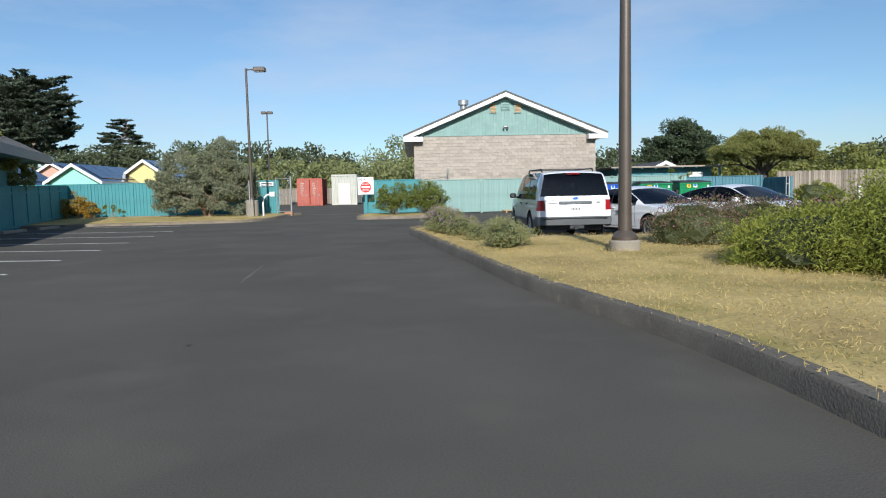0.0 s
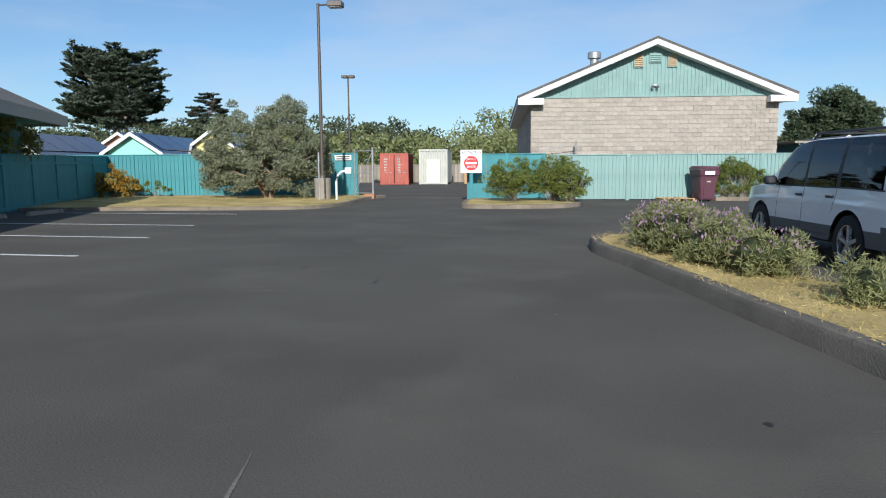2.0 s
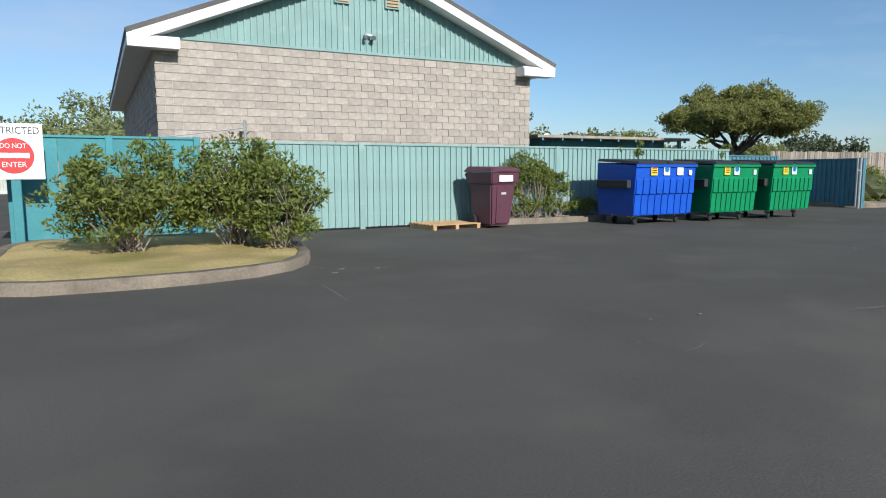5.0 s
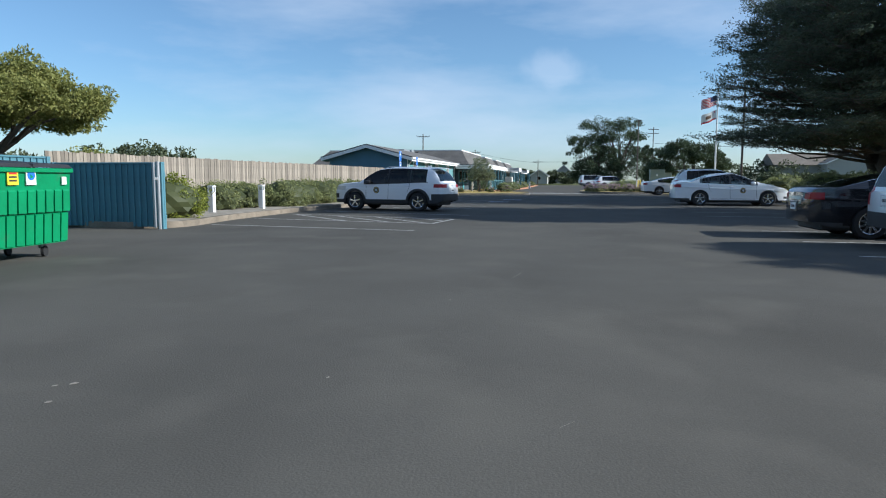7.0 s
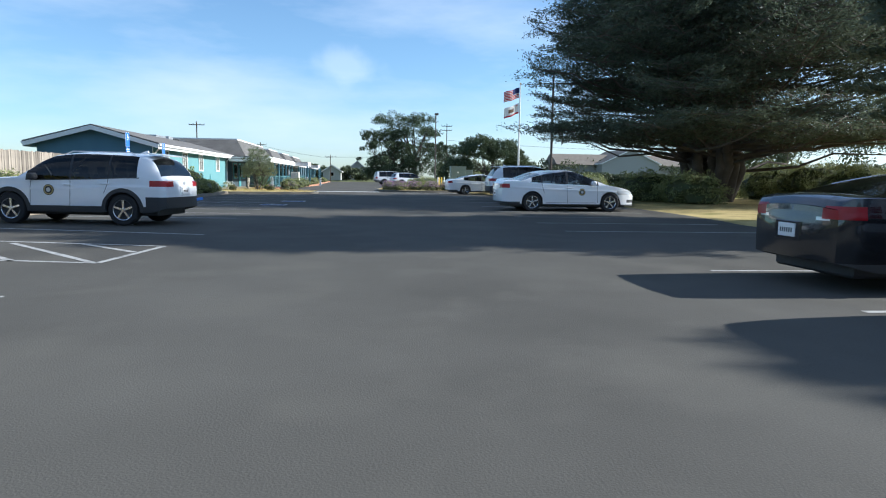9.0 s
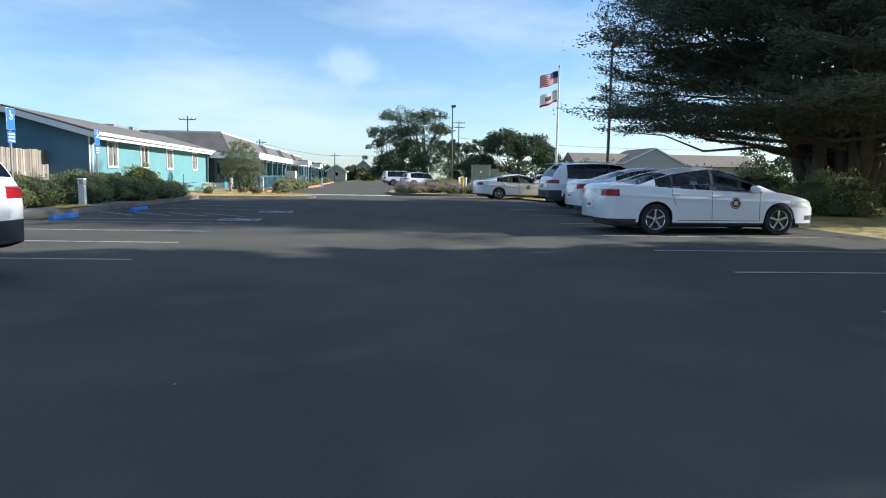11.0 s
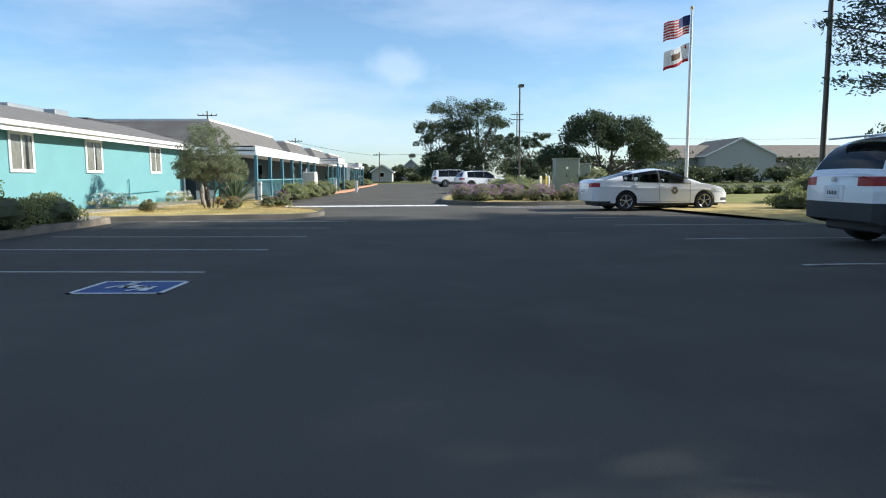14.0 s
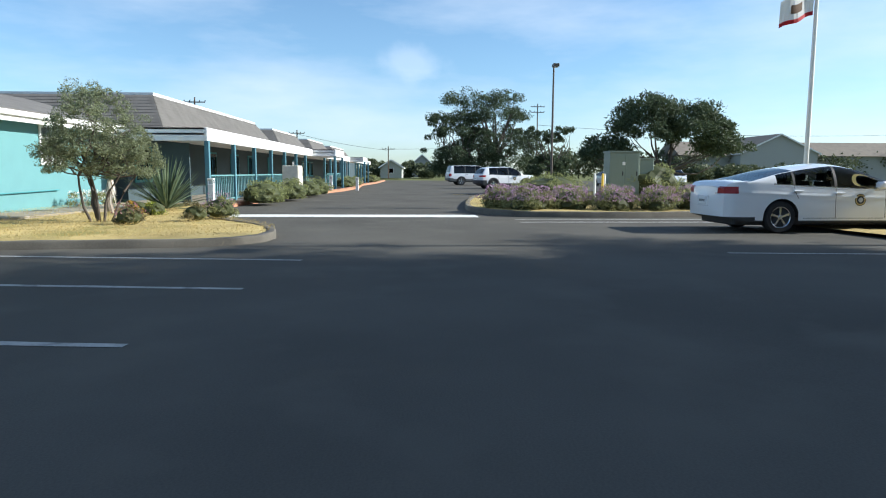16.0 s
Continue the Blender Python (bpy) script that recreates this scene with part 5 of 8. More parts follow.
board_fence("enclosure_fence", (14.9, 36.2), (14.9, 38.6), 1.72, 0.2, TEAL, "teal slatted side panel of the bin enclosure", posts=[0.06], batten=True)
board_fence("wooden_fence", (22.2, 40.2), (50.85, 38.15), 2.0, 0.14, WOOD_OLD, "weathered grey wooden board fence", ragged=0.022, posts=(), rail=False, gap=0.014)
gate_frame = thing("enclosure_gate", "galvanised post and latch of the bin enclosure", "gate", (20.36, 35.55, 0))
part("post", tube(bmesh.new(), [(0, 0, 0), (0, 0, 1.62)], 0.045, 10), METAL, gate_frame)
part("latch", box(-0.16, 0.02, -0.03, 0.03, 1.18, 1.24, 0.01), METAL, gate_frame)
part("stile", box(-0.20, -0.15, -0.03, 0.03, 0.05, 1.6, 0.008), METAL, gate_frame)
gate_leaf = thing("metal_gate", "swung-open tubular steel gate leaf on a brick block", "gate", (-7.1, 38.2, 0))
for z in (0.25, 1.15, 2.1):
    part("rail", tube(bmesh.new(), [(-0.75, 0.3, z), (0.12, 0, z)], 0.022, 8), METAL, gate_leaf)
part("post", tube(bmesh.new(), [(0.12, 0, 0), (0.12, 0, 2.25)], 0.05, 10), METAL, gate_leaf)
part("stile", tube(bmesh.new(), [(-0.75, 0.3, 0.1), (-0.75, 0.3, 2.2)], 0.025, 8), METAL, gate_leaf)
part("brace", tube(bmesh.new(), [(-0.75, 0.3, 0.25), (0.12, 0, 2.1)], 0.018, 8), METAL, gate_leaf)
part("block", box(-0.25, 0.2, -0.18, 0.18, 0, 0.22, 0.015), KERB_RED, gate_leaf, "reddish brick footing block")
plane("threshold", [(-6.95, 39.0), (-2.95, 39.1), (-2.95, 39.25), (-6.95, 39.15)], 0.004, KERB_RED, "rusty red gate track across the entry", "gate track")


# ---- block building with the gable ----
def gable_building():
    t = thing("block_building", "tan split-face block building with a teal gable and white fascia", "building", (0, 0, 0))
    x0, x1, y0, y1, eave, ridge = 0.05, 11.15, 40.75, 60.0, 4.55, 6.95
    xm = (x0 + x1) / 2
    inner = bmesh.new()
    ring = [(x0 + 0.02, y0 + 0.006), (x1 - 0.02, y0 + 0.006), (x1 - 0.02, y1), (x0 + 0.02, y1)]
    prism(ring, 0, eave - 0.02, inner)
    part("wall", inner, MORTAR, t, "tan block wall with pale mortar")
    g = bmesh.new()
    lo = [g.verts.new((x0 + 0.01, y0 + 0.03, eave - 0.02)), g.verts.new((x1 - 0.01, y0 + 0.03, eave - 0.02)), g.verts.new((xm, y0 + 0.03, ridge - 0.05))]
    hi = [g.verts.new((v.co.x, y1 - 0.05, v.co.z)) for v in lo]
    g.faces.new(lo), g.faces.new(hi[::-1])
    for i in range(3):
        g.faces.new((lo[i], hi[i], hi[(i + 1) % 3], lo[(i + 1) % 3]))
    bmesh.ops.recalc_face_normals(g, faces=g.faces[:])
    gable = part("gable", g, TEAL_LIGHT, t, "pale teal gable siding")
    n = 62
    for i in range(n + 1):
        x = x0 + 0.35 + (x1 - x0 - 0.7) * i / n
        top = eave + (ridge - eave) * (1 - abs(x - xm) / (xm - x0)) - 0.12
        if top - eave > 0.12:
            part("batten", box(x - 0.02, x + 0.02, y0 - 0.012, y0 + 0.035, eave + 0.02, top), TEAL_LIGHT, gable)
    part("ledger", box(x0 + 0.3, x1 - 0.3, y0 - 0.035, y0 + 0.03, eave - 0.05, eave + 0.03, 0.005), TEAL_LIGHT, t)
    # louvres
    for cx, w, h, mat in ((xm - 0.72, 0.36, 0.52, WOOD_NEW), (xm + 0.78, 0.36, 0.52, WOOD_NEW), (xm + 0.02, 0.46, 0.34, TEAL_LIGHT)):
        z = 6.12 if mat is WOOD_NEW else 6.24
        fr = part("louvre", box(cx - w / 2 - 0.04, cx + w / 2 + 0.04, y0 - 0.05, y0 - 0.01, z - h / 2 - 0.04, z + h / 2 + 0.04, 0.004), TEAL_LIGHT, t)
        k = 6 if mat is WOOD_NEW else 4
        for j in range(k):
            zz = z - h / 2 + h * (j + 0.5) / k
            part("slat", hexa(bmesh.new(), [(cx - w / 2, y0 - 0.085, zz - 0.03), (cx + w / 2, y0 - 0.085, zz - 0.03), (cx + w / 2, y0 - 0.05, zz - 0.02), (cx - w / 2, y0 - 0.05, zz - 0.02)],
                             [(cx - w / 2, y0 - 0.085, zz - 0.018), (cx + w / 2, y0 - 0.085, zz - 0.018), (cx + w / 2, y0 - 0.05, zz + 0.025), (cx - w / 2, y0 - 0.05, zz + 0.025)]), mat, fr)
    lamp = part("flood_light", box(xm - 0.1, xm + 0.12, y0 - 0.14, y0 - 0.02, 4.98, 5.06, 0.015), METAL, t, "small twin flood lamp")
    for s in (-1, 1):
        part("lamp_head", lathe([(0.03, 0), (0.07, 0.12)], 10), METAL, lamp, at=pose(xm + 0.02 + s * 0.14, y0 - 0.13, 5.0, 130, s * 30, 0))
    # roof slabs, fascia and soffit boxes
    over, front = 0.62, 0.5
    for s in (-1, 1):
        xe = xm + s * (xm - x0 + over)
        ze = eave - 0.06 - over * (ridge - eave) / (xm - x0) + 0.32
        zr = ridge + 0.12
        bm = hexa(bmesh.new(), [(xm, y0 - front, zr - 0.06), (xe, y0 - front, ze - 0.06), (xe, y1 + 0.4, ze - 0.06), (xm, y1 + 0.4, zr - 0.06)], [(xm, y0 - front - 0.03, zr + 0.05), (xe + s * 0.03, y0 - front - 0.03, ze + 0.05), (xe + s * 0.03, y1 + 0.4, ze + 0.05), (xm, y1 + 0.4, zr + 0.05)])
        bmesh.ops.recalc_face_normals(bm, faces=bm.faces[:])
        part("roof", bm, ROOF, t, "grey shingle roof")
        bm = hexa(bmesh.new(), [(xm, y0 - front - 0.005, zr - 0.30), (xe, y0 - front - 0.005, ze - 0.30), (xe, y0 - front + 0.05, ze - 0.30), (xm, y0 - front + 0.05, zr - 0.30)], [(xm, y0 - front - 0.005, zr - 0.065), (xe, y0 - front - 0.005, ze - 0.065), (xe, y0 - front + 0.05, ze - 0.065), (xm, y0 - front + 0.05, zr - 0.065)])
        bmesh.ops.recalc_face_normals(bm, faces=bm.faces[:])
        part("fascia", bm, WHITE, t, "broad white fascia board")
        bm = hexa(bmesh.new(), [(xm, y0 - front + 0.05, zr - 0.30), (xe, y0 - front + 0.05, ze - 0.30), (xe, y0 + 0.05, ze - 0.30), (xm, y0 + 0.05, zr - 0.30)], [(xm, y0 - front + 0.05, zr - 0.26), (xe, y0 - front + 0.05, ze - 0.26), (xe, y0 + 0.05, ze - 0.26), (xm, y0 + 0.05, zr - 0.26)])
        bmesh.ops.recalc_face_normals(bm, faces=bm.faces[:])
        part("front_soffit", bm, WHITE, t)
        xa, xb = sorted((xe, xm + s * (xm - x0 - 0.55)))
        part("eave_box", box(xa, xb, y0 - front + 0.055, y0 - 0.02, ze - 0.34, ze - 0.07, 0.01), WHITE, t, "boxed white eave return")
        part("eave_box", box(xa, xb - 0.0, y0 - front - 0.012, y0 - front + 0.052, ze - 0.36, ze - 0.12, 0.008), WHITE, t)
        xa, xb = sorted((xe, xm + s * (xm - x0)))
        part("soffit", box(xa, xb, y0 + 0.0, y1 + 0.3, ze - 0.26, ze - 0.08), WHITE, t)
    pipe = part("vent_pipe", lathe([(0.21, 0), (0.21, 0.55), (0.33, 0.56), (0.33, 0.84), (0.30, 0.87)], 20), METAL, t, "galvanised roof vent with a cap", smooth=40, at=Matrix.Translation((3.3, 43.6, 6.15)))
    stack = part("railing", tube(bmesh.new(), [(2.05, 40.2, 0), (2.05, 40.2, 2.55)], 0.04, 8), METAL, t, "thin rusty rail behind the fence")
    for z in (2.0, 2.35):
        part("bar", tube(bmesh.new(), [(2.05, 40.2, z), (0.3, 40.3, z - 0.25)], 0.014, 6), METAL, stack)
    # split-face blocks: half-bond courses, the upper ones each a piece of their own
    bw, bh, m = 0.397, 0.2, 0.012
    courses = int(eave / bh)
    shapes = []
    for k in range(5):
        bm = box(0, bw - m, -0.016, 0.03, 0, bh - m)
        bmesh.ops.subdivide_edges(bm, edges=[e for e in bm.edges if abs(e.verts[0].co.x - e.verts[1].co.x) > 0.1], cuts=2)
        for v in bm.verts:
            if v.co.y < 0:
                v.co.y += rng.uniform(-0.008, 0.008)
        me = mesh_of(bm)
        me.materials.append(BLOCK)
        shapes.append(me)
    wall = [c for c in t.children if c.name.startswith("wall")][0]
    rest = bmesh.new()
    half = mesh_of(box(0, bw / 2 - m, -0.016, 0.03, 0, bh - m))
    half.materials.append(BLOCK)
    count = 0
    for r in range(courses - 1, -1, -1):
        z = eave - 0.06 - (courses - r) * bh
        x = x0
        if r % 2:
            if count < 300:
                part("block", half, BLOCK, wall, at=Matrix.Translation((x, y0, z)))
            x += bw / 2
        while x < x1 - 0.05:
            w = min(bw, x1 - x)
            if w > bw - 0.01 and count < 296:
                part("block", shapes[int(rng.integers(5))], BLOCK, wall, at=Matrix.Translation((x, y0, z)))
                count += 1
            else:
                box(x, x + w - m, y0 - 0.016, y0 + 0.025, z, z + bh - m, 0, rest)
            x += bw
    for r in range(courses):
        z = eave - 0.06 - (courses - r) * bh
        if z > 1.2:
            y = y0 + (0.2 if r % 2 else 0.0)
            while y < y1 - 0.4:
                box(x0 - 0.012, x0 + 0.04, y + 0.0, y + bw - m, z, z + bh - m, 0, rest)
                box(x1 - 0.04, x1 + 0.012, y + 0.0, y + bw - m, z, z + bh - m, 0, rest)
                y += bw
    tagged(part("blockwork", rest, BLOCK_REST, wall), kind="stuff")
    return t


gable_building()


# ---- turquoise wing and the mansard-roofed wing ----
def sash_window(parent, x, y, z0, z1, w):
    win = part("window", box(x - w / 2 - 0.09, x + w / 2 + 0.09, y - 0.05, y - 0.005, z0 - 0.09, z0, 0.008), WHITE, parent, "white framed sliding window with taupe drapes")
    for a, b, c, d in ((x - w / 2 - 0.09, x - w / 2, z0, z1), (x + w / 2, x + w / 2 + 0.09, z0, z1), (x - w / 2 - 0.09, x + w / 2 + 0.09, z1, z1 + 0.09)):
        part("frame", box(a, b, y - 0.045, y - 0.004, c, d, 0.006), WHITE, win)
    part("mullion", box(x - 0.025, x + 0.025, y - 0.04, y - 0.004, z0, z1), WHITE, win)
    glazing = bmesh.new()
    glazing.faces.new([glazing.verts.new(q) for q in ((x - w / 2, y - 0.018, z0), (x + w / 2, y - 0.018, z0), (x + w / 2, y - 0.018, z1), (x - w / 2, y - 0.018, z1))])
    part("pane", glazing, GLASS_WINDOW, win)
    g = rng.uniform(-0.02, 0.22) * w
    part("blind", box(x - w / 2, x + g, y - 0.010, y - 0.003, z0, z1), DRAPE, win)
    part("blind", box(x + g + 0.16, x + w / 2, y - 0.010, y - 0.003, z0, z1), DRAPE, win)
    # Dark strip on the solid wall stands in for an unlit room behind.
    part("dark_room", box(x + g, x + g + 0.16, y - 0.008, y - 0.003, z0, z1), INTERIOR, win)
    return win


def turquoise_wing():
    t = thing("turquoise_wing", "turquoise stucco wing with white trim and a low grey roof", "building")
    x0, x1, y0, y1, eave, ridge, yr = 50.9, 70.6, 36.7, 42.3, 2.68, 3.55, 39.5
    part("wall", prism([(x0, y0), (x1, y0), (x1, y1), (x0, y1)], 0.0, eave), TEAL_WALL, t)
    g = bmesh.new()
    a = [g.verts.new(p) for p in ((x0, y0, eave), (x0, y1, eave), (x0, yr, ridge - 0.05))]
    b = [g.verts.new((x1, v.co.y, v.co.z)) for v in a]
    g.faces.new(a), g.faces.new(b[::-1])
    for i in range(3):
        g.faces.new((a[i], b[i], b[(i + 1) % 3], a[(i + 1) % 3]))
    bmesh.ops.recalc_face_normals(g, faces=g.faces[:])
    # Gable and a thin sheet over the west wall, coloured for shade.
    part("gable", g, TEAL_END_SHADE, t, "teal gable end with shade put into its colour")
    part("end_wall", box(x0 - 0.02, x0 - 0.004, y0 + 0.02, y1 - 0.02, 0.02, eave), TEAL_END_SHADE, t, "teal end wall with shade put into its colour")
    o = 0.45
    for ye, s in ((y0 - o, -1), (y1 + o, 1)):
        bm = hexa(bmesh.new(), [(x0 - o, yr, ridge), (x1 + 0.2, yr, ridge), (x1 + 0.2, ye, eave - 0.02), (x0 - o, ye, eave - 0.02)], [(x0 - o - 0.02, yr, ridge + 0.08), (x1 + 0.2, yr, ridge + 0.08), (x1 + 0.2, ye + s * 0.03, eave + 0.07), (x0 - o - 0.02, ye + s * 0.03, eave + 0.07)])
        bmesh.ops.recalc_face_normals(bm, faces=bm.faces[:])
        part("roof", bm, ROOF, t, "low-pitched grey shingle roof")
        part("gutter", box(x0 - o, x1 + 0.2, min(ye, ye + s * 0.09), max(ye, ye + s * 0.09), eave - 0.10, eave + 0.03, 0.012), WHITE, t, "white gutter")
        part("fascia", box(x0 - o, x1 + 0.2, min(ye - s * 0.04, ye - s * 0.003), max(ye - s * 0.04, ye - s * 0.003), eave - 0.24, eave - 0.02, 0.006), WHITE, t, "white fascia board")
        bm = hexa(bmesh.new(), [(x0 - o - 0.03, yr, ridge - 0.2), (x0 - o - 0.03, ye, eave - 0.22), (x0 - o, ye, eave - 0.22), (x0 - o, yr, ridge - 0.2)], [(x0 - o - 0.03, yr, ridge + 0.02), (x0 - o - 0.03, ye, eave), (x0 - o, ye, eave), (x0 - o, yr, ridge + 0.02)])
        bmesh.ops.recalc_face_normals(bm, faces=bm.faces[:])
        part("barge_board", bm, WHITE, t, "white barge board")
        if s < 0:
            part("soffit", box(x0 - o, x1 + 0.1, y0 - o + 0.04, y0, eave - 0.06, eave - 0.03), WHITE, t)
    for x in (53.3, 57.4, 61.6, 67.0):
        sash_window(t, x, y0, 1.46, 2.40, 1.02)
    for x in (x0 + 0.18, x1 - 0.3):
        part("downpipe", tube(bmesh.new(), [(x, y0 - 0.42, eave - 0.08), (x, y0 - 0.08, eave - 0.45), (x, y0 - 0.06, 0.1)], 0.04, 8), WHITE, t, "white downpipe")
    part("corner_board", box(x0 - 0.02, x0 + 0.09, y0 - 0.03, y0 - 0.003, 0.05, eave - 0.1), WHITE, t)
    part("pipe", tube(bmesh.new(), [(64.2, y0 - 0.06, 0.1), (64.2, y0 - 0.06, 1.15)], 0.025, 6), TEAL, t)
    part("pipe", tube(bmesh.new(), [(64.2, y0 - 0.06, 0.62), (67.2, y0 - 0.06, 0.66)], 0.018, 6), TEAL, t)
    part("roof_unit", box(62.0, 64.2, 39.6, 40.8, 3.0, 3.78, 0.03), METAL, t, "grey rooftop air unit")
    part("roof_unit", box(65.0, 66.0, 39.6, 40.6, 3.0, 3.85, 0.03), METAL, t)
    part("roof_unit", box(67.6, 69.6, 39.6, 40.8, 3.0, 3.75, 0.03), CLAD, t, "dark rooftop vent")


turquoise_wing()


def mansard_wing():
    t = thing("mansard_wing", "long wing with grey mansard roof and teal-posted walkway", "building")
    y_w, y_f = 36.4, 33.25
    # The wall behind the covered walk takes the very dark blue-grey colour.
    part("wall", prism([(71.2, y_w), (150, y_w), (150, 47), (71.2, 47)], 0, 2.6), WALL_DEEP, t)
    # covered walk: fascia, soffit, posts and rails
    segs = [(70.0, 91.0, y_f, 3.55, 3.95), (91.0, 95.5, y_f - 1.5, 3.5, 3.8), (95.5, 113.0, y_f, 3.5, 3.85), (113.0, 117.5, y_f - 1.3, 3.5, 3.8), (117.5, 138, y_f, 3.5, 3.8)]
    for a, b, y, za, zb in segs:
        part("fascia", box(a, b, y - 0.05, y + 0.05, 2.22, 2.66, 0.015), WHITE, t, "deep white fascia band")
        part("soffit", box(a, b, y + 0.05, y_w, 2.42, 2.48), WHITE, t)
        part("deck_roof", box(a, b, y + 0.05, y_w, 2.60, 2.66), ROOF, t)
        for xe in (a, b - 0.1):
            if y < y_f - 0.1 or xe == 70.0:
                part("fascia_return", box(xe, xe + 0.1, y + 0.051, min(y_f + 0.3, y_w) if y < y_f - 0.1 else y_w, 2.22, 2.66, 0.01), WHITE, t)
    # mansard faces
    for a, b, zt in ((72.1, 91.0, 4.15), (92.5, 104.0, 4.1), (106.5, 118.5, 4.1), (121, 136, 4.05)):
        lo = [(a, 35.4, 2.62), (b, 35.4, 2.62), (b, 52, 2.62), (a, 52, 2.62)]
        hi = [(a + 1.7, 36.45, zt), (b - 1.7, 36.45, zt), (b - 1.7, 50.5, zt), (a + 1.7, 50.5, zt)]
        bm = hexa(bmesh.new(), lo, hi)
        m_roof = part("mansard_roof", bm, ROOF, t, "grey shingled mansard roof")
        # shingle courses stand a little proud
        ncourse = 12
        for k in range(ncourse):
            u0, u1 = k / ncourse, (k + 1) / ncourse
            p = lambda q, u: tuple(lo[q][c] + (hi[q][c] - lo[q][c]) * u for c in range(3))
            sh = bmesh.new()
            for q0, q1, nx, ny in ((0, 1, 0, -1), (3, 0, -1, 0)):
                A0, A1, B0, B1 = p(q0, u0), p(q1, u0), p(q0, u1), p(q1, u1)
                e = 0.03
                sh.faces.new([sh.verts.new(v) for v in ((A0[0] + nx * e, A0[1] + ny * e, A0[2]), (A1[0] + nx * e, A1[1] + ny * e, A1[2]), (B1[0] + nx * 0.006, B1[1] + ny * 0.006, B1[2]), (B0[0] + nx * 0.006, B0[1] + ny * 0.006, B0[2]))])
            part("shingle_course", sh, ROOF, m_roof)
        rim = [(x, y) for x, y, z in hi]
        part("ridge_cap", sweep(rim, [(0.06, zt - 0.06), (0.06, zt + 0.06), (-0.1, zt + 0.06), (-0.1, zt - 0.06)], True), WHITE, t, "pale ridge flashing")
    xs = [70.1, 73.2, 76.3, 79.4, 82.5, 85.6, 88.6, 96.5, 99.6, 102.7, 105.8, 108.9, 112, 118.5, 121.6, 124.7, 127.8]
    post = mesh_of(box(-0.075, 0.075, -0.075, 0.075, 0.1, 2.24, 0.01))
    for x in xs:
        part("post", post, TEAL_POST, t, "blue-grey teal square post", at=Matrix.Translation((x, y_f, 0)))
    for x in (91.2, 95.2, 113.2, 117.2):
        part("post", post, TEAL_POST, t, at=Matrix.Translation((x, y_f - 1.45, 0)))
    bal = mesh_of(box(-0.018, 0.018, -0.018, 0.018, 0.2, 1.05))
    for a, b in ((70.2, 85.5), (97.5, 105.6)):
        rl = part("railing", box(a, b, y_f - 0.03, y_f + 0.03, 1.05, 1.10, 0.006), TEAL_WALL, t, "turquoise balustrade")
        part("bottom_rail", box(a, b, y_f - 0.025, y_f + 0.025, 0.2, 0.25), TEAL_WALL, rl)
        x = a + 0.15
        while x < b:
            part("baluster", bal, TEAL_WALL, rl, at=Matrix.Translation((x, y_f, 0)))
            x += 0.22
    part("walk_slab", box(69.6, 138, y_f - 0.3, y_w, 0.0, 0.14, 0.01), CONCRETE, t)
    for x in (72.5, 76.5, 80.5, 84.5, 88, 97.5, 101.5, 105.5, 109.5, 119, 123, 127):
        w = part("window", box(x - 0.75, x + 0.75, y_w - 0.06, y_w - 0.004, 0.8, 2.15, 0.01), TEAL, t, "dark window in a teal frame")
        part("pane", box(x - 0.66, x - 0.03, y_w - 0.07, y_w - 0.063, 0.9, 2.06), GLASS_DARK, w)
        part("pane", box(x + 0.03, x + 0.66, y_w - 0.07, y_w - 0.063, 0.9, 2.06), GLASS_DARK, w)
    for x in (74.6, 92.8, 107.6):
        d = part("door", box(x - 0.48, x + 0.48, y_w - 0.07, y_w - 0.004, 0.14, 2.16, 0.01), TEAL, t, "teal entrance door")
        part("pane", box(x - 0.3, x + 0.3, y_w - 0.08, y_w - 0.071, 1.0, 2.0), GLASS_DARK, d)
        part("handle", box(x + 0.36, x + 0.41, y_w - 0.12, y_w - 0.071, 1.0, 1.16, 0.01), METAL, d)
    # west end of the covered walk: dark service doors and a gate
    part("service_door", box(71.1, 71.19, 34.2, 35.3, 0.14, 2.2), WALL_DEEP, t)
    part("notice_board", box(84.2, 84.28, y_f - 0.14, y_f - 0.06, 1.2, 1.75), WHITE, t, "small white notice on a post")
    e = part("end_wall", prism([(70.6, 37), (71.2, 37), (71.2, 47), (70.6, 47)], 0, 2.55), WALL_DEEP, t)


mansard_wing()
walk_kerb = sweep([(69.4, 32.7), (80, 32.2), (90, 31.2), (97, 30.9), (108, 31.6), (120, 31.2), (140, 31.4)], [(0.08, -0.02), (0.05, 0.13), (-0.02, 0.15), (-0.35, 0.15), (-0.35, -0.02)])
single("kerb", walk_kerb, KERB_RED, "terracotta painted kerb along the walkway", "kerb", "structure", 50)


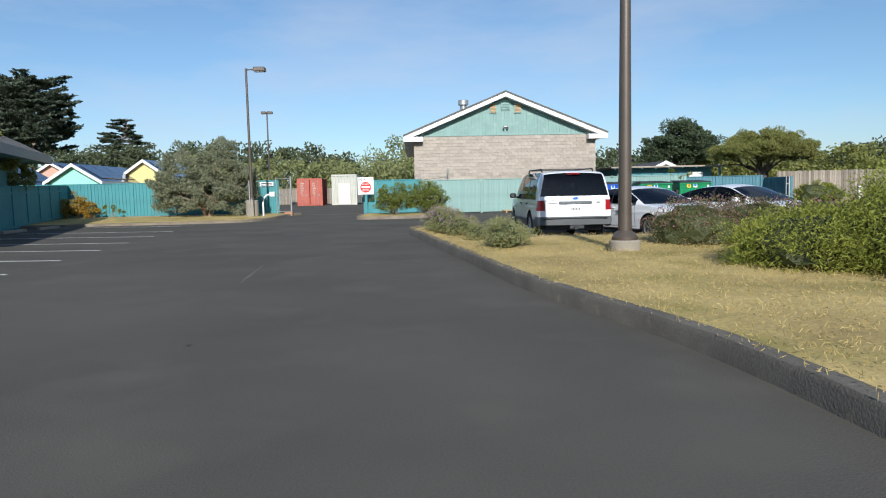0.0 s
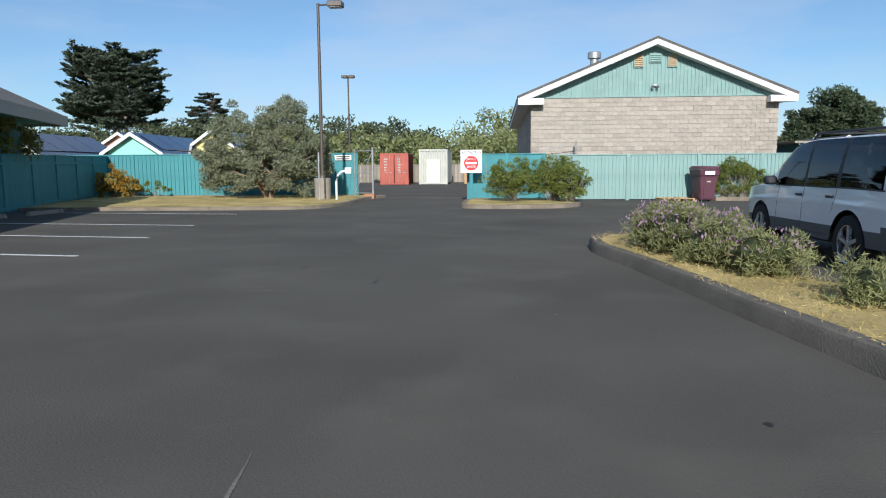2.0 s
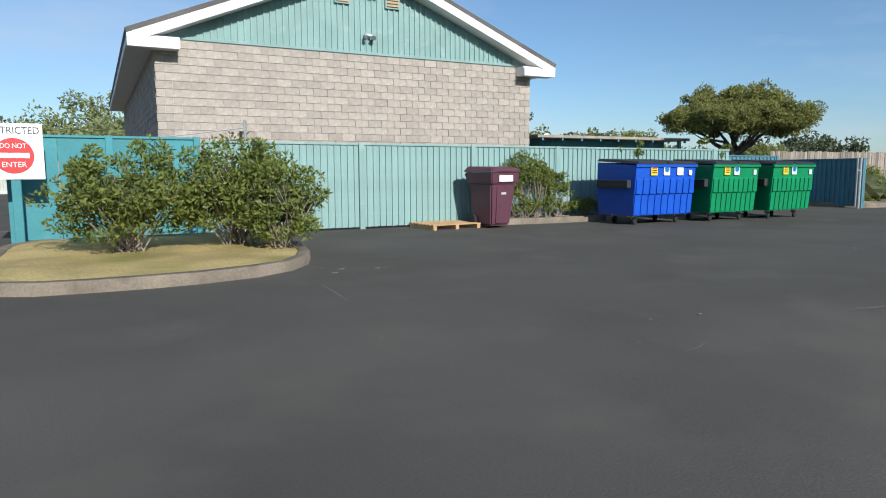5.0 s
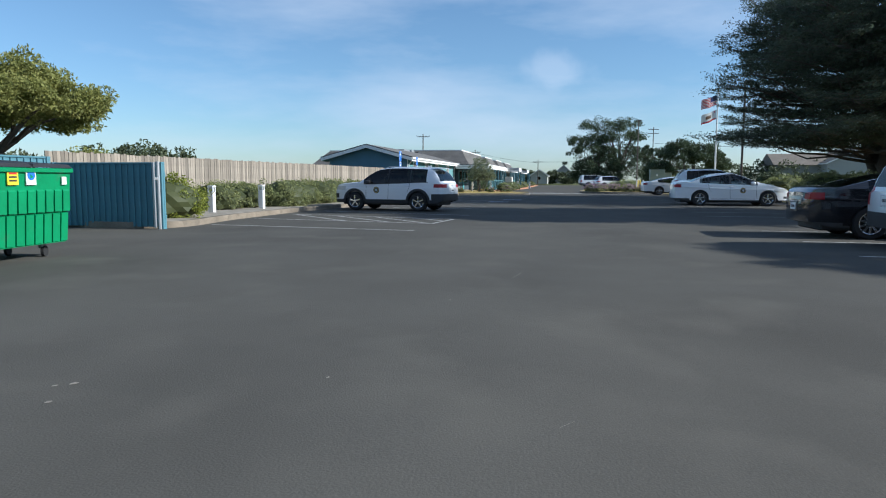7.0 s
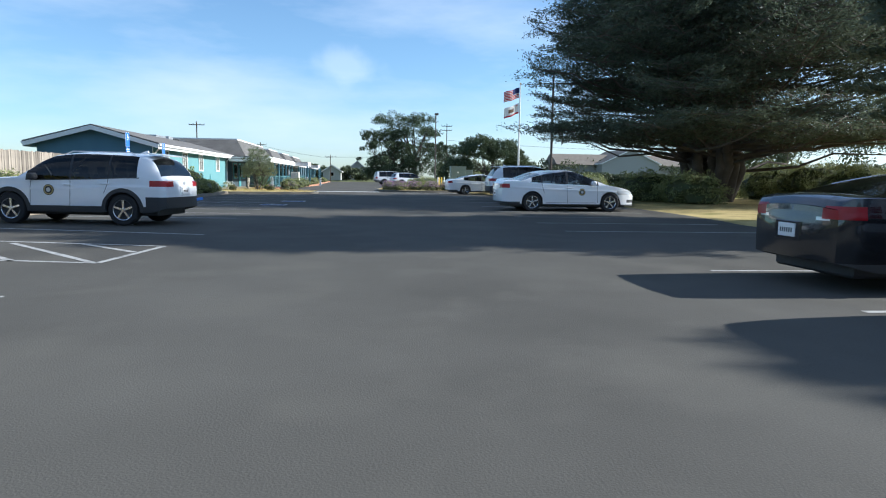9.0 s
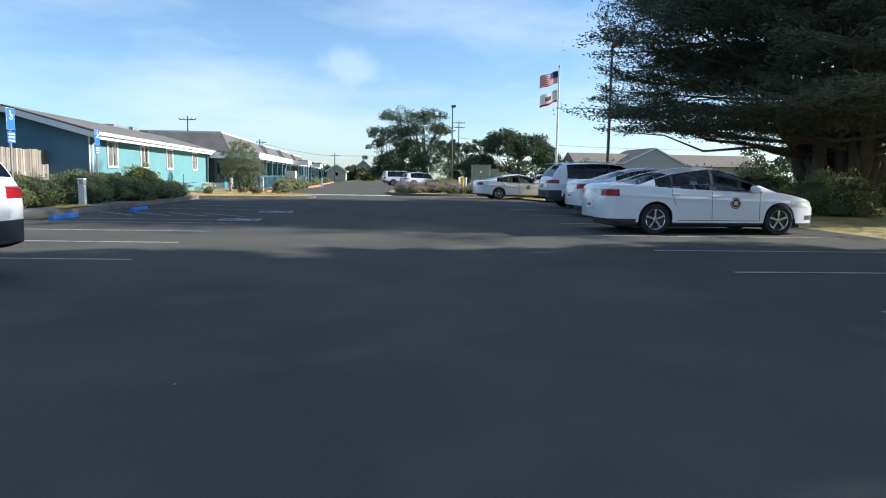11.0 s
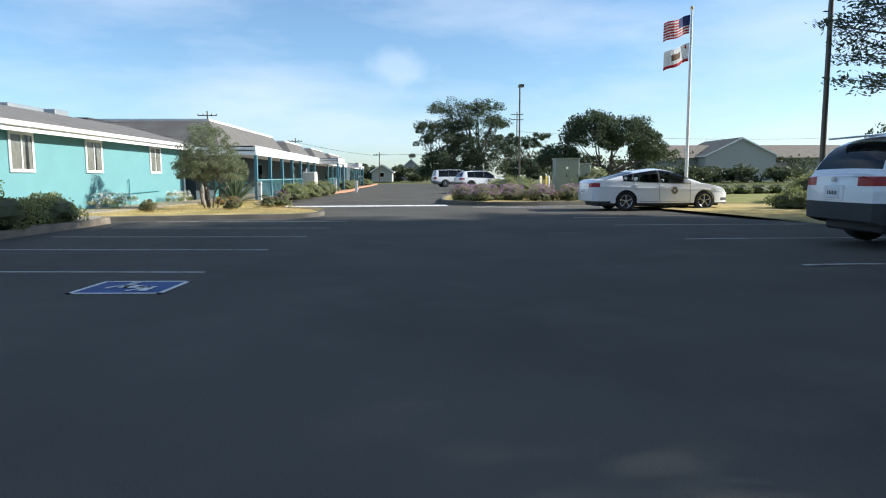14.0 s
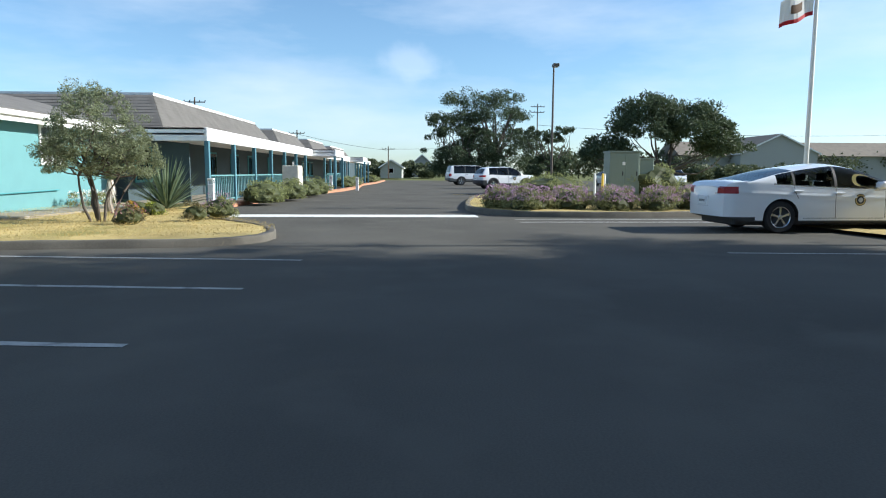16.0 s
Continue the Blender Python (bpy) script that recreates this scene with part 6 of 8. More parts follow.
# ---- houses and sheds behind the fences ----
def house(name, label, x, y, rz, w, d, eave, ridge, wall, roof_mat, window=0, over=0.4, trim=WHITE, solar=False, shed=False):
    """Gabled house: the gable faces local -y, the ridge runs along y."""
    t = thing(name, label, "house", (x, y, 0), rz)
    part("wall", prism([(-w / 2, 0), (w / 2, 0), (w / 2, d), (-w / 2, d)], 0, eave), wall, t)
    g = bmesh.new()
    a = [g.verts.new(p) for p in ((-w / 2, 0, eave), (w / 2, 0, eave), (0, 0, ridge))]
    b = [g.verts.new((v.co.x, d, v.co.z)) for v in a]
    g.faces.new(a), g.faces.new(b[::-1])
    for i in range(3):
        g.faces.new((a[i], b[i], b[(i + 1) % 3], a[(i + 1) % 3]))
    bmesh.ops.recalc_face_normals(g, faces=g.faces[:])
    part("gable", g, wall, t)
    k = (ridge - eave) / (w / 2)
    for s in (-1, 1):
        xe, ze = s * (w / 2 + over), eave - over * k
        bm = hexa(bmesh.new(), [(0, -over, ridge + 0.02), (xe, -over, ze + 0.02), (xe, d + over, ze + 0.02), (0, d + over, ridge + 0.02)], [(0, -over, ridge + 0.14), (xe, -over, ze + 0.14), (xe, d + over, ze + 0.14), (0, d + over, ridge + 0.14)])
        bmesh.ops.recalc_face_normals(bm, faces=bm.faces[:])
        r = part("roof", bm, roof_mat, t)
        bm = hexa(bmesh.new(), [(0, -over - 0.03, ridge - 0.12), (xe, -over - 0.03, ze - 0.12), (xe, -over - 0.002, ze - 0.12), (0, -over - 0.002, ridge - 0.12)], [(0, -over - 0.03, ridge + 0.15), (xe, -over - 0.03, ze + 0.15), (xe, -over - 0.002, ze + 0.15), (0, -over - 0.002, ridge + 0.15)])
        bmesh.ops.recalc_face_normals(bm, faces=bm.faces[:])
        part("barge_board", bm, trim, t, "white barge board")
        part("fascia", box(min(xe, xe + s * 0.03), max(xe, xe + s * 0.03), -over, d + over, ze - 0.1, ze + 0.12), trim, t)
        if solar and s > 0:
            for i in range(4):
                y0 = 0.4 + i * (d - 0.8) / 4
                y1 = y0 + (d - 0.8) / 4 - 0.08
                q = lambda u, yy: (xe * u, yy, ridge + (ze - ridge) * u + 0.17)
                bm = hexa(bmesh.new(), [q(0.12, y0), q(0.85, y0), q(0.85, y1), q(0.12, y1)], [(v[0], v[1], v[2] + 0.04) for v in (q(0.12, y0), q(0.85, y0), q(0.85, y1), q(0.12, y1))])
                bmesh.ops.recalc_face_normals(bm, faces=bm.faces[:])
                part("solar_panel", bm, SOLAR, t, "dark blue solar panel")
    for i in range(window):
        xx = (i - (window - 1) / 2) * w / (window + 0.5)
        wf = part("window", box(xx - 0.55, xx + 0.55, -0.05, -0.004, 1.0, 2.1, 0.008), WHITE, t)
        part("pane", box(xx - 0.47, xx + 0.47, -0.06, -0.052, 1.08, 2.02), GLASS_DARK, wf)
    return t


SOLAR = material("solar_glass", (0.02, 0.03, 0.06), 0.2, vary=0.1, bump=0, coat=0.6)
house("cottage", "small mint green cottage with a solar roof", -27.2, 55, 0, 3.8, 9, 2.7, 3.9, WALL_MINT, SOLAR, 1, solar=True)
house("cottage", "small yellow cottage with a grey roof", -24.4, 62, 0, 4.6, 9, 2.9, 4.5, WALL_YELLOW, SOLAR, 1, solar=True)
house("cottage", "small salmon pink cottage with white barge boards", -36.4, 69.3, 0, 5.0, 9, 3.3, 4.8, WALL_PINK, SOLAR, 1, solar=True)
house("cottage", "small beige-pink cottage with white barge boards", -43.5, 66.9, 0, 4.8, 9, 2.9, 4.45, WALL_PINK, SOLAR, 1, solar=True)
house("cottage", "small grey shingled cottage with a solar roof", -33.0, 50, 0, 4.4, 9, 2.5, 3.8, WALL_GREY, SOLAR, 1, solar=True)
house("garden_shed", "small grey-green shed with a white trimmed gable", 19.6, 51.8, 0, 3.6, 6, 2.2, 3.05, TEAL_LIGHT, ROOF_DARK, 0)
fs = thing("flat_shed", "low dark shed with a flat overhanging roof", "shed", (13.2, 42.6, 0), 0)
part("wall", prism([(0, 0.4), (6.2, 0.4), (6.2, 5), (0, 5)], 0, 2.4), WALL_SHADE, fs)
part("roof", box(-0.6, 6.9, -0.3, 5.5, 2.42, 2.52, 0.01), WOOD_OLD, fs, "thin weathered flat roof")
for q in range(9):
    part("rafter_end", box(-0.4 + q * 0.88, -0.34 + q * 0.88, -0.28, -0.2, 2.33, 2.418), WALL_SHADE, fs)
part("post", box(6.5, 6.62, -0.1, 0.02, 0, 2.42), WALL_SHADE, fs)
part("window", box(4.6, 5.6, 0.33, 0.398, 1.3, 2.1), WHITE, fs)


def office():
    """Hipped office behind the slanting fence."""
    t = thing("office_building", "dark-walled low office with a grey hipped roof", "building", (-16.9, 32.2, 0), 108)
    part("wall", prism([(-20, 1.2), (-0.9, 1.2), (-0.9, 12), (-20, 12)], 0, 3.0), WALL_SHADE, t)
    e = [(-20.7, 0, 3.2), (0, 0, 3.2), (0, 12.7, 3.2), (-20.7, 12.7, 3.2)]
    bm = hexa(bmesh.new(), e, [(-14.5, 6.2, 6.6), (-6.2, 6.2, 6.6), (-6.2, 6.5, 6.6), (-14.5, 6.5, 6.6)])
    part("roof", bm, ROOF, t, "dark grey hipped shingle roof")
    part("fascia", sweep([(x, y) for x, y, z in e], [(0.0, 2.86), (0.0, 3.23), (-0.06, 3.23), (-0.06, 2.86)], True), WALL_GREY, t, "grey gutter board")
    part("soffit", box(-20.6, -0.1, 0.07, 12.6, 2.94, 3.01), WALL_SHADE, t)
    d = bmesh.new()
    a = [d.verts.new(p) for p in ((-17.5, 2.0, 4.2), (-13.5, 2.0, 4.2), (-15.5, 2.0, 6.0))]
    b = [d.verts.new((v.co.x, 6.4, v.co.z)) for v in a]
    d.faces.new(a), d.faces.new(b[::-1])
    for i in range(3):
        d.faces.new((a[i], b[i], b[(i + 1) % 3], a[(i + 1) % 3]))
    bmesh.ops.recalc_face_normals(d, faces=d.faces[:])
    part("dormer", d, ROOF, t, "small gabled dormer")


office()
slant = board_fence("teal_fence", (-20.35, 40.25), (-12.2, 14.0), 1.98, 0.3, TEAL, "shaded teal board fence along the parking stalls", posts=[0.1 + 2.44 * k for k in range(12)], batten=True)
slant.matrix_basis = slant.matrix_basis @ pose(0, 0, 0, 0, 0.9, 0)
far = house("grey_house", "pale grey gabled house with tan shingle roof", 166, -37.5, -90, 14, 16, 5.0, 8.3, WALL_GREY, ROOF_TAN, 0)
part("wing", prism([(-16, 4), (26, 4), (26, 14), (-16, 14)], 0, 4.6), WALL_GREY, far)
wr_ = hexa(bmesh.new(), [(-17, 3, 4.6), (27, 3, 4.6), (27, 15, 4.6), (-17, 15, 4.6)], [(-17, 8.5, 7.3), (27, 8.5, 7.3), (27, 9.5, 7.3), (-17, 9.5, 7.3)])
part("wing_roof", wr_, ROOF_TAN, far)
house("far_house", "distant pale grey gabled house", 215, 26.5, -90, 6, 14, 3.0, 5.6, WALL_GREY, ROOF_DARK, 0)
house("far_house", "distant white gabled house with a dark roof", 190, 33, -90, 4.5, 12, 2.4, 3.8, WALL_GREY, ROOF_DARK, 1)


# ---- containers behind the gate ----
def container(name, label, x, y, w, h, d, mat, rz, white=False):
    t = thing(name, label, "container", (x, y, 0), rz)
    n = 44
    for nm, ax in (("side_wall", 0), ("side_wall", 1)):
        bm = bmesh.new()
        pr = None
        for i in range(n + 1):
            o = 0.035 if (i // 2) % 2 else 0.0
            yy = d * i / n
            xx = -w / 2 + o if ax == 0 else w / 2 - o
            cur = (bm.verts.new((xx, yy, 0.16)), bm.verts.new((xx, yy, h - 0.05)))
            if pr:
                bm.faces.new((pr[0], cur[0], cur[1], pr[1]))
            pr = cur
        part(nm, bm, mat, t)
    part("frame", box(-w / 2, w / 2, 0, 0.12, h - 0.16, h, 0.01), mat, t)
    for s in (-1, 1):
        part("corner_post", box(min(s * w / 2, s * (w / 2 - 0.12)), max(s * w / 2, s * (w / 2 - 0.12)), -0.01, 0.13, 0.0, h, 0.01), mat, t)
    part("sill", box(-w / 2, w / 2, 0, 0.12, 0.02, 0.17, 0.01), mat, t)
    part("roof", box(-w / 2, w / 2, 0.1, d, h - 0.06, h - 0.01), mat, t)
    part("back", box(-w / 2, w / 2, d - 0.05, d, 0.05, h - 0.05), mat, t)
    if white:
        bm = bmesh.new()
        pr = None
        k = 30
        for i in range(k + 1):
            xx = -w / 2 + 0.12 + (w - 0.24) * i / k
            o = 0.06 if (i // 2) % 2 else 0.0
            cur = (bm.verts.new((xx, 0.05 + o, 0.15)), bm.verts.new((xx, 0.05 + o, h - 0.15)))
            if pr:
                bm.faces.new((pr[0], cur[0], cur[1], pr[1]))
            pr = cur
        part("end_wall", bm, mat, t)
        part("door_frame", box(-0.6, 0.6, -0.02, 0.06, 0.1, 2.2, 0.01), CURTAIN, t)
        dr = part("door", box(-0.48, 0.5, -0.055, -0.024, 0.14, 2.12, 0.01), WHITE, t, "plain white door")
        part("handle", box(-0.42, -0.36, -0.10, -0.056, 1.0, 1.1, 0.01), METAL, dr)
    else:
        for s in (-1, 1):
            cx = s * (w / 4 - 0.03)
            dr = part("door", box(cx - w / 4 + 0.06, cx + w / 4 - 0.06, 0.0, 0.07, 0.18, h - 0.17, 0.015), mat, t, "red steel container door")
            for k in (-0.2, 0.2):
                part("lock_bar", tube(bmesh.new(), [(cx + k, -0.035, 0.12), (cx + k, -0.035, h - 0.12)], 0.02, 8), METAL, dr)
                part("lever", box(cx + k - 0.02, cx + k + 0.2, -0.05, -0.03, 1.05, 1.10), METAL, dr)
            for k in range(5):
                part("marking", box(cx - 0.3, cx - 0.3 + 0.34 * (0.5 + 0.5 * rng.random()), -0.006, -0.001, 2.2 - 0.24 * k, 2.29 - 0.24 * k), WHITE_BOX, dr)
    return t


container("shipping_container", "red steel shipping container with worn white markings", -10.45, 67.5, 2.5, 2.75, 6.1, RED_BOX, 3)
container("shipping_container", "cream white container with a personnel door in its end", -7.1, 68.5, 2.55, 3.1, 6.1, WHITE_BOX, 0, True)
board_fence("back_fence", (-24, 80), (-1, 79), 1.9, 0.2, WOOD_OLD, "far weathered wooden fence behind the yard", z0=-0.05)
board_fence("back_fence", (-4.4, 70), (-1.2, 69), 2.0, 0.2, WOOD_NEW, "reddish brown wooden fence beside the containers", z0=-0.05)


# ---- lamp posts, poles and signs ----
def lamp_post(name, label, x, y, h, head_dir, z0=0.0, r=(0.085, 0.06), base=0.45, mat=POLE_BROWN, base_r=0.24, heads=1, arm=0.45, long=0.55):
    t = thing(name, label, "lamp post", (x, y, z0), head_dir)
    part("footing", lathe([(base_r, -0.1), (base_r, base - 0.03), (base_r - 0.03, base)], 20), CONCRETE, t, "round concrete footing", smooth=40)
    part("base_cover", lathe([(r[0] * 1.9, base), (r[0] * 1.9, base + 0.05), (r[0] * 1.2, base + 0.14), (r[0] * 1.1, base + 0.15)], 16), mat, t, smooth=40)
    part("pole", tube(bmesh.new(), [(0, 0, base), (0, 0, h * 0.5), (0, 0, h)], [r[0], (r[0] + r[1]) / 2, r[1]], 16), mat, t, smooth=40)
    for k in range(heads):
        s = 1 if k == 0 else -1
        part("arm", tube(bmesh.new(), [(0, 0, h - 0.06), (s * arm, 0, h - 0.06)], 0.035, 8), mat, t)
        hd = part("lamp_head", box(min(s * (arm - 0.05), s * (arm + long)), max(s * (arm - 0.05), s * (arm + long)), -0.22, 0.22, h - 0.17, h + 0.05, 0.03), mat, t, "flat box lamp head")
        part("lens", box(min(s * (arm + 0.0), s * (arm + long - 0.05)), max(s * (arm + 0.0), s * (arm + long - 0.05)), -0.18, 0.18, h - 0.18, h - 0.172), LAMP_CLEAR, hd)
    return t


lamp_post("lamp_post", "tall bronze lamp post on a concrete footing in dry grass", 3.55, 11.15, 6.35, 90, 0.15, (0.115, 0.075), 0.18, base_r=0.26)
lamp_post("lamp_post", "tall bronze lamp post on a concrete drum", -8.55, 35.6, 7.75, 0, 0.0, (0.075, 0.055), 0.95, base_r=0.33)
lamp_post("lamp_post", "far twin-headed lamp post behind the gate", -13.4, 63.0, 8.8, 0, 0.0, (0.08, 0.06), 0.5, heads=2, arm=0.1, long=0.42)
lamp_post("lamp_post", "thin lamp post on the far planted island", 95.2, 16.9, 8.6, 180, 0.1, (0.09, 0.06), 0.3)
lamp_post("lamp_post", "dark lamp post among the tree branches", 58.9, 13.1, 8.2, 180, 0.12, (0.09, 0.07), 0.3)
lamp_post("lamp_post", "grey lamp post beside the parked minivan", 28.0, 13.0, 7.0, 90, 0.05, (0.09, 0.07), 0.4)


def flagpole():
    t = thing("flagpole", "tall white flagpole flying two flags", "flagpole", (70.8, 12.5, 0.1))
    part("pole", tube(bmesh.new(), [(0, 0, 0), (0, 0, 4.5), (0, 0, 9.0)], [0.085, 0.075, 0.05], 14), POLE_WHITE, t, smooth=40)
    part("finial", lathe([(0.02, 8.98), (0.075, 9.05), (0.08, 9.09), (0.05, 9.15), (0.01, 9.17)], 12), SIGN_GOLD, t, smooth=40)
    part("halyard", tube(bmesh.new(), [(0.1, 0, 1.2), (0.07, 0, 8.9)], 0.006, 5), POLE_WHITE, t)
    def cloth(z, w, h, droop):
        def at_(u, v):
            return Vector((-0.25 * u * w + 0.07 * math.sin(u * 7 + v), 0.08 + u * w * 0.9, z - droop * u - h * v + 0.04 * math.sin(u * 9)))
        return at_
    def patch(fn, u0, u1, v0, v1, side=0.0, n=8):
        bm = bmesh.new()
        rows = [[bm.verts.new(fn(u0 + (u1 - u0) * i / n, v0 + (v1 - v0) * j / 2) + Vector((side, 0, 0))) for j in range(3)] for i in range(n + 1)]
        for a, b in zip(rows, rows[1:]):
            for j in range(2):
                bm.faces.new((a[j], b[j], b[j + 1], a[j + 1]))
        return bm
    f1 = cloth(8.75, 1.55, 0.85, 0.5)
    fl = part("flag", patch(f1, 0, 1, 0, 1), FLAG_CLOTH, t, "national flag with red stripes and a blue canton")
    for k in range(7):
        for s in (-0.012, 0.012):
            part("stripe", patch(f1, 0, 1, k * 2 / 13, (k * 2 + 1) / 13, s), FLAG_RED, fl)
    for s in (-0.02, 0.02):
        part("canton", patch(f1, 0, 0.42, 0, 0.54, s), NAVY, fl)
    f2 = cloth(7.45, 1.5, 0.85, 0.55)
    fl = part("flag", patch(f2, 0, 1, 0, 1), FLAG_CLOTH, t, "white state flag with a brown emblem and red hem")
    for s in (-0.012, 0.012):
        part("hem", patch(f2, 0, 1, 0.84, 1.0, s), FLAG_RED, fl)
        part("emblem", patch(f2, 0.36, 0.72, 0.28, 0.62, s), SEPIA, fl)
        part("star", patch(f2, 0.1, 0.18, 0.1, 0.26, s), FLAG_RED, fl)


NAVY = material("flag_navy", (0.02, 0.03, 0.12), 0.9, vary=0.05)
SEPIA = material("flag_brown", (0.10, 0.06, 0.035), 0.9, vary=0.1)
flagpole()

# restricted sign on its teal post
s = thing("restricted_sign", "white sign with a red disc on a teal post", "sign", (-2.55, 35.5, 0))
part("post", box(-0.07, 0.07, -0.05, 0.05, 0, 1.35, 0.008), TEAL, s)
pan = part("panel", box(-0.42, 0.42, -0.075, -0.055, 1.12, 2.02, 0.004), WHITE, s)
part("disc", lathe([(0.285, 0), (0.285, 0.006)], 28, "y"), SIGN_RED, pan, at=Matrix.Translation((0, -0.084, 1.50)))
part("bar", box(-0.22, 0.22, -0.092, -0.086, 1.465, 1.545), WHITE, pan)
face_on = lambda x, z, y=-0.087: Matrix.Translation((x, y, z)) @ pose(0, 0, 0, 90, 0, 0)
lettering("RESTRICTED", 0.16, SIGN_INK, pan, face_on(0, 1.90, -0.078), width=0.74)
lettering("DO NOT", 0.11, WHITE, pan, face_on(0, 1.655), width=0.36)
lettering("ENTER", 0.12, WHITE, pan, face_on(0, 1.355), width=0.34)
s = thing("fence_sign", "small white sign with illegible dark bars on the teal fence", "sign", (-8.75, 40.24, 1.85))
pan = part("panel", box(-0.4, 0.4, -0.03, -0.015, -0.12, 0.12, 0.003), WHITE, s)
for k in range(2):
    part("bar", box(-0.32, 0.32, -0.036, -0.031, 0.02 - 0.1 * k, 0.07 - 0.1 * k), SIGN_INK, pan)
s = thing("key_post", "curved white gooseneck post with an access box", "access post", (-7.75, 34.6, 0))
part("post", tube(bmesh.new(), [(0, 0, 0), (0, 0, 0.85), (0.06, 0, 1.05), (0.2, 0, 1.2), (0.4, 0, 1.24)], 0.045, 10), POLE_WHITE, s, smooth=50)
part("box", box(0.36, 0.62, -0.1, 0.1, 1.12, 1.36, 0.015), POLE_WHITE, s)
s = thing("marker_post", "slim grey marker post beside the lamp drum", "post", (-8.35, 34.3, 0))
part("post", tube(bmesh.new(), [(0, 0, 0), (0, 0, 1.95)], 0.032, 10), METAL, s)


def accessible_sign(x, y, top):
    t = thing("accessible_sign", "blue accessible parking sign on a thin steel post", "sign", (x, y, 0.1), -8, "accessible parking signs")
    part("post", box(-0.025, 0.025, -0.02, 0.02, 0, top, 0.004), METAL, t)
    p = part("panel", box(-0.15, 0.15, -0.035, -0.022, top - 0.52, top, 0.004), SIGN_BLUE, t)
    part("rim", box(-0.155, 0.155, -0.031, -0.018, top - 0.525, top + 0.005, 0.002), WHITE, p)
    part("head", lathe([(0.024, 0), (0.024, 0.003)], 12, "y"), WHITE, p, at=Matrix.Translation((-0.02, -0.041, top - 0.07)))
    ring = bmesh.new()
    for k in range(12):
        a0, a1 = -2.8 + 0.36 * k, -2.8 + 0.36 * (k + 1)
        ring.faces.new([ring.verts.new((r * math.cos(a), -0.040, top - 0.2 + r * math.sin(a))) for r, a in ((0.055, a0), (0.075, a0), (0.075, a1), (0.055, a1))])
    part("wheel_symbol", ring, WHITE, p)
    part("torso", box(-0.03, -0.005, -0.040, -0.036, top - 0.19, top - 0.1), WHITE, p)
    part("leg", box(-0.01, 0.07, -0.040, -0.036, top - 0.2, top - 0.175), WHITE, p)
    q = part("panel", box(-0.15, 0.15, -0.035, -0.022, top - 0.84, top - 0.56, 0.004), SIGN_BLUE, t)
    for k in range(3):
        part("bar", box(-0.11, 0.11, -0.040, -0.036, top - 0.64 - 0.08 * k, top - 0.605 - 0.08 * k), WHITE, q)


accessible_sign(41.4, 34.85, 2.62), accessible_sign(48.5, 35.5, 2.55)


def bollard_light(x, y, z=0.12):
    t = thing("bollard_light", "short white square bollard light with a louvred top", "bollard", (x, y, z), group="path bollards")
    part("shaft", box(-0.09, 0.09, -0.09, 0.09, 0, 0.68, 0.01), POLE_WHITE, t)
    for s in (-1, 1):
        for q in (-1, 1):
            part("pillar", box(min(s * 0.09, s * 0.06), max(s * 0.09, s * 0.06), min(q * 0.09, q * 0.06), max(q * 0.09, q * 0.06), 0.68, 0.82), POLE_WHITE, t)
    part("lens", box(-0.05, 0.05, -0.05, 0.05, 0.68, 0.82), LAMP_CLEAR, t)
    part("cap", box(-0.1, 0.1, -0.1, 0.1, 0.82, 0.88, 0.012), POLE_WHITE, t)


for x, y in ((25.2, 36.9), (28.3, 36.7), (45.75, 34.95), (69.6, 33.0), (88.5, 31.7), (91.5, 30.4)):
    bollard_light(x, y, 0.12 if y > 31 else 0.0)
s = thing("meter_cabinet", "tan metal meter cabinet behind clipped shrubs", "cabinet", (77.6, 31.9, 0.14))
part("body", box(-0.5, 0.5, -0.35, 0.35, 0, 1.35, 0.02), CURTAIN, s)
part("door", box(-0.44, 0.44, -0.37, -0.352, 0.1, 1.28, 0.008), CURTAIN, s)

# electrical cabinets with yellow guard posts
s = thing("electrical_cabinet", "tall grey-green steel electrical cabinet", "cabinet", (79.2, 16.05, 0.12), -90)
part("plinth", box(-1.2, 0.75, -0.1, 1.3, 0, 0.1, 0.01), CONCRETE, s)
part("body", box(-1.1, 0.35, 0, 1.1, 0.1, 2.1, 0.02), CAB_GREEN, s)
part("roof", box(-1.14, 0.39, -0.05, 1.15, 2.1, 2.17, 0.01), CAB_GREEN, s)
part("side_body", box(0.36, 1.05, 0.1, 1.1, 0.0, 1.78, 0.02), CAB_GREEN, s)
part("side_roof", box(0.36, 1.1, 0.05, 1.14, 1.78, 1.84, 0.01), CAB_GREEN, s)
for a, b in ((-1.03, -0.4), (-0.36, 0.28)):
    d = part("door", box(a, b, -0.02, -0.002, 0.2, 2.02, 0.008), CAB_GREEN, s)
    part("handle", box(b - 0.1, b - 0.05, -0.05, -0.022, 1.0, 1.2, 0.01), CLAD, d)
part("label", box(-0.5, -0.36, -0.03, -0.022, 1.5, 1.65), WHITE, s)
for k, (x, y) in enumerate(((74.9, 18.95), (75.0, 18.6), (76.2, 18.2), (75.7, 18.75))):
    g_ = thing("guard_post", "yellow painted round steel guard post" if k % 2 else "white painted round steel guard post", "bollard", (x, y, 0.1), group="guard posts")
    part("post", lathe([(0.05, 0), (0.05, 1.05), (0.04, 1.1), (0.01, 1.12)], 14), YELLOW if k % 2 else POLE_WHITE, g_, smooth=40)


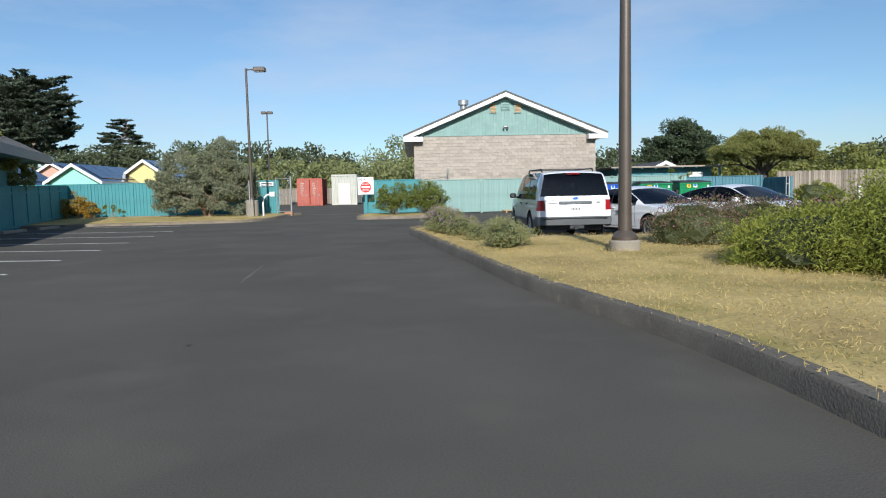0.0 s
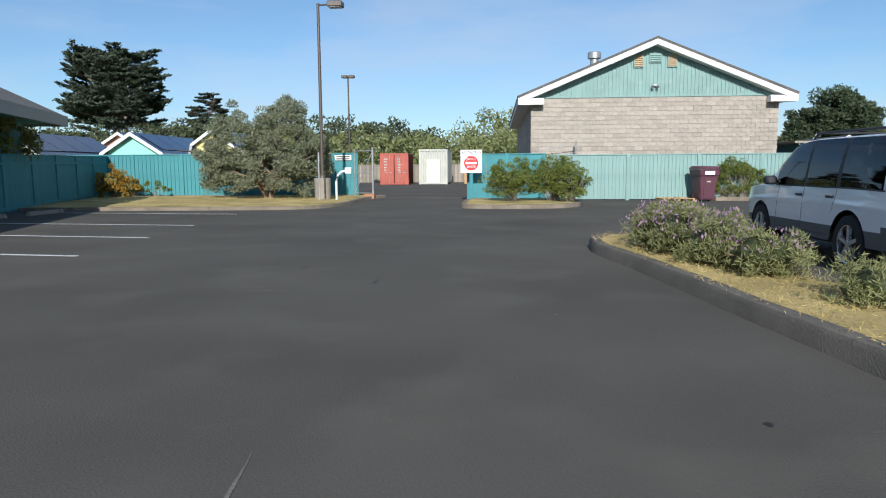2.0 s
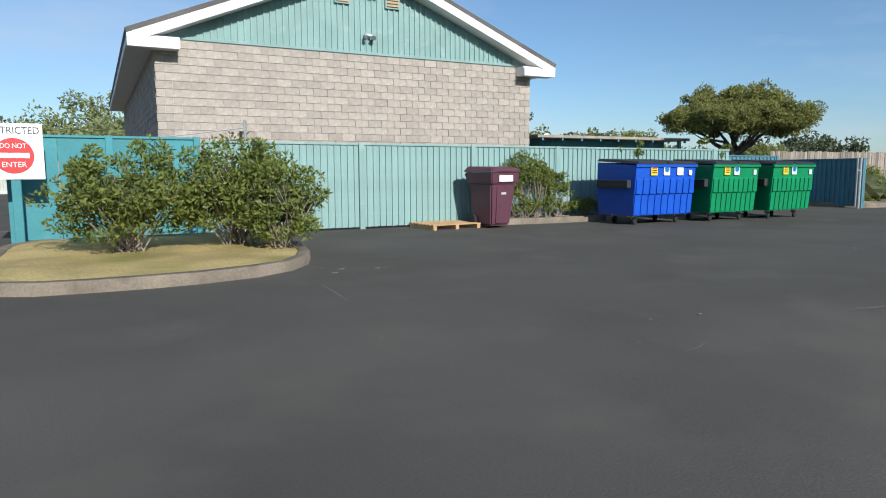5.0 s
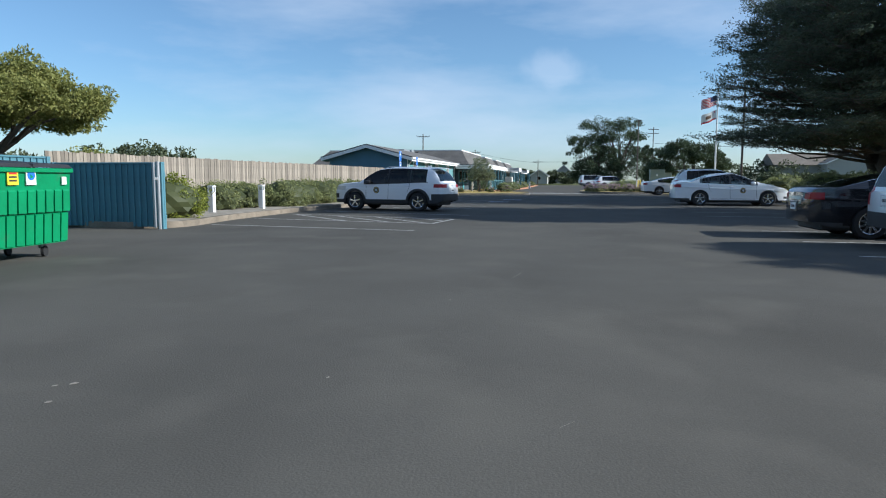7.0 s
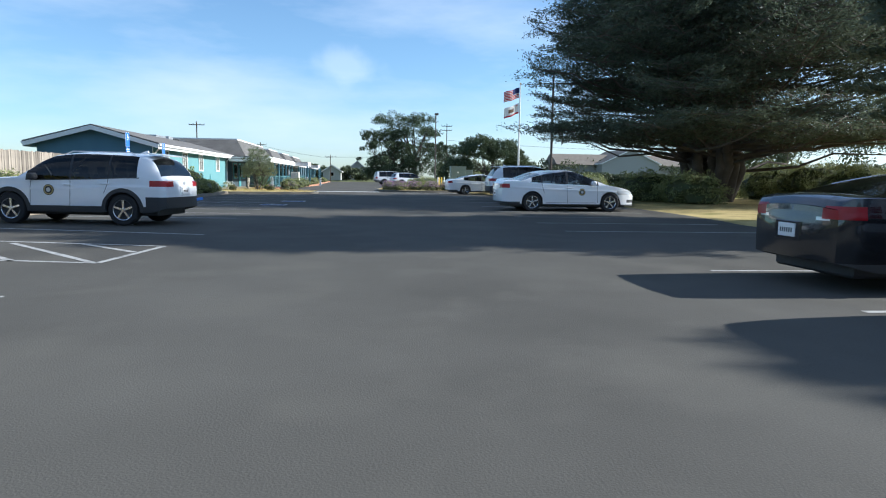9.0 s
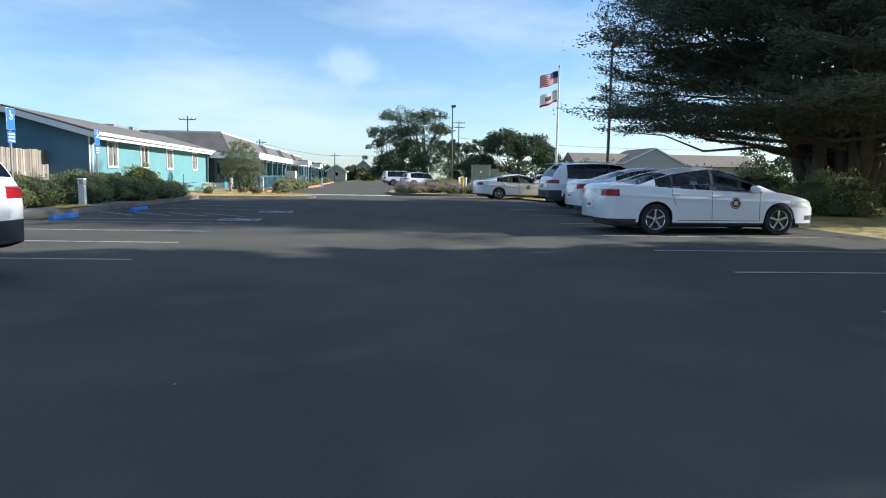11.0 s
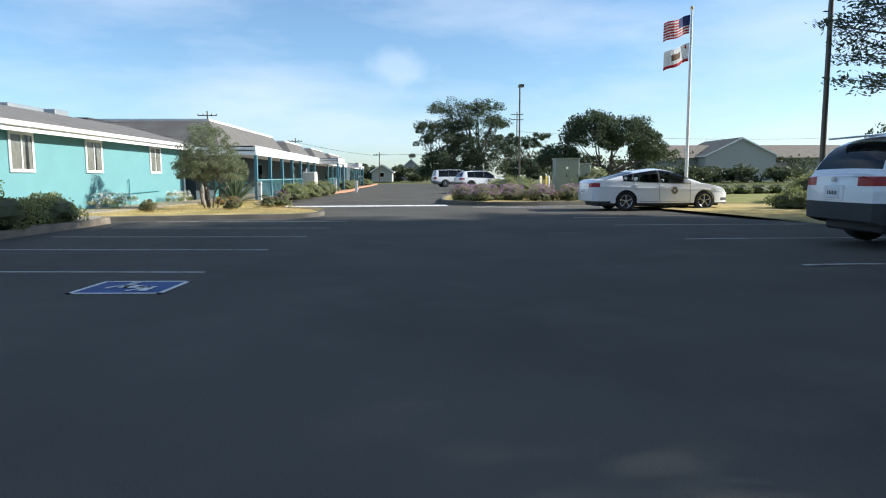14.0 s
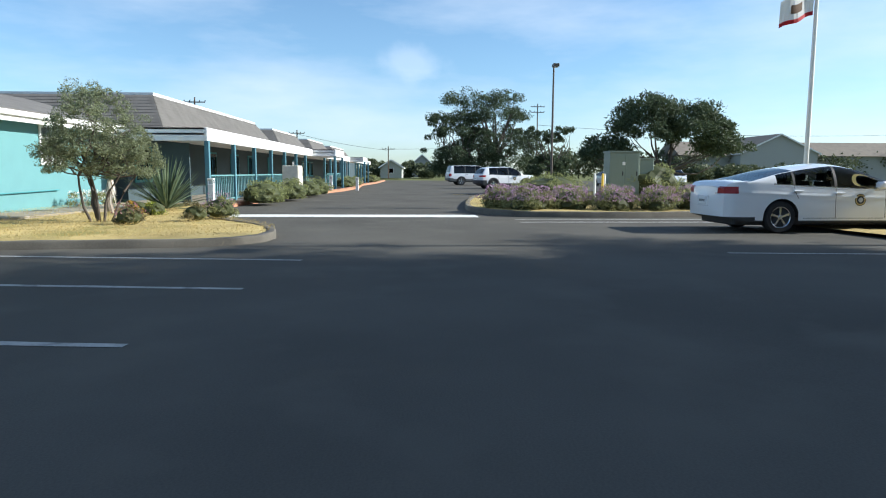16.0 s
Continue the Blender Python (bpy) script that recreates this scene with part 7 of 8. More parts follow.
# ---- bins ----
def wheeled_bin(x, y, rz):
    t = thing("wheeled_bin", "maroon plastic wheeled bin with a white label", "bin", (x, y, 0), rz)
    bm = hexa(bmesh.new(), [(-0.24, -0.27, 0.05), (0.24, -0.27, 0.05), (0.24, 0.27, 0.05), (-0.24, 0.27, 0.05)], [(-0.31, -0.36, 0.86), (0.31, -0.36, 0.86), (0.31, 0.36, 0.86), (-0.31, 0.36, 0.86)])
    bmesh.ops.bevel(bm, geom=bm.edges[:], offset=0.03, segments=2, affect="EDGES")
    part("body", bm, BIN_MAROON, t, smooth=40)
    bm = hexa(bmesh.new(), [(-0.33, -0.40, 0.84), (0.33, -0.40, 0.84), (0.33, 0.40, 0.84), (-0.33, 0.40, 0.84)], [(-0.36, -0.43, 1.06), (0.36, -0.43, 1.06), (0.36, 0.42, 1.06), (-0.36, 0.42, 1.06)])
    bmesh.ops.bevel(bm, geom=bm.edges[:], offset=0.02, segments=2, affect="EDGES")
    part("collar", bm, BIN_MAROON, t, smooth=40)
    bm = hexa(bmesh.new(), [(-0.38, -0.46, 1.065), (0.38, -0.46, 1.065), (0.38, 0.46, 1.065), (-0.38, 0.46, 1.065)], [(-0.30, -0.38, 1.15), (0.30, -0.38, 1.15), (0.30, 0.40, 1.17), (-0.30, 0.40, 1.17)])
    bmesh.ops.bevel(bm, geom=bm.edges[:], offset=0.02, segments=2, affect="EDGES")
    part("lid", bm, BIN_MAROON, t, smooth=40)
    part("label", box(-0.17, 0.17, -0.437, -0.428, 0.88, 1.0, 0.003), WHITE, t, "white paper label")
    p = part("front_panel", hexa(bmesh.new(), [(-0.14, -0.30, 0.1), (0.14, -0.30, 0.1), (0.14, -0.26, 0.1), (-0.14, -0.26, 0.1)], [(-0.16, -0.365, 0.78), (0.16, -0.365, 0.78), (0.16, -0.33, 0.78), (-0.16, -0.33, 0.78)]), BIN_MAROON, t)
    part("stamp", box(-0.06, 0.06, -0.366, -0.35, 0.64, 0.68), WHITE_BOX, p)
    for s_ in (-1, 1):
        part("wheel", lathe([(0.13, -0.03), (0.13, 0.03), (0.05, 0.04)], 18, "y"), RUBBER, t, at=pose(s_ * 0.29, 0.26, 0.13, 0, 0, 90))
    part("handle", tube(bmesh.new(), [(-0.28, 0.5, 1.0), (0.28, 0.5, 1.0)], 0.018, 8), BIN_MAROON, t)
    return t


wheeled_bin(6.3, 35.15, 8).scale = (1.12, 1.1, 1.14)


def dumpster(label, x, y, rz, w, mat):
    t = thing("dumpster", label, "dumpster", (x, y, 0), rz, "row of dumpsters")
    d, z0, zm, z1 = 1.2, 0.22, 0.70, 1.42
    bm = hexa(bmesh.new(), [(-w / 2 + 0.03, -d / 2 + 0.06, z0), (w / 2 - 0.03, -d / 2 + 0.06, z0), (w / 2 - 0.03, d / 2 - 0.05, z0), (-w / 2 + 0.03, d / 2 - 0.05, z0)],
              [(-w / 2 + 0.01, -d / 2 + 0.025, zm), (w / 2 - 0.01, -d / 2 + 0.025, zm), (w / 2, d / 2, zm), (-w / 2, d / 2, zm)])
    body = part("body", bm, mat, t)
    bm = hexa(bmesh.new(), [(-w / 2, -d / 2, zm), (w / 2, -d / 2, zm), (w / 2, d / 2, zm), (-w / 2, d / 2, zm)], [(-w / 2, -d / 2 - 0.05, z1 - 0.08), (w / 2, -d / 2 - 0.05, z1 - 0.08), (w / 2, d / 2, z1), (-w / 2, d / 2, z1)])
    part("upper_body", bm, mat, t)
    n = 9
    for i in range(n):
        xx = -w / 2 + 0.1 + (w - 0.2) * i / (n - 1)
        part("rib", hexa(bmesh.new(), [(xx - 0.07, -d / 2 + 0.035, z0 + 0.02), (xx + 0.07, -d / 2 + 0.035, z0 + 0.02), (xx + 0.07, -d / 2 + 0.07, z0 + 0.02), (xx - 0.07, -d / 2 + 0.07, z0 + 0.02)],
                         [(xx - 0.075, -d / 2 + 0.0, zm - 0.03), (xx + 0.075, -d / 2 + 0.0, zm - 0.03), (xx + 0.075, -d / 2 + 0.03, zm - 0.01), (xx - 0.075, -d / 2 + 0.03, zm - 0.01)]), mat, body)
        part("rib", hexa(bmesh.new(), [(xx - 0.075, -d / 2 - 0.035, zm + 0.01), (xx + 0.075, -d / 2 - 0.035, zm + 0.01), (xx + 0.075, -d / 2, zm + 0.01), (xx - 0.075, -d / 2, zm + 0.01)],
                         [(xx - 0.07, -d / 2 - 0.048, z1 - 0.40), (xx + 0.07, -d / 2 - 0.048, z1 - 0.40), (xx + 0.06, -d / 2 - 0.02, z1 - 0.36), (xx - 0.06, -d / 2 - 0.02, z1 - 0.36)]), mat, body)
    part("rim", box(-w / 2 - 0.03, w / 2 + 0.03, -d / 2 - 0.09, -d / 2 - 0.03, z1 - 0.12, z1 - 0.05, 0.01), mat, t)
    for s_ in (-1, 1):
        part("fork_pocket", box(min(s_ * w / 2, s_ * (w / 2 + 0.12)), max(s_ * w / 2, s_ * (w / 2 + 0.12)), -d / 2 + 0.1, d / 2 - 0.1, zm + 0.14, zm + 0.32, 0.01), CLAD, t, "dark steel lifting pocket")
        bm = hexa(bmesh.new(), [(min(0, s_ * w / 2), -d / 2 - 0.1, z1 - 0.045), (max(0, s_ * w / 2) - 0.01, -d / 2 - 0.1, z1 - 0.045), (max(0, s_ * w / 2) - 0.01, d / 2 + 0.02, z1 + 0.03), (min(0, s_ * w / 2), d / 2 + 0.02, z1 + 0.03)],
                  [(min(0, s_ * w / 2) + 0.04, -d / 2 - 0.06, z1 + 0.01), (max(0, s_ * w / 2) - 0.05, -d / 2 - 0.06, z1 + 0.01), (max(0, s_ * w / 2) - 0.05, d / 2, z1 + 0.09), (min(0, s_ * w / 2) + 0.04, d / 2, z1 + 0.09)])
        part("lid", bm, BLACK_PLASTIC, t, "black plastic lid")
        for q in (-1, 1):
            c = part("caster", box(s_ * (w / 2 - 0.28) - 0.05, s_ * (w / 2 - 0.28) + 0.05, q * 0.32 - 0.04, q * 0.32 + 0.04, 0.13, 0.23, 0.01), METAL, t)
            part("caster_wheel", lathe([(0.085, -0.022), (0.085, 0.022)], 16, "y"), RUBBER, c, at=pose(s_ * (w / 2 - 0.28), q * 0.32 - 0.03, 0.085, 0, 0, 15))
    yf = -d / 2 - 0.062
    for cx, ww, hh, m_ in ((-w * 0.22, 0.2, 0.2, STICKER_YELLOW), (-0.02, 0.19, 0.26, WHITE), (w * 0.22, 0.2, 0.2, WHITE), (w * 0.40, 0.1, 0.12, WHITE)):
        if cx > w * 0.2 and mat is not DUMP_BLUE and ww > 0.15:
            continue
        st = part("sticker", box(cx - ww / 2, cx + ww / 2, yf - 0.008, yf + 0.01, 1.12, 1.12 + hh, 0.001), m_, t)
        if m_ is STICKER_YELLOW:
            for k in range(3):
                part("bar", box(cx - 0.07, cx + 0.07, yf - 0.011, yf - 0.0085, 1.27 - 0.05 * k, 1.295 - 0.05 * k), SIGN_INK if k else SIGN_RED, st)
        elif ww == 0.19:
            part("emblem", lathe([(0.075, 0), (0.075, 0.003)], 14, "y"), SIGN_BLUE, st, at=Matrix.Translation((cx, yf - 0.0115, 1.26)))
            part("emblem_foot", lathe([(0.04, 0), (0.04, 0.003)], 3, "y"), DUMP_GREEN, st, at=Matrix.Translation((cx, yf - 0.0145, 1.24)))
    return t


dumpster("blue steel dumpster with a black lid and service stickers", 10.15, 34.5, 2, 1.9, DUMP_BLUE)
dumpster("green steel dumpster with a black lid and service stickers", 12.35, 34.4, 2, 1.65, DUMP_GREEN)
dumpster("green steel dumpster with a black lid and service stickers", 14.35, 34.3, 2, 1.65, DUMP_GREEN)
t = thing("pallet", "flat wooden pallet lying beside the bin", "pallet", (5.35, 35.55, 0), 4)
for k in range(7):
    part("deck_board", box(-0.6, 0.6, -0.5 + k * 0.155, -0.41 + k * 0.155, 0.095, 0.115), WOOD_NEW, t)
for k in (-0.55, 0, 0.55):
    part("runner", box(k - 0.04, k + 0.04, -0.5, 0.52, 0.0, 0.094), WOOD_NEW, t)


# ---- utility poles and wires ----
def utility_pole(x, y, h, arms=1):
    t = thing("utility_pole", "distant wooden utility pole with cross-arms", "utility pole", (x, y, 0), group="utility poles")
    part("pole", tube(bmesh.new(), [(0, 0, 0), (0, 0, h)], [0.12, 0.08], 8), WOOD_POLE, t)
    for k in range(arms):
        part("cross_arm", box(-0.05, 0.05, -1.1, 1.1, h - 0.56 - 0.9 * k, h - 0.45 - 0.9 * k), WOOD_POLE, t)
        for q in (-1.1, -0.5, 0.5, 1.1):
            part("insulator", lathe([(0.05, 0), (0.06, 0.1), (0.03, 0.16)], 6), CLAD, t, at=Matrix.Translation((0, q, h - 0.45 - 0.9 * k)))
    return (x, y, h)


poles = [utility_pole(150, 45.2, 7.5, 1), utility_pole(170, 32.5, 5.9), utility_pole(160, 7.1, 12.7, 2), utility_pole(120, 50.3, 9.0, 1)]
for a, b, dz in (((170, 32.5, 5.4), (160, 7.1, 6.2), 0.3), ((170, 32.5, 5.2), (150, 45.2, 6.9), 0.3), ((160, 7.1, 9.2), (176, -64, 8.9), 0.8)):
    bm = bmesh.new()
    tube(bm, [tuple(np.array(a) + (np.array(b) - np.array(a)) * u - np.array([0, 0, dz * 4 * u * (1 - u)])) for u in np.linspace(0, 1, 10)], 0.025, 4)
    single("overhead_wire", bm, CLAD, "thin dark overhead wire", "wire", group="overhead wires")

# far parked cars
vehicle("white_crossover", "distant white crossover with a round door seal", "car", suv_mid(), (99, 19.8, 0), -72)
vehicle("white_suv", "distant white sport utility vehicle", "car", suv_big(), (113, 21.2, 0), -80)
vehicle("white_minivan", "distant white minivan on the side street", "car", minivan(), (108, 3.5, 0.0), 172)
vehicle("dark_sedan", "distant dark sedan on the side street", "car", sedan(paint=CAR_SILVER, seal=None, glass=GLASS_DARK), (112, 8.0, 0.0), -175)


# ---- trees ----
def cypress(name, label, x, y, h, spread, n_limb, leaf_n, mat=LEAF_CYPRESS, bark=BARK, stems=8, low=2.2, leaf=(0.42, 0.15), lean=(0, 0), bare=0.35, size=1.0, reach=None, lift=(-0.24, 0.24), inner=0.35, thick=0.55, taper=0.55, spray=(0.12, 0.09)):
    """Many-stemmed cypress: stems fan out, limbs spread in flat tiers that carry sprays of foliage."""
    t = thing(name, label, "tree", (x, y, 0.05))
    bm = bmesh.new()
    P, A = [], []
    tips = []
    for s in range(stems):
        a = 2 * math.pi * s / stems + rng.uniform(-0.3, 0.3)
        k = rng.uniform(0.06, 0.46) * spread
        top = (math.cos(a) * k + lean[0], math.sin(a) * k + lean[1], h * rng.uniform(0.72, 0.97))
        base = (math.cos(a) * 0.5 * size, math.sin(a) * 0.5 * size, 0)
        pts = limb(bm, base, top, 0.21 * size, 0.05 * size, 0.03, 7, 8)
        tips.append(pts)
    for i in range(n_limb):
        st = tips[int(rng.integers(stems))]
        u = bare + (1 - bare) * rng.random() ** 0.8
        q = u * (len(st) - 1)
        j = min(int(q), len(st) - 2)
        root = st[j].lerp(st[j + 1], q - j)
        a = rng.uniform(0, 2 * math.pi)
        zr = root.z / h
        length = spread * (1.0 - taper * max(0.0, zr - 0.5)) * rng.uniform(0.55, 1.0) ** 0.7
        if reach:
            length *= reach(a)
        end = Vector((math.cos(a) * length + lean[0] * zr, math.sin(a) * length + lean[1] * zr, max(low, root.z + rng.uniform(*lift) * length)))
        if end.z > h:
            end.z = h * rng.uniform(0.9, 1.0)
        pts = limb(bm, root, end, 0.075 * size, 0.015, 0.05, 5, 6)
        d = (end - root).normalized()
        side = Vector((-d.y, d.x, 0)).normalized()
        n = int(leaf_n * (0.5 + 0.5 * length / spread))
        twigs = 12
        for w in range(twigs):
            v = inner + (1 - inner) * (w + rng.random()) / twigs
            p = root.lerp(end, v)
            fan = (1.15 - 0.55 * v) * 0.30 * length * rng.uniform(0.5, 1.1)
            sg = 1 if w % 2 else -1
            e = p + side * sg * fan + d * fan * 0.55 + Vector((0, 0, rng.uniform(-0.05, 0.22) * fan))
            limb(bm, p, e, 0.022, 0.006, 0.05, 3, 3)
            m = n // twigs
            f = rng.random((m, 1)) ** 0.6
            pp = np.array(p) + (np.array(e) - np.array(p)) * f
            th = spray[0] * fan + spray[1]
            pp = pp + rng.normal(size=(m, 3)) * np.array([th, th, th * thick])
            P.append(pp)
            A.append(np.tile(np.array((e - p).normalized()) * 1.1 + np.array([0, 0, 0.25]), (m, 1)))
    P, A = np.concatenate(P), np.concatenate(A)
    part("trunk", bm, bark, t, smooth=60)
    part("crown", leaf_mesh(P, leaf[0], leaf[1], A, 0.25, 0.55), mat, t)
    return t


def round_tree(name, label, x, y, z0, trunk_h, blobs, mat, leaf, n_blob, n_leaf, clump, bark=BARK, trunk_r=0.15, stems=1, low=-0.35, leaf_out=1.0):
    """Tree with a forked trunk and an uneven crown of many leaf clumps."""
    t = thing(name, label, "tree", (x, y, z0))
    bm = bmesh.new()
    P, A = [], []
    for s in range(stems):
        o = (rng.normal() * 0.07 * (stems > 1), rng.normal() * 0.07 * (stems > 1))
        top = (o[0] * 4 + rng.normal() * 0.1, o[1] * 4 + rng.normal() * 0.1, trunk_h)
        limb(bm, (o[0], o[1], -0.1), top, trunk_r, trunk_r * 0.65, 0.05, 8, 6)
        for c, r in blobs:
            for k in range(max(2, 5 // stems)):
                d = rng.normal(size=3)
                d /= np.linalg.norm(d)
                limb(bm, top, (c[0] + d[0] * r[0] * 0.75, c[1] + d[1] * r[1] * 0.75, c[2] + d[2] * r[2] * 0.7), trunk_r * 0.45, 0.012, 0.10, 5, 6)
    tot = sum(r[0] * r[1] + r[1] * r[2] for c, r in blobs)
    for c, r in blobs:
        k = max(6, int(n_blob * (r[0] * r[1] + r[1] * r[2]) / tot))
        p, d = clumps(k, n_leaf, c, r, clump, 0.35, low)
        P.append(p), A.append(d + np.array([0, 0, 0.3]))
    part("trunk", bm, bark, t, smooth=60)
    part("crown", leaf_mesh(np.concatenate(P), leaf[0], leaf[1], np.concatenate(A) * leaf_out), mat, t)
    return t


cypress("cypress_tree", "huge dark many-stemmed cypress spreading over the lawn", 49.7, 6.4, 15.0, 12.0, 360, 1650, stems=20, low=3.6, size=1.5, bare=0.14, leaf=(0.17, 0.055), spray=(0.10, 0.06), lift=(-0.14, 0.32), inner=0.45, thick=0.42, taper=1.0, reach=lambda a: 1 - 0.12 * max(0.0, math.cos(a)) + 0.02 * max(0.0, -math.cos(a)) - 0.04 * max(0.0, math.sin(a)))
cypress("cypress_tree", "dark many-stemmed cypress beside the stalls", 30.7, 6.0, 14.2, 5.7, 190, 850, stems=8, low=3.2, size=1.3, bare=0.2, leaf=(0.26, 0.105), inner=0.4, thick=0.4)
cypress("cypress_tree", "narrow ragged cypress on the lawn behind the minivan", 17.7, 4.6, 10.35, 2.7, 70, 500, stems=5, low=2.4, size=0.9, bare=0.2, leaf=(0.22, 0.09), inner=0.4, thick=0.4)
cypress("cypress_tree", "tall distant cypress with bare pale lower stems", -112, 200, 37, 15, 200, 560, mat=LEAF_TALL_HAZE, bark=BARK_PALE, stems=10, low=12, leaf=(1.1, 0.4), bare=0.4, size=2.6, lift=(0.05, 0.5), inner=0.45, thick=0.4)
cypress("cypress_tree", "distant feathery conifer behind the cottages", -90, 212, 28, 10, 120, 420, mat=LEAF_TALL_HAZE, stems=1, low=5, leaf=(0.8, 0.28), bare=0.2, size=1.9, lift=(-0.15, 0.2), taper=1.75, thick=0.4)
round_tree("dome_tree", "low dome-shaped tree with dense yellow-green leaves", 22.3, 41.8, 0, 1.9, [((0, 0, 3.15), (2.9, 2.6, 1.35)), ((1.5, 0.3, 2.9), (2.0, 1.8, 1.0)), ((-1.6, -0.2, 3.0), (1.8, 1.8, 0.95))], LEAF_DOME, (0.105, 0.05), 420, 260, 0.36, trunk_r=0.2, stems=3, low=-0.15)
round_tree("round_tree", "dark rounded tree behind the flat-roofed shed", 31.5, 78, 0, 3.0, [((0, 0, 6.0), (3.6, 3.4, 2.6)), ((1.6, 0, 5.0), (2.6, 2.6, 2.0)), ((-1.8, 0, 5.0), (2.4, 2.4, 1.9))], LEAF_PINE, (0.3, 0.14), 260, 150, 0.7, trunk_r=0.3, stems=2, low=-0.5)
round_tree("small_tree", "small multi-stemmed tree with grey-green leaves in the island", 61.9, 32.95, 0.12, 1.0, [((0, 0, 1.95), (0.9, 0.95, 0.9)), ((0.2, -0.45, 1.45), (0.75, 0.7, 0.62)), ((-0.2, 0.45, 1.5), (0.75, 0.7, 0.6))], LEAF_OLIVE, (0.06, 0.02), 300, 105, 0.17, trunk_r=0.032, stems=7, low=-0.85)
round_tree("large_shrub", "large silvery-leaved shrub against the teal fence", -11.3, 36.9, 0.1, 0.8, [((-1.3, 0, 1.85), (1.25, 1.25, 1.75)), ((0.8, 0.1, 2.3), (1.3, 1.3, 1.95)), ((1.9, 0, 1.5), (0.85, 0.95, 1.45)), ((-2.2, 0, 1.35), (0.75, 0.85, 1.15)), ((0, -0.4, 1.2), (2.1, 1.15, 1.1))], LEAF_PALE, (0.13, 0.04), 480, 170, 0.33, bark=BARK_TWIG, trunk_r=0.07, stems=7, low=-0.85, leaf_out=1.5)
for x, y, s, hh in ((158, 14.5, 1.1, 14.8), (156, 19.5, 0.8, 10.8), (153, 6, 0.5, 8.5)):
    round_tree("pine_tree", "wind-shaped dark coastal pine", x, y, 0, 4.0 * s, [((0, 0, 2.2 * s), (4.2 * s, 7.0 * s, 2.3 * s)), ((0, 0, 5.0 * s), (4.5 * s, 7.5 * s, 3.0 * s)), ((0, 1, hh - 4.2 * s), (3.6 * s, 6.0 * s, 2.2 * s)), ((0, 3.5, hh - 1.9 * s), (2.5 * s, 4.5 * s, 1.4 * s)), ((0, -2, hh - 1.6 * s), (2.0 * s, 3.0 * s, 1.1 * s))], LEAF_PINE, (0.36, 0.12), int(190 * s), 170, 1.15 * s, trunk_r=0.4 * s, stems=3)
round_tree("pine_tree", "rounded dark coastal pine behind the electrical cabinets", 86, 12, 0, 1.4, [((0, 1.0, 3.9), (2.0, 2.2, 1.7)), ((0, -1.6, 3.5), (1.9, 2.0, 1.6)), ((0, -3.2, 2.7), (1.3, 1.4, 0.8)), ((0, 3.4, 2.3), (1.4, 1.6, 0.9))], LEAF_PINE, (0.22, 0.07), 230, 150, 0.55, trunk_r=0.16, stems=3)


def wood_belt(name, label, spots, mat, leaf, per=1900):
    """Far trees that nobody could count, as one object."""
    P, A = [], []
    bm = bmesh.new()
    for x, y, r, h in spots:
        for k in range(4):
            c = (x + rng.normal() * r * 0.5, y + rng.normal() * r * 0.5, h * rng.uniform(0.45, 0.75))
            p, d = clumps(12, per // 48, c, (r * rng.uniform(0.5, 0.9), r * rng.uniform(0.5, 0.9), h * 0.32), r * 0.28, 0.3, -0.8)
            P.append(p), A.append(d)
        p, d = clumps(12, per // 60, (x, y, h * 0.25), (r, r, h * 0.3), r * 0.3, 0.3, -0.8)
        P.append(p), A.append(d)
    P = np.concatenate(P)
    A = np.concatenate(A)
    ok = P[:, 2] > 0
    return single(name, leaf_mesh(P[ok], leaf, leaf * 0.5, A[ok]), mat, label, "woods", "stuff")


wood_belt("far_woods", "distant mixed woods behind the yard", [(x, 96 + 6 * math.sin(x * 0.7), 4.5, 5.0 + 2.0 * math.sin(x * 1.3) ** 2) for x in np.arange(-34, 12, 4.0)] + [(-2, 104, 5.5, 9.5), (4.5, 106, 5.5, 10), (11, 104, 5, 8)], LEAF_HEDGE, 0.5)
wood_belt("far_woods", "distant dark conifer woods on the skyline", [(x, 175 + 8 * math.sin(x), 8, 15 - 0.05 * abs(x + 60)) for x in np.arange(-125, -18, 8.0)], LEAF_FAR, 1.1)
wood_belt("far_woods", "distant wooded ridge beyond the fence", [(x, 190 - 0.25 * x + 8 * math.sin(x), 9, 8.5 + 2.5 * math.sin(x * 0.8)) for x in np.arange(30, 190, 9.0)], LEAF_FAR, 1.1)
wood_belt("far_woods", "rounded trees beyond the wooden fence", [(38, 78, 3.5, 4.8), (34, 79, 3, 4.0), (46, 80, 3.5, 4.6), (58, 88, 4, 6.2), (66, 92, 4, 5.8), (88, 90, 4, 5.6)], LEAF_DOME, 0.5)
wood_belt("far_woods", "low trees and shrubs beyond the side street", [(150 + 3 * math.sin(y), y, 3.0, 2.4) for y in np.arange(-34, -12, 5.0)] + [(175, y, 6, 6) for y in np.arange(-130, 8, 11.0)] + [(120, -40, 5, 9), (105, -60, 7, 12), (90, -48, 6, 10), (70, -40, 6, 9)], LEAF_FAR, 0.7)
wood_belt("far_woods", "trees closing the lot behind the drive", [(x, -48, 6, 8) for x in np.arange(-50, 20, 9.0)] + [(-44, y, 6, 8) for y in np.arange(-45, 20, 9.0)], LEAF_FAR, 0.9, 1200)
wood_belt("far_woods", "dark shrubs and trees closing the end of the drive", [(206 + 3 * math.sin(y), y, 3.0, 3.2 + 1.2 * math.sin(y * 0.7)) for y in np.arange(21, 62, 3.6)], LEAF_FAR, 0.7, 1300)

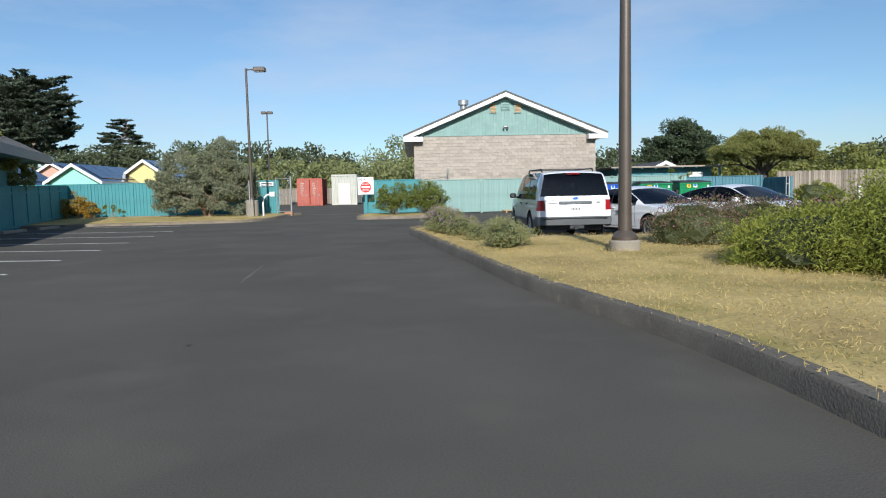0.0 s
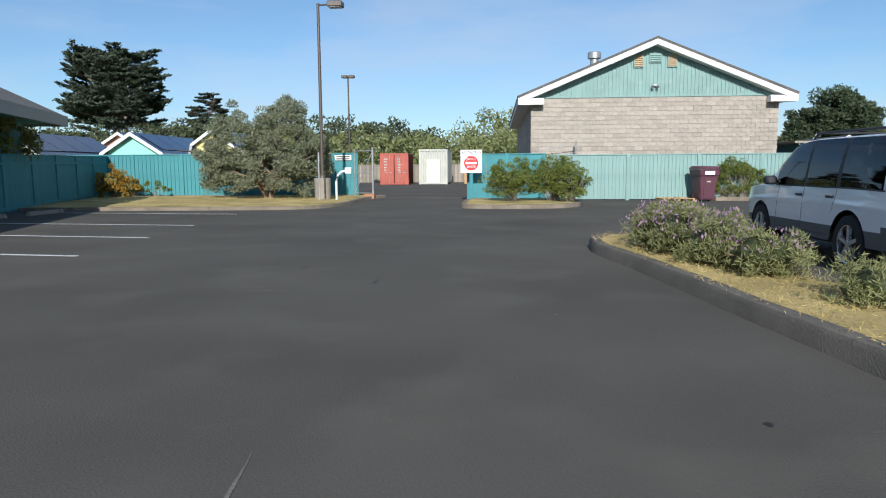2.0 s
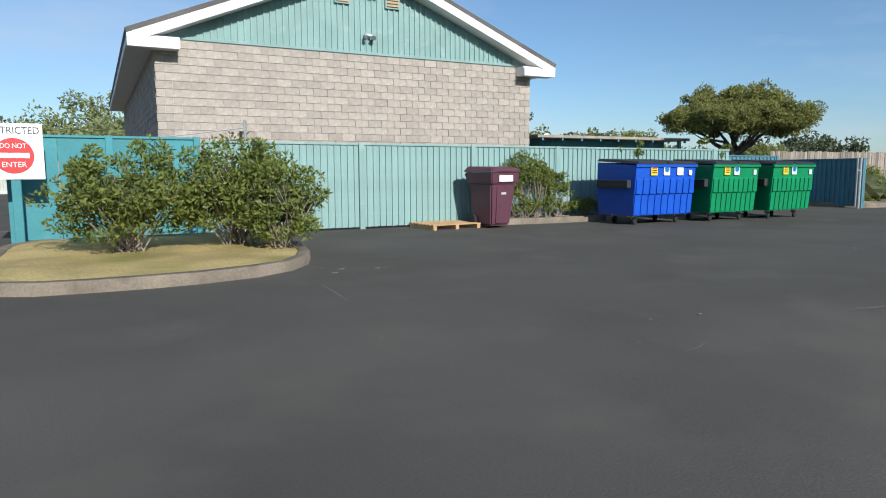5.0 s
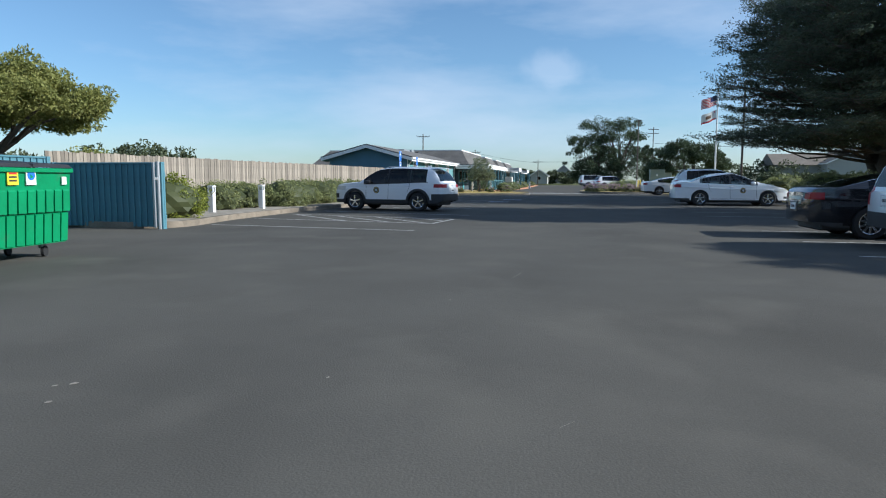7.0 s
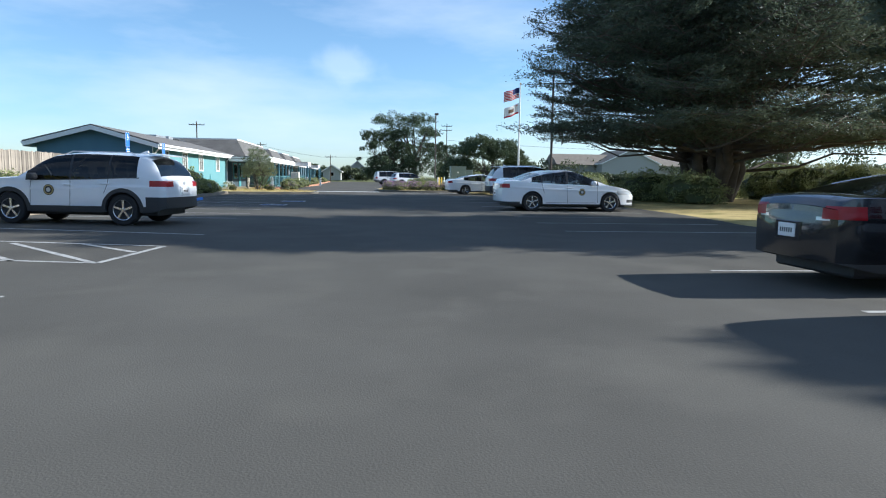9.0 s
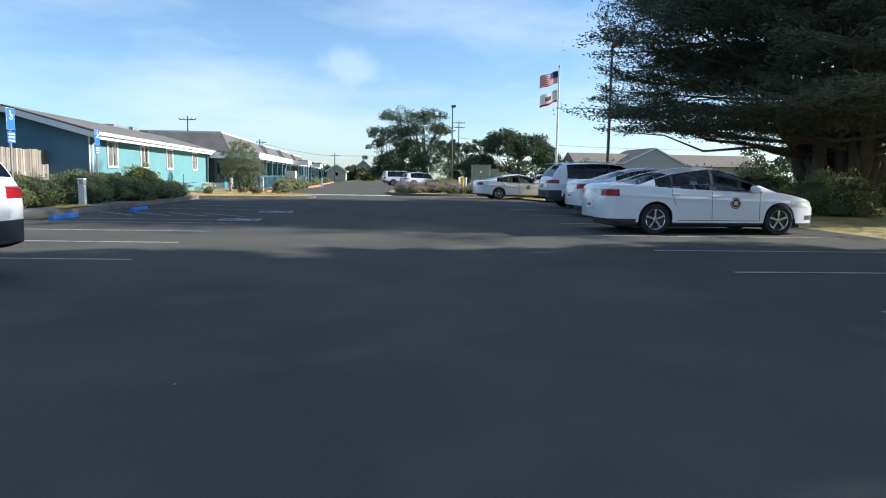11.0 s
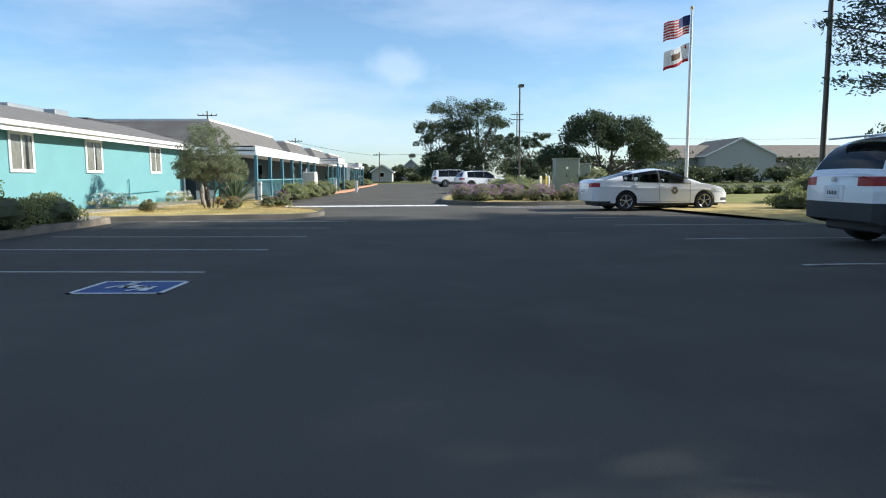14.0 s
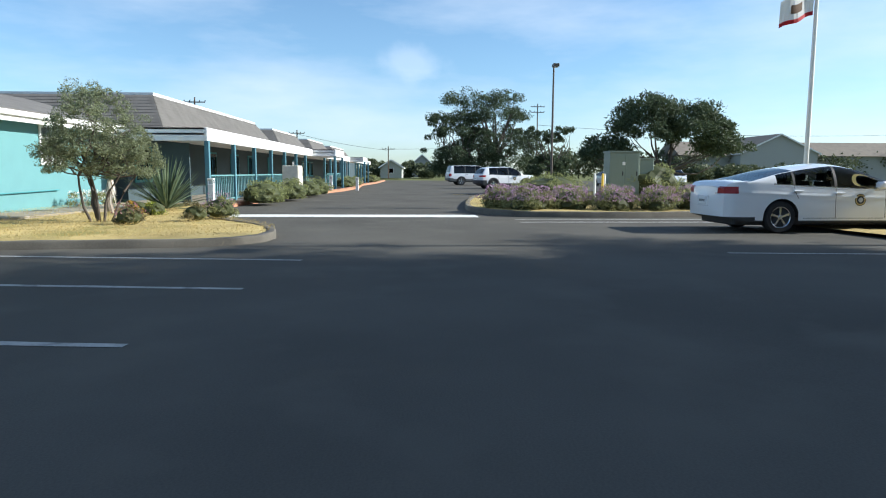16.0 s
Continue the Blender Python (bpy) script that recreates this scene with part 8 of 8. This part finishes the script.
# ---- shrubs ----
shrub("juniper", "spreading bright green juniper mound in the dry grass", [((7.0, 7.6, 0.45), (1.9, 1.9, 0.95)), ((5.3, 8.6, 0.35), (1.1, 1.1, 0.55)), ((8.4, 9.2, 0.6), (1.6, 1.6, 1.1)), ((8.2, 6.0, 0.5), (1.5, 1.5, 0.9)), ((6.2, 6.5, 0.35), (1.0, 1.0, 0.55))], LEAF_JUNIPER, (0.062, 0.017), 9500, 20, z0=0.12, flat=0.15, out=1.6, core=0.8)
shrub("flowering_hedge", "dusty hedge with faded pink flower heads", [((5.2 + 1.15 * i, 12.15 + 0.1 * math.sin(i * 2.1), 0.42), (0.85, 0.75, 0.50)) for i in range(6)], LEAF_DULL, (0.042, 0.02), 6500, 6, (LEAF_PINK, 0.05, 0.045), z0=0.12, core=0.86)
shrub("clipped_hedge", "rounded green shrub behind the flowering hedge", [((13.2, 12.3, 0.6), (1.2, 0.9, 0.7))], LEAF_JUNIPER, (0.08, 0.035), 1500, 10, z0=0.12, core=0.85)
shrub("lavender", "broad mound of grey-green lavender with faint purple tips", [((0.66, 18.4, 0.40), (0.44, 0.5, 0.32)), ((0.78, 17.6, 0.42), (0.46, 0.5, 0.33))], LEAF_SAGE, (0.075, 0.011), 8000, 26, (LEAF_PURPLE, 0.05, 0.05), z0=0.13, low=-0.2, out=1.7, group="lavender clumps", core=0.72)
shrub("lavender", "pale dry-stemmed lavender mound at the end of the bed", [((0.94, 16.75, 0.38), (0.44, 0.46, 0.30)), ((1.12, 16.0, 0.34), (0.40, 0.42, 0.26))], LEAF_SAGE, (0.075, 0.011), 8000, 26, (LEAF_PURPLE, 0.03, 0.05), z0=0.13, low=-0.2, out=1.7, group="lavender clumps", core=0.72)
for x, y, r, h_ in ((1.42, 14.5, 0.36, 0.22), (1.85, 13.4, 0.42, 0.30), (1.68, 12.1, 0.46, 0.34)):
    shrub("lavender", "low yellowing lavender clump in dry grass", [((x, y, 0.15 + h_ * 0.6), (r, r, h_))], LEAF_SAGE, (0.075, 0.010), 7000, 18, z0=0.13, low=-0.1, out=1.7, group="lavender clumps", core=0.65)
shrub("yellow_shrub", "shrub with yellow autumn leaves by the fence corner", [((-19.0, 38.4, 0.75), (0.95, 0.8, 0.75)), ((-18.2, 38.5, 0.55), (0.6, 0.6, 0.5))], LEAF_YELLOW, (0.10, 0.05), 1400, 14, z0=0.1, core=0.6)
shrub("green_shrub", "small dark green shrub at the fence foot", [((-17.2, 38.7, 0.45), (0.7, 0.5, 0.42))], LEAF_GREEN, (0.09, 0.045), 900, 8, z0=0.1)
shrub("tall_bush", "tall yellow-green bush overhanging the shaded fence", [((-17.6, 27.6, 2.8), (1.3, 1.8, 1.3)), ((-17.4, 29.8, 2.0), (0.8, 1.0, 0.8)), ((-17.4, 25.0, 2.6), (1.3, 1.8, 1.2))], LEAF_DOME, (0.13, 0.065), 1300, 12)
shrub("island_shrub", "leafy green shrub with bare pale stems in the island", [((-1.0, 33.0, 0.85), (0.95, 0.8, 0.65)), ((0.5, 33.0, 0.95), (0.95, 0.8, 0.72)), ((1.0, 32.4, 0.8), (0.6, 0.6, 0.6))], LEAF_GREEN, (0.085, 0.036), 4200, 34, z0=0.1, low=-0.5, twig_mat=BARK_PALE, core=0.5)
shrub("fence_shrub", "leggy green shrub growing against the pale fence", [((7.55, 35.75, 0.85), (0.62, 0.26, 0.72)), ((7.95, 35.75, 1.15), (0.4, 0.2, 0.38)), ((8.55, 35.75, 0.75), (0.42, 0.24, 0.42)), ((9.3, 35.75, 0.35), (0.5, 0.2, 0.25)), ((7.2, 35.75, 0.4), (0.5, 0.24, 0.38)), ((8.2, 35.72, 0.35), (0.5, 0.22, 0.25))], LEAF_GREEN, (0.07, 0.03), 5200, 12, z0=0.1, twig_mat=BARK_PALE)
shrub("climber", "dark green climber spilling over the fence top", [((11.2, 36.15, 1.75), (0.45, 0.18, 0.25)), ((14.6, 36.4, 1.75), (0.7, 0.3, 0.4))], LEAF_GREEN, (0.11, 0.05), 700, 6)
shrub("round_shrub", "bright green rounded shrub beside the bin enclosure", [((22.4, 36.6, 0.6), (1.15, 0.9, 0.62)), ((23.6, 37.3, 0.55), (0.9, 0.8, 0.55))], LEAF_JUNIPER, (0.08, 0.04), 1700, 10, z0=0.13, core=0.85)
for x0_, x1_, y_, h_ in ((26.6, 30.0, 37.9, 0.95), (29.8, 36.5, 36.9, 1.05), (36.5, 41.2, 36.6, 1.0), (42.6, 45.2, 36.2, 0.95), (46.6, 50.9, 35.7, 1.05)):
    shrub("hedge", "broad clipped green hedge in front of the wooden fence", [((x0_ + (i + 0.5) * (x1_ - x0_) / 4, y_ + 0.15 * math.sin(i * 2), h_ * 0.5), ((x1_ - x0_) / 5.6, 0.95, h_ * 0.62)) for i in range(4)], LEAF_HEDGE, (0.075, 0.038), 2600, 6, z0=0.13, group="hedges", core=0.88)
shrub("round_shrub", "light green rounded shrub below the windows", [((52.6, 35.3, 0.75), (0.9, 0.75, 0.75))], LEAF_JUNIPER, (0.08, 0.04), 1300, 10, z0=0.12, core=0.85)
shrub("dark_shrub", "dark spreading shrub at the kerb below the windows", [((50.4, 35.0, 0.5), (1.2, 0.8, 0.5)), ((52.5, 34.7, 0.45), (1.2, 0.7, 0.45)), ((54.8, 34.8, 0.4), (1.2, 0.7, 0.42))], LEAF_HEDGE, (0.08, 0.04), 2200, 6, z0=0.12, core=0.86)
shrub("daisy_clump", "white flowering daisies along the wall", [((60.8 + 0.9 * i, 36.1, 0.32), (0.6, 0.35, 0.32)) for i in range(3)] + [((67.3 + 0.7 * i, 36.1, 0.3), (0.5, 0.3, 0.28)) for i in range(3)], LEAF_SAGE, (0.07, 0.025), 900, 4, (LEAF_WHITE, 0.35, 0.07), z0=0.1)
for x, y, r, m_, q in ((61.1, 32.0, 0.3, LEAF_DULL, LEAF_PINK), (62.4, 31.1, 0.3, LEAF_DULL, None), (63.2, 30.8, 0.4, LEAF_SAGE, LEAF_PURPLE), (63.9, 32.6, 0.3, LEAF_JUNIPER, None), (59.8, 34.3, 0.3, LEAF_DULL, None), (64.6, 33.3, 0.28, LEAF_YELLOW, None)):
    shrub("low_plant", "small rounded dry-climate plant in straw grass", [((x, y, 0.13 + r * 0.55), (r, r, r * 0.75))], m_, (0.08, 0.02), 2600, 6, (q, 0.15, 0.05) if q else None, z0=0.12, group="island plants", core=0.75)
for x, y, r in ((72.0, 31.9, 0.95), (74.2, 32.1, 0.8), (75.7, 31.6, 0.9), (79.5, 31.6, 0.9), (81.6, 31.4, 0.8), (98, 31.9, 1.0), (101, 31.9, 1.0), (104, 32, 1.0), (122, 32, 1.1), (125.5, 32, 1.1)):
    shrub("clipped_shrub", "rounded clipped green shrub along the walkway", [((x, y, 0.40), (r, r * 0.75, 0.44))], LEAF_HEDGE, (0.07, 0.035), 2200, 4, z0=0.1, group="walkway shrubs", core=0.88)
for x, y, r in ((66.9, 22.9, 0.75), (67.2, 21.7, 0.7), (66.9, 20.4, 0.7), (67.0, 19.1, 0.65), (67.4, 17.9, 0.6), (67.6, 16.9, 0.6), (68.0, 23.6, 0.7)):
    shrub("lavender", "rounded lavender clump with a haze of purple flowers", [((x, y, 0.35), (r, r, 0.42))], LEAF_SAGE, (0.10, 0.018), 3800, 8, (LEAF_PURPLE, 0.24, 0.06), z0=0.12, low=-0.1, out=1.5, group="lavender row", core=0.75)
for x, y, r, h_ in ((78, 20.2, 1.5, 0.62), (81, 19.6, 1.5, 0.66), (84, 19.0, 1.3, 0.62), (80.2, 14.9, 1.5, 1.0), (82.5, 14.4, 1.5, 0.9)):
    shrub("green_mound", "clipped green mound in the planted island", [((x, y, h_ * 0.7), (r, r, h_))], LEAF_HEDGE, (0.10, 0.05), 1200, 4, z0=0.1, group="island mounds", core=0.88)
for x, y, r, h_ in ((46, 9.5, 1.6, 0.9), (49, 10.5, 1.8, 0.9), (66, 8, 1.6, 0.9), (63, 4, 1.4, 0.8), (45, 1.5, 1.8, 1.2), (49.5, 0.6, 2.0, 1.3), (54, 0.0, 2.0, 1.3), (58.5, 0.4, 1.8, 1.2), (60.4, 12.9, 0.9, 0.4)):
    shrub("lawn_shrub", "dark rounded shrub under the trees", [((x, y, h_ * 0.7), (r, r, h_))], LEAF_HEDGE, (0.10, 0.05), 1800, 6, z0=0.1, group="lawn shrubs", core=0.86)


for k in range(9):
    shrub("low_hedge", "low dusty green shrub in a row on the lawn", [((77.6 + 0.25 * k, 7.4 - 1.25 * k, 0.32), (0.62, 0.72, 0.34))], LEAF_HEDGE, (0.08, 0.04), 1500, 4, z0=0.06, group="lawn shrub row", core=0.86)


def blade_plant(name, label, x, y, z, n, length, width, stem=0.0, mat=LEAF_AGAVE):
    """Rosette of stiff pointed blades, on a stem where it has one."""
    t = thing(name, label, "yucca", (x, y, z))
    bm = bmesh.new()
    for i in range(n):
        a = i * 2.39996
        el = radians(rng.uniform(5, 80))
        d = Vector((math.cos(a) * math.cos(el), math.sin(a) * math.cos(el), math.sin(el)))
        s = d.cross(Vector((0, 0, 1))).normalized()
        up = s.cross(d)
        L = length * rng.uniform(0.8, 1.1)
        rows = []
        for u, w in ((0, 0.5), (0.3, 1.0), (0.7, 0.75), (1.0, 0.05)):
            p = Vector((0, 0, stem)) + d * L * u - Vector((0, 0, 0.10 * L * u * u * math.cos(el)))
            rows.append((bm.verts.new(p + s * width * w / 2 + up * width * 0.2 * w), bm.verts.new(p), bm.verts.new(p - s * width * w / 2 + up * width * 0.2 * w)))
        for r, q in zip(rows, rows[1:]):
            bm.faces.new((r[0], r[1], q[1], q[0])), bm.faces.new((r[1], r[2], q[2], q[1]))
    part("rosette", bm, mat, t)
    if stem:
        b2 = bmesh.new()
        limb(b2, (0, 0, -0.05), (0, 0, stem), 0.09, 0.07, 0.03, 8, 5)
        part("stem", b2, BARK_PALE, t)
        sk = bmesh.new()
        for i in range(60):
            a = rng.uniform(0, 6.28)
            z0_ = stem * rng.uniform(0.55, 1.0)
            p0 = Vector((0.07 * math.cos(a), 0.07 * math.sin(a), z0_))
            p1 = p0 + Vector((0.08 * math.cos(a), 0.08 * math.sin(a), -0.30))
            o = Vector((-math.sin(a), math.cos(a), 0)) * 0.015
            sk.faces.new([sk.verts.new(p0 + o), sk.verts.new(p0 - o), sk.verts.new(p1)])
        part("dead_leaves", sk, CURTAIN, t, "hanging dry dead leaves")
    return t


blade_plant("yucca", "large rosette of stiff grey-green yucca blades", 66.5, 33.3, 0.16, 150, 1.5, 0.06)
blade_plant("trunked_yucca", "short-trunked yucca with drooping dead leaves", 64.9, 34.1, 0.14, 70, 0.55, 0.04, 0.85)
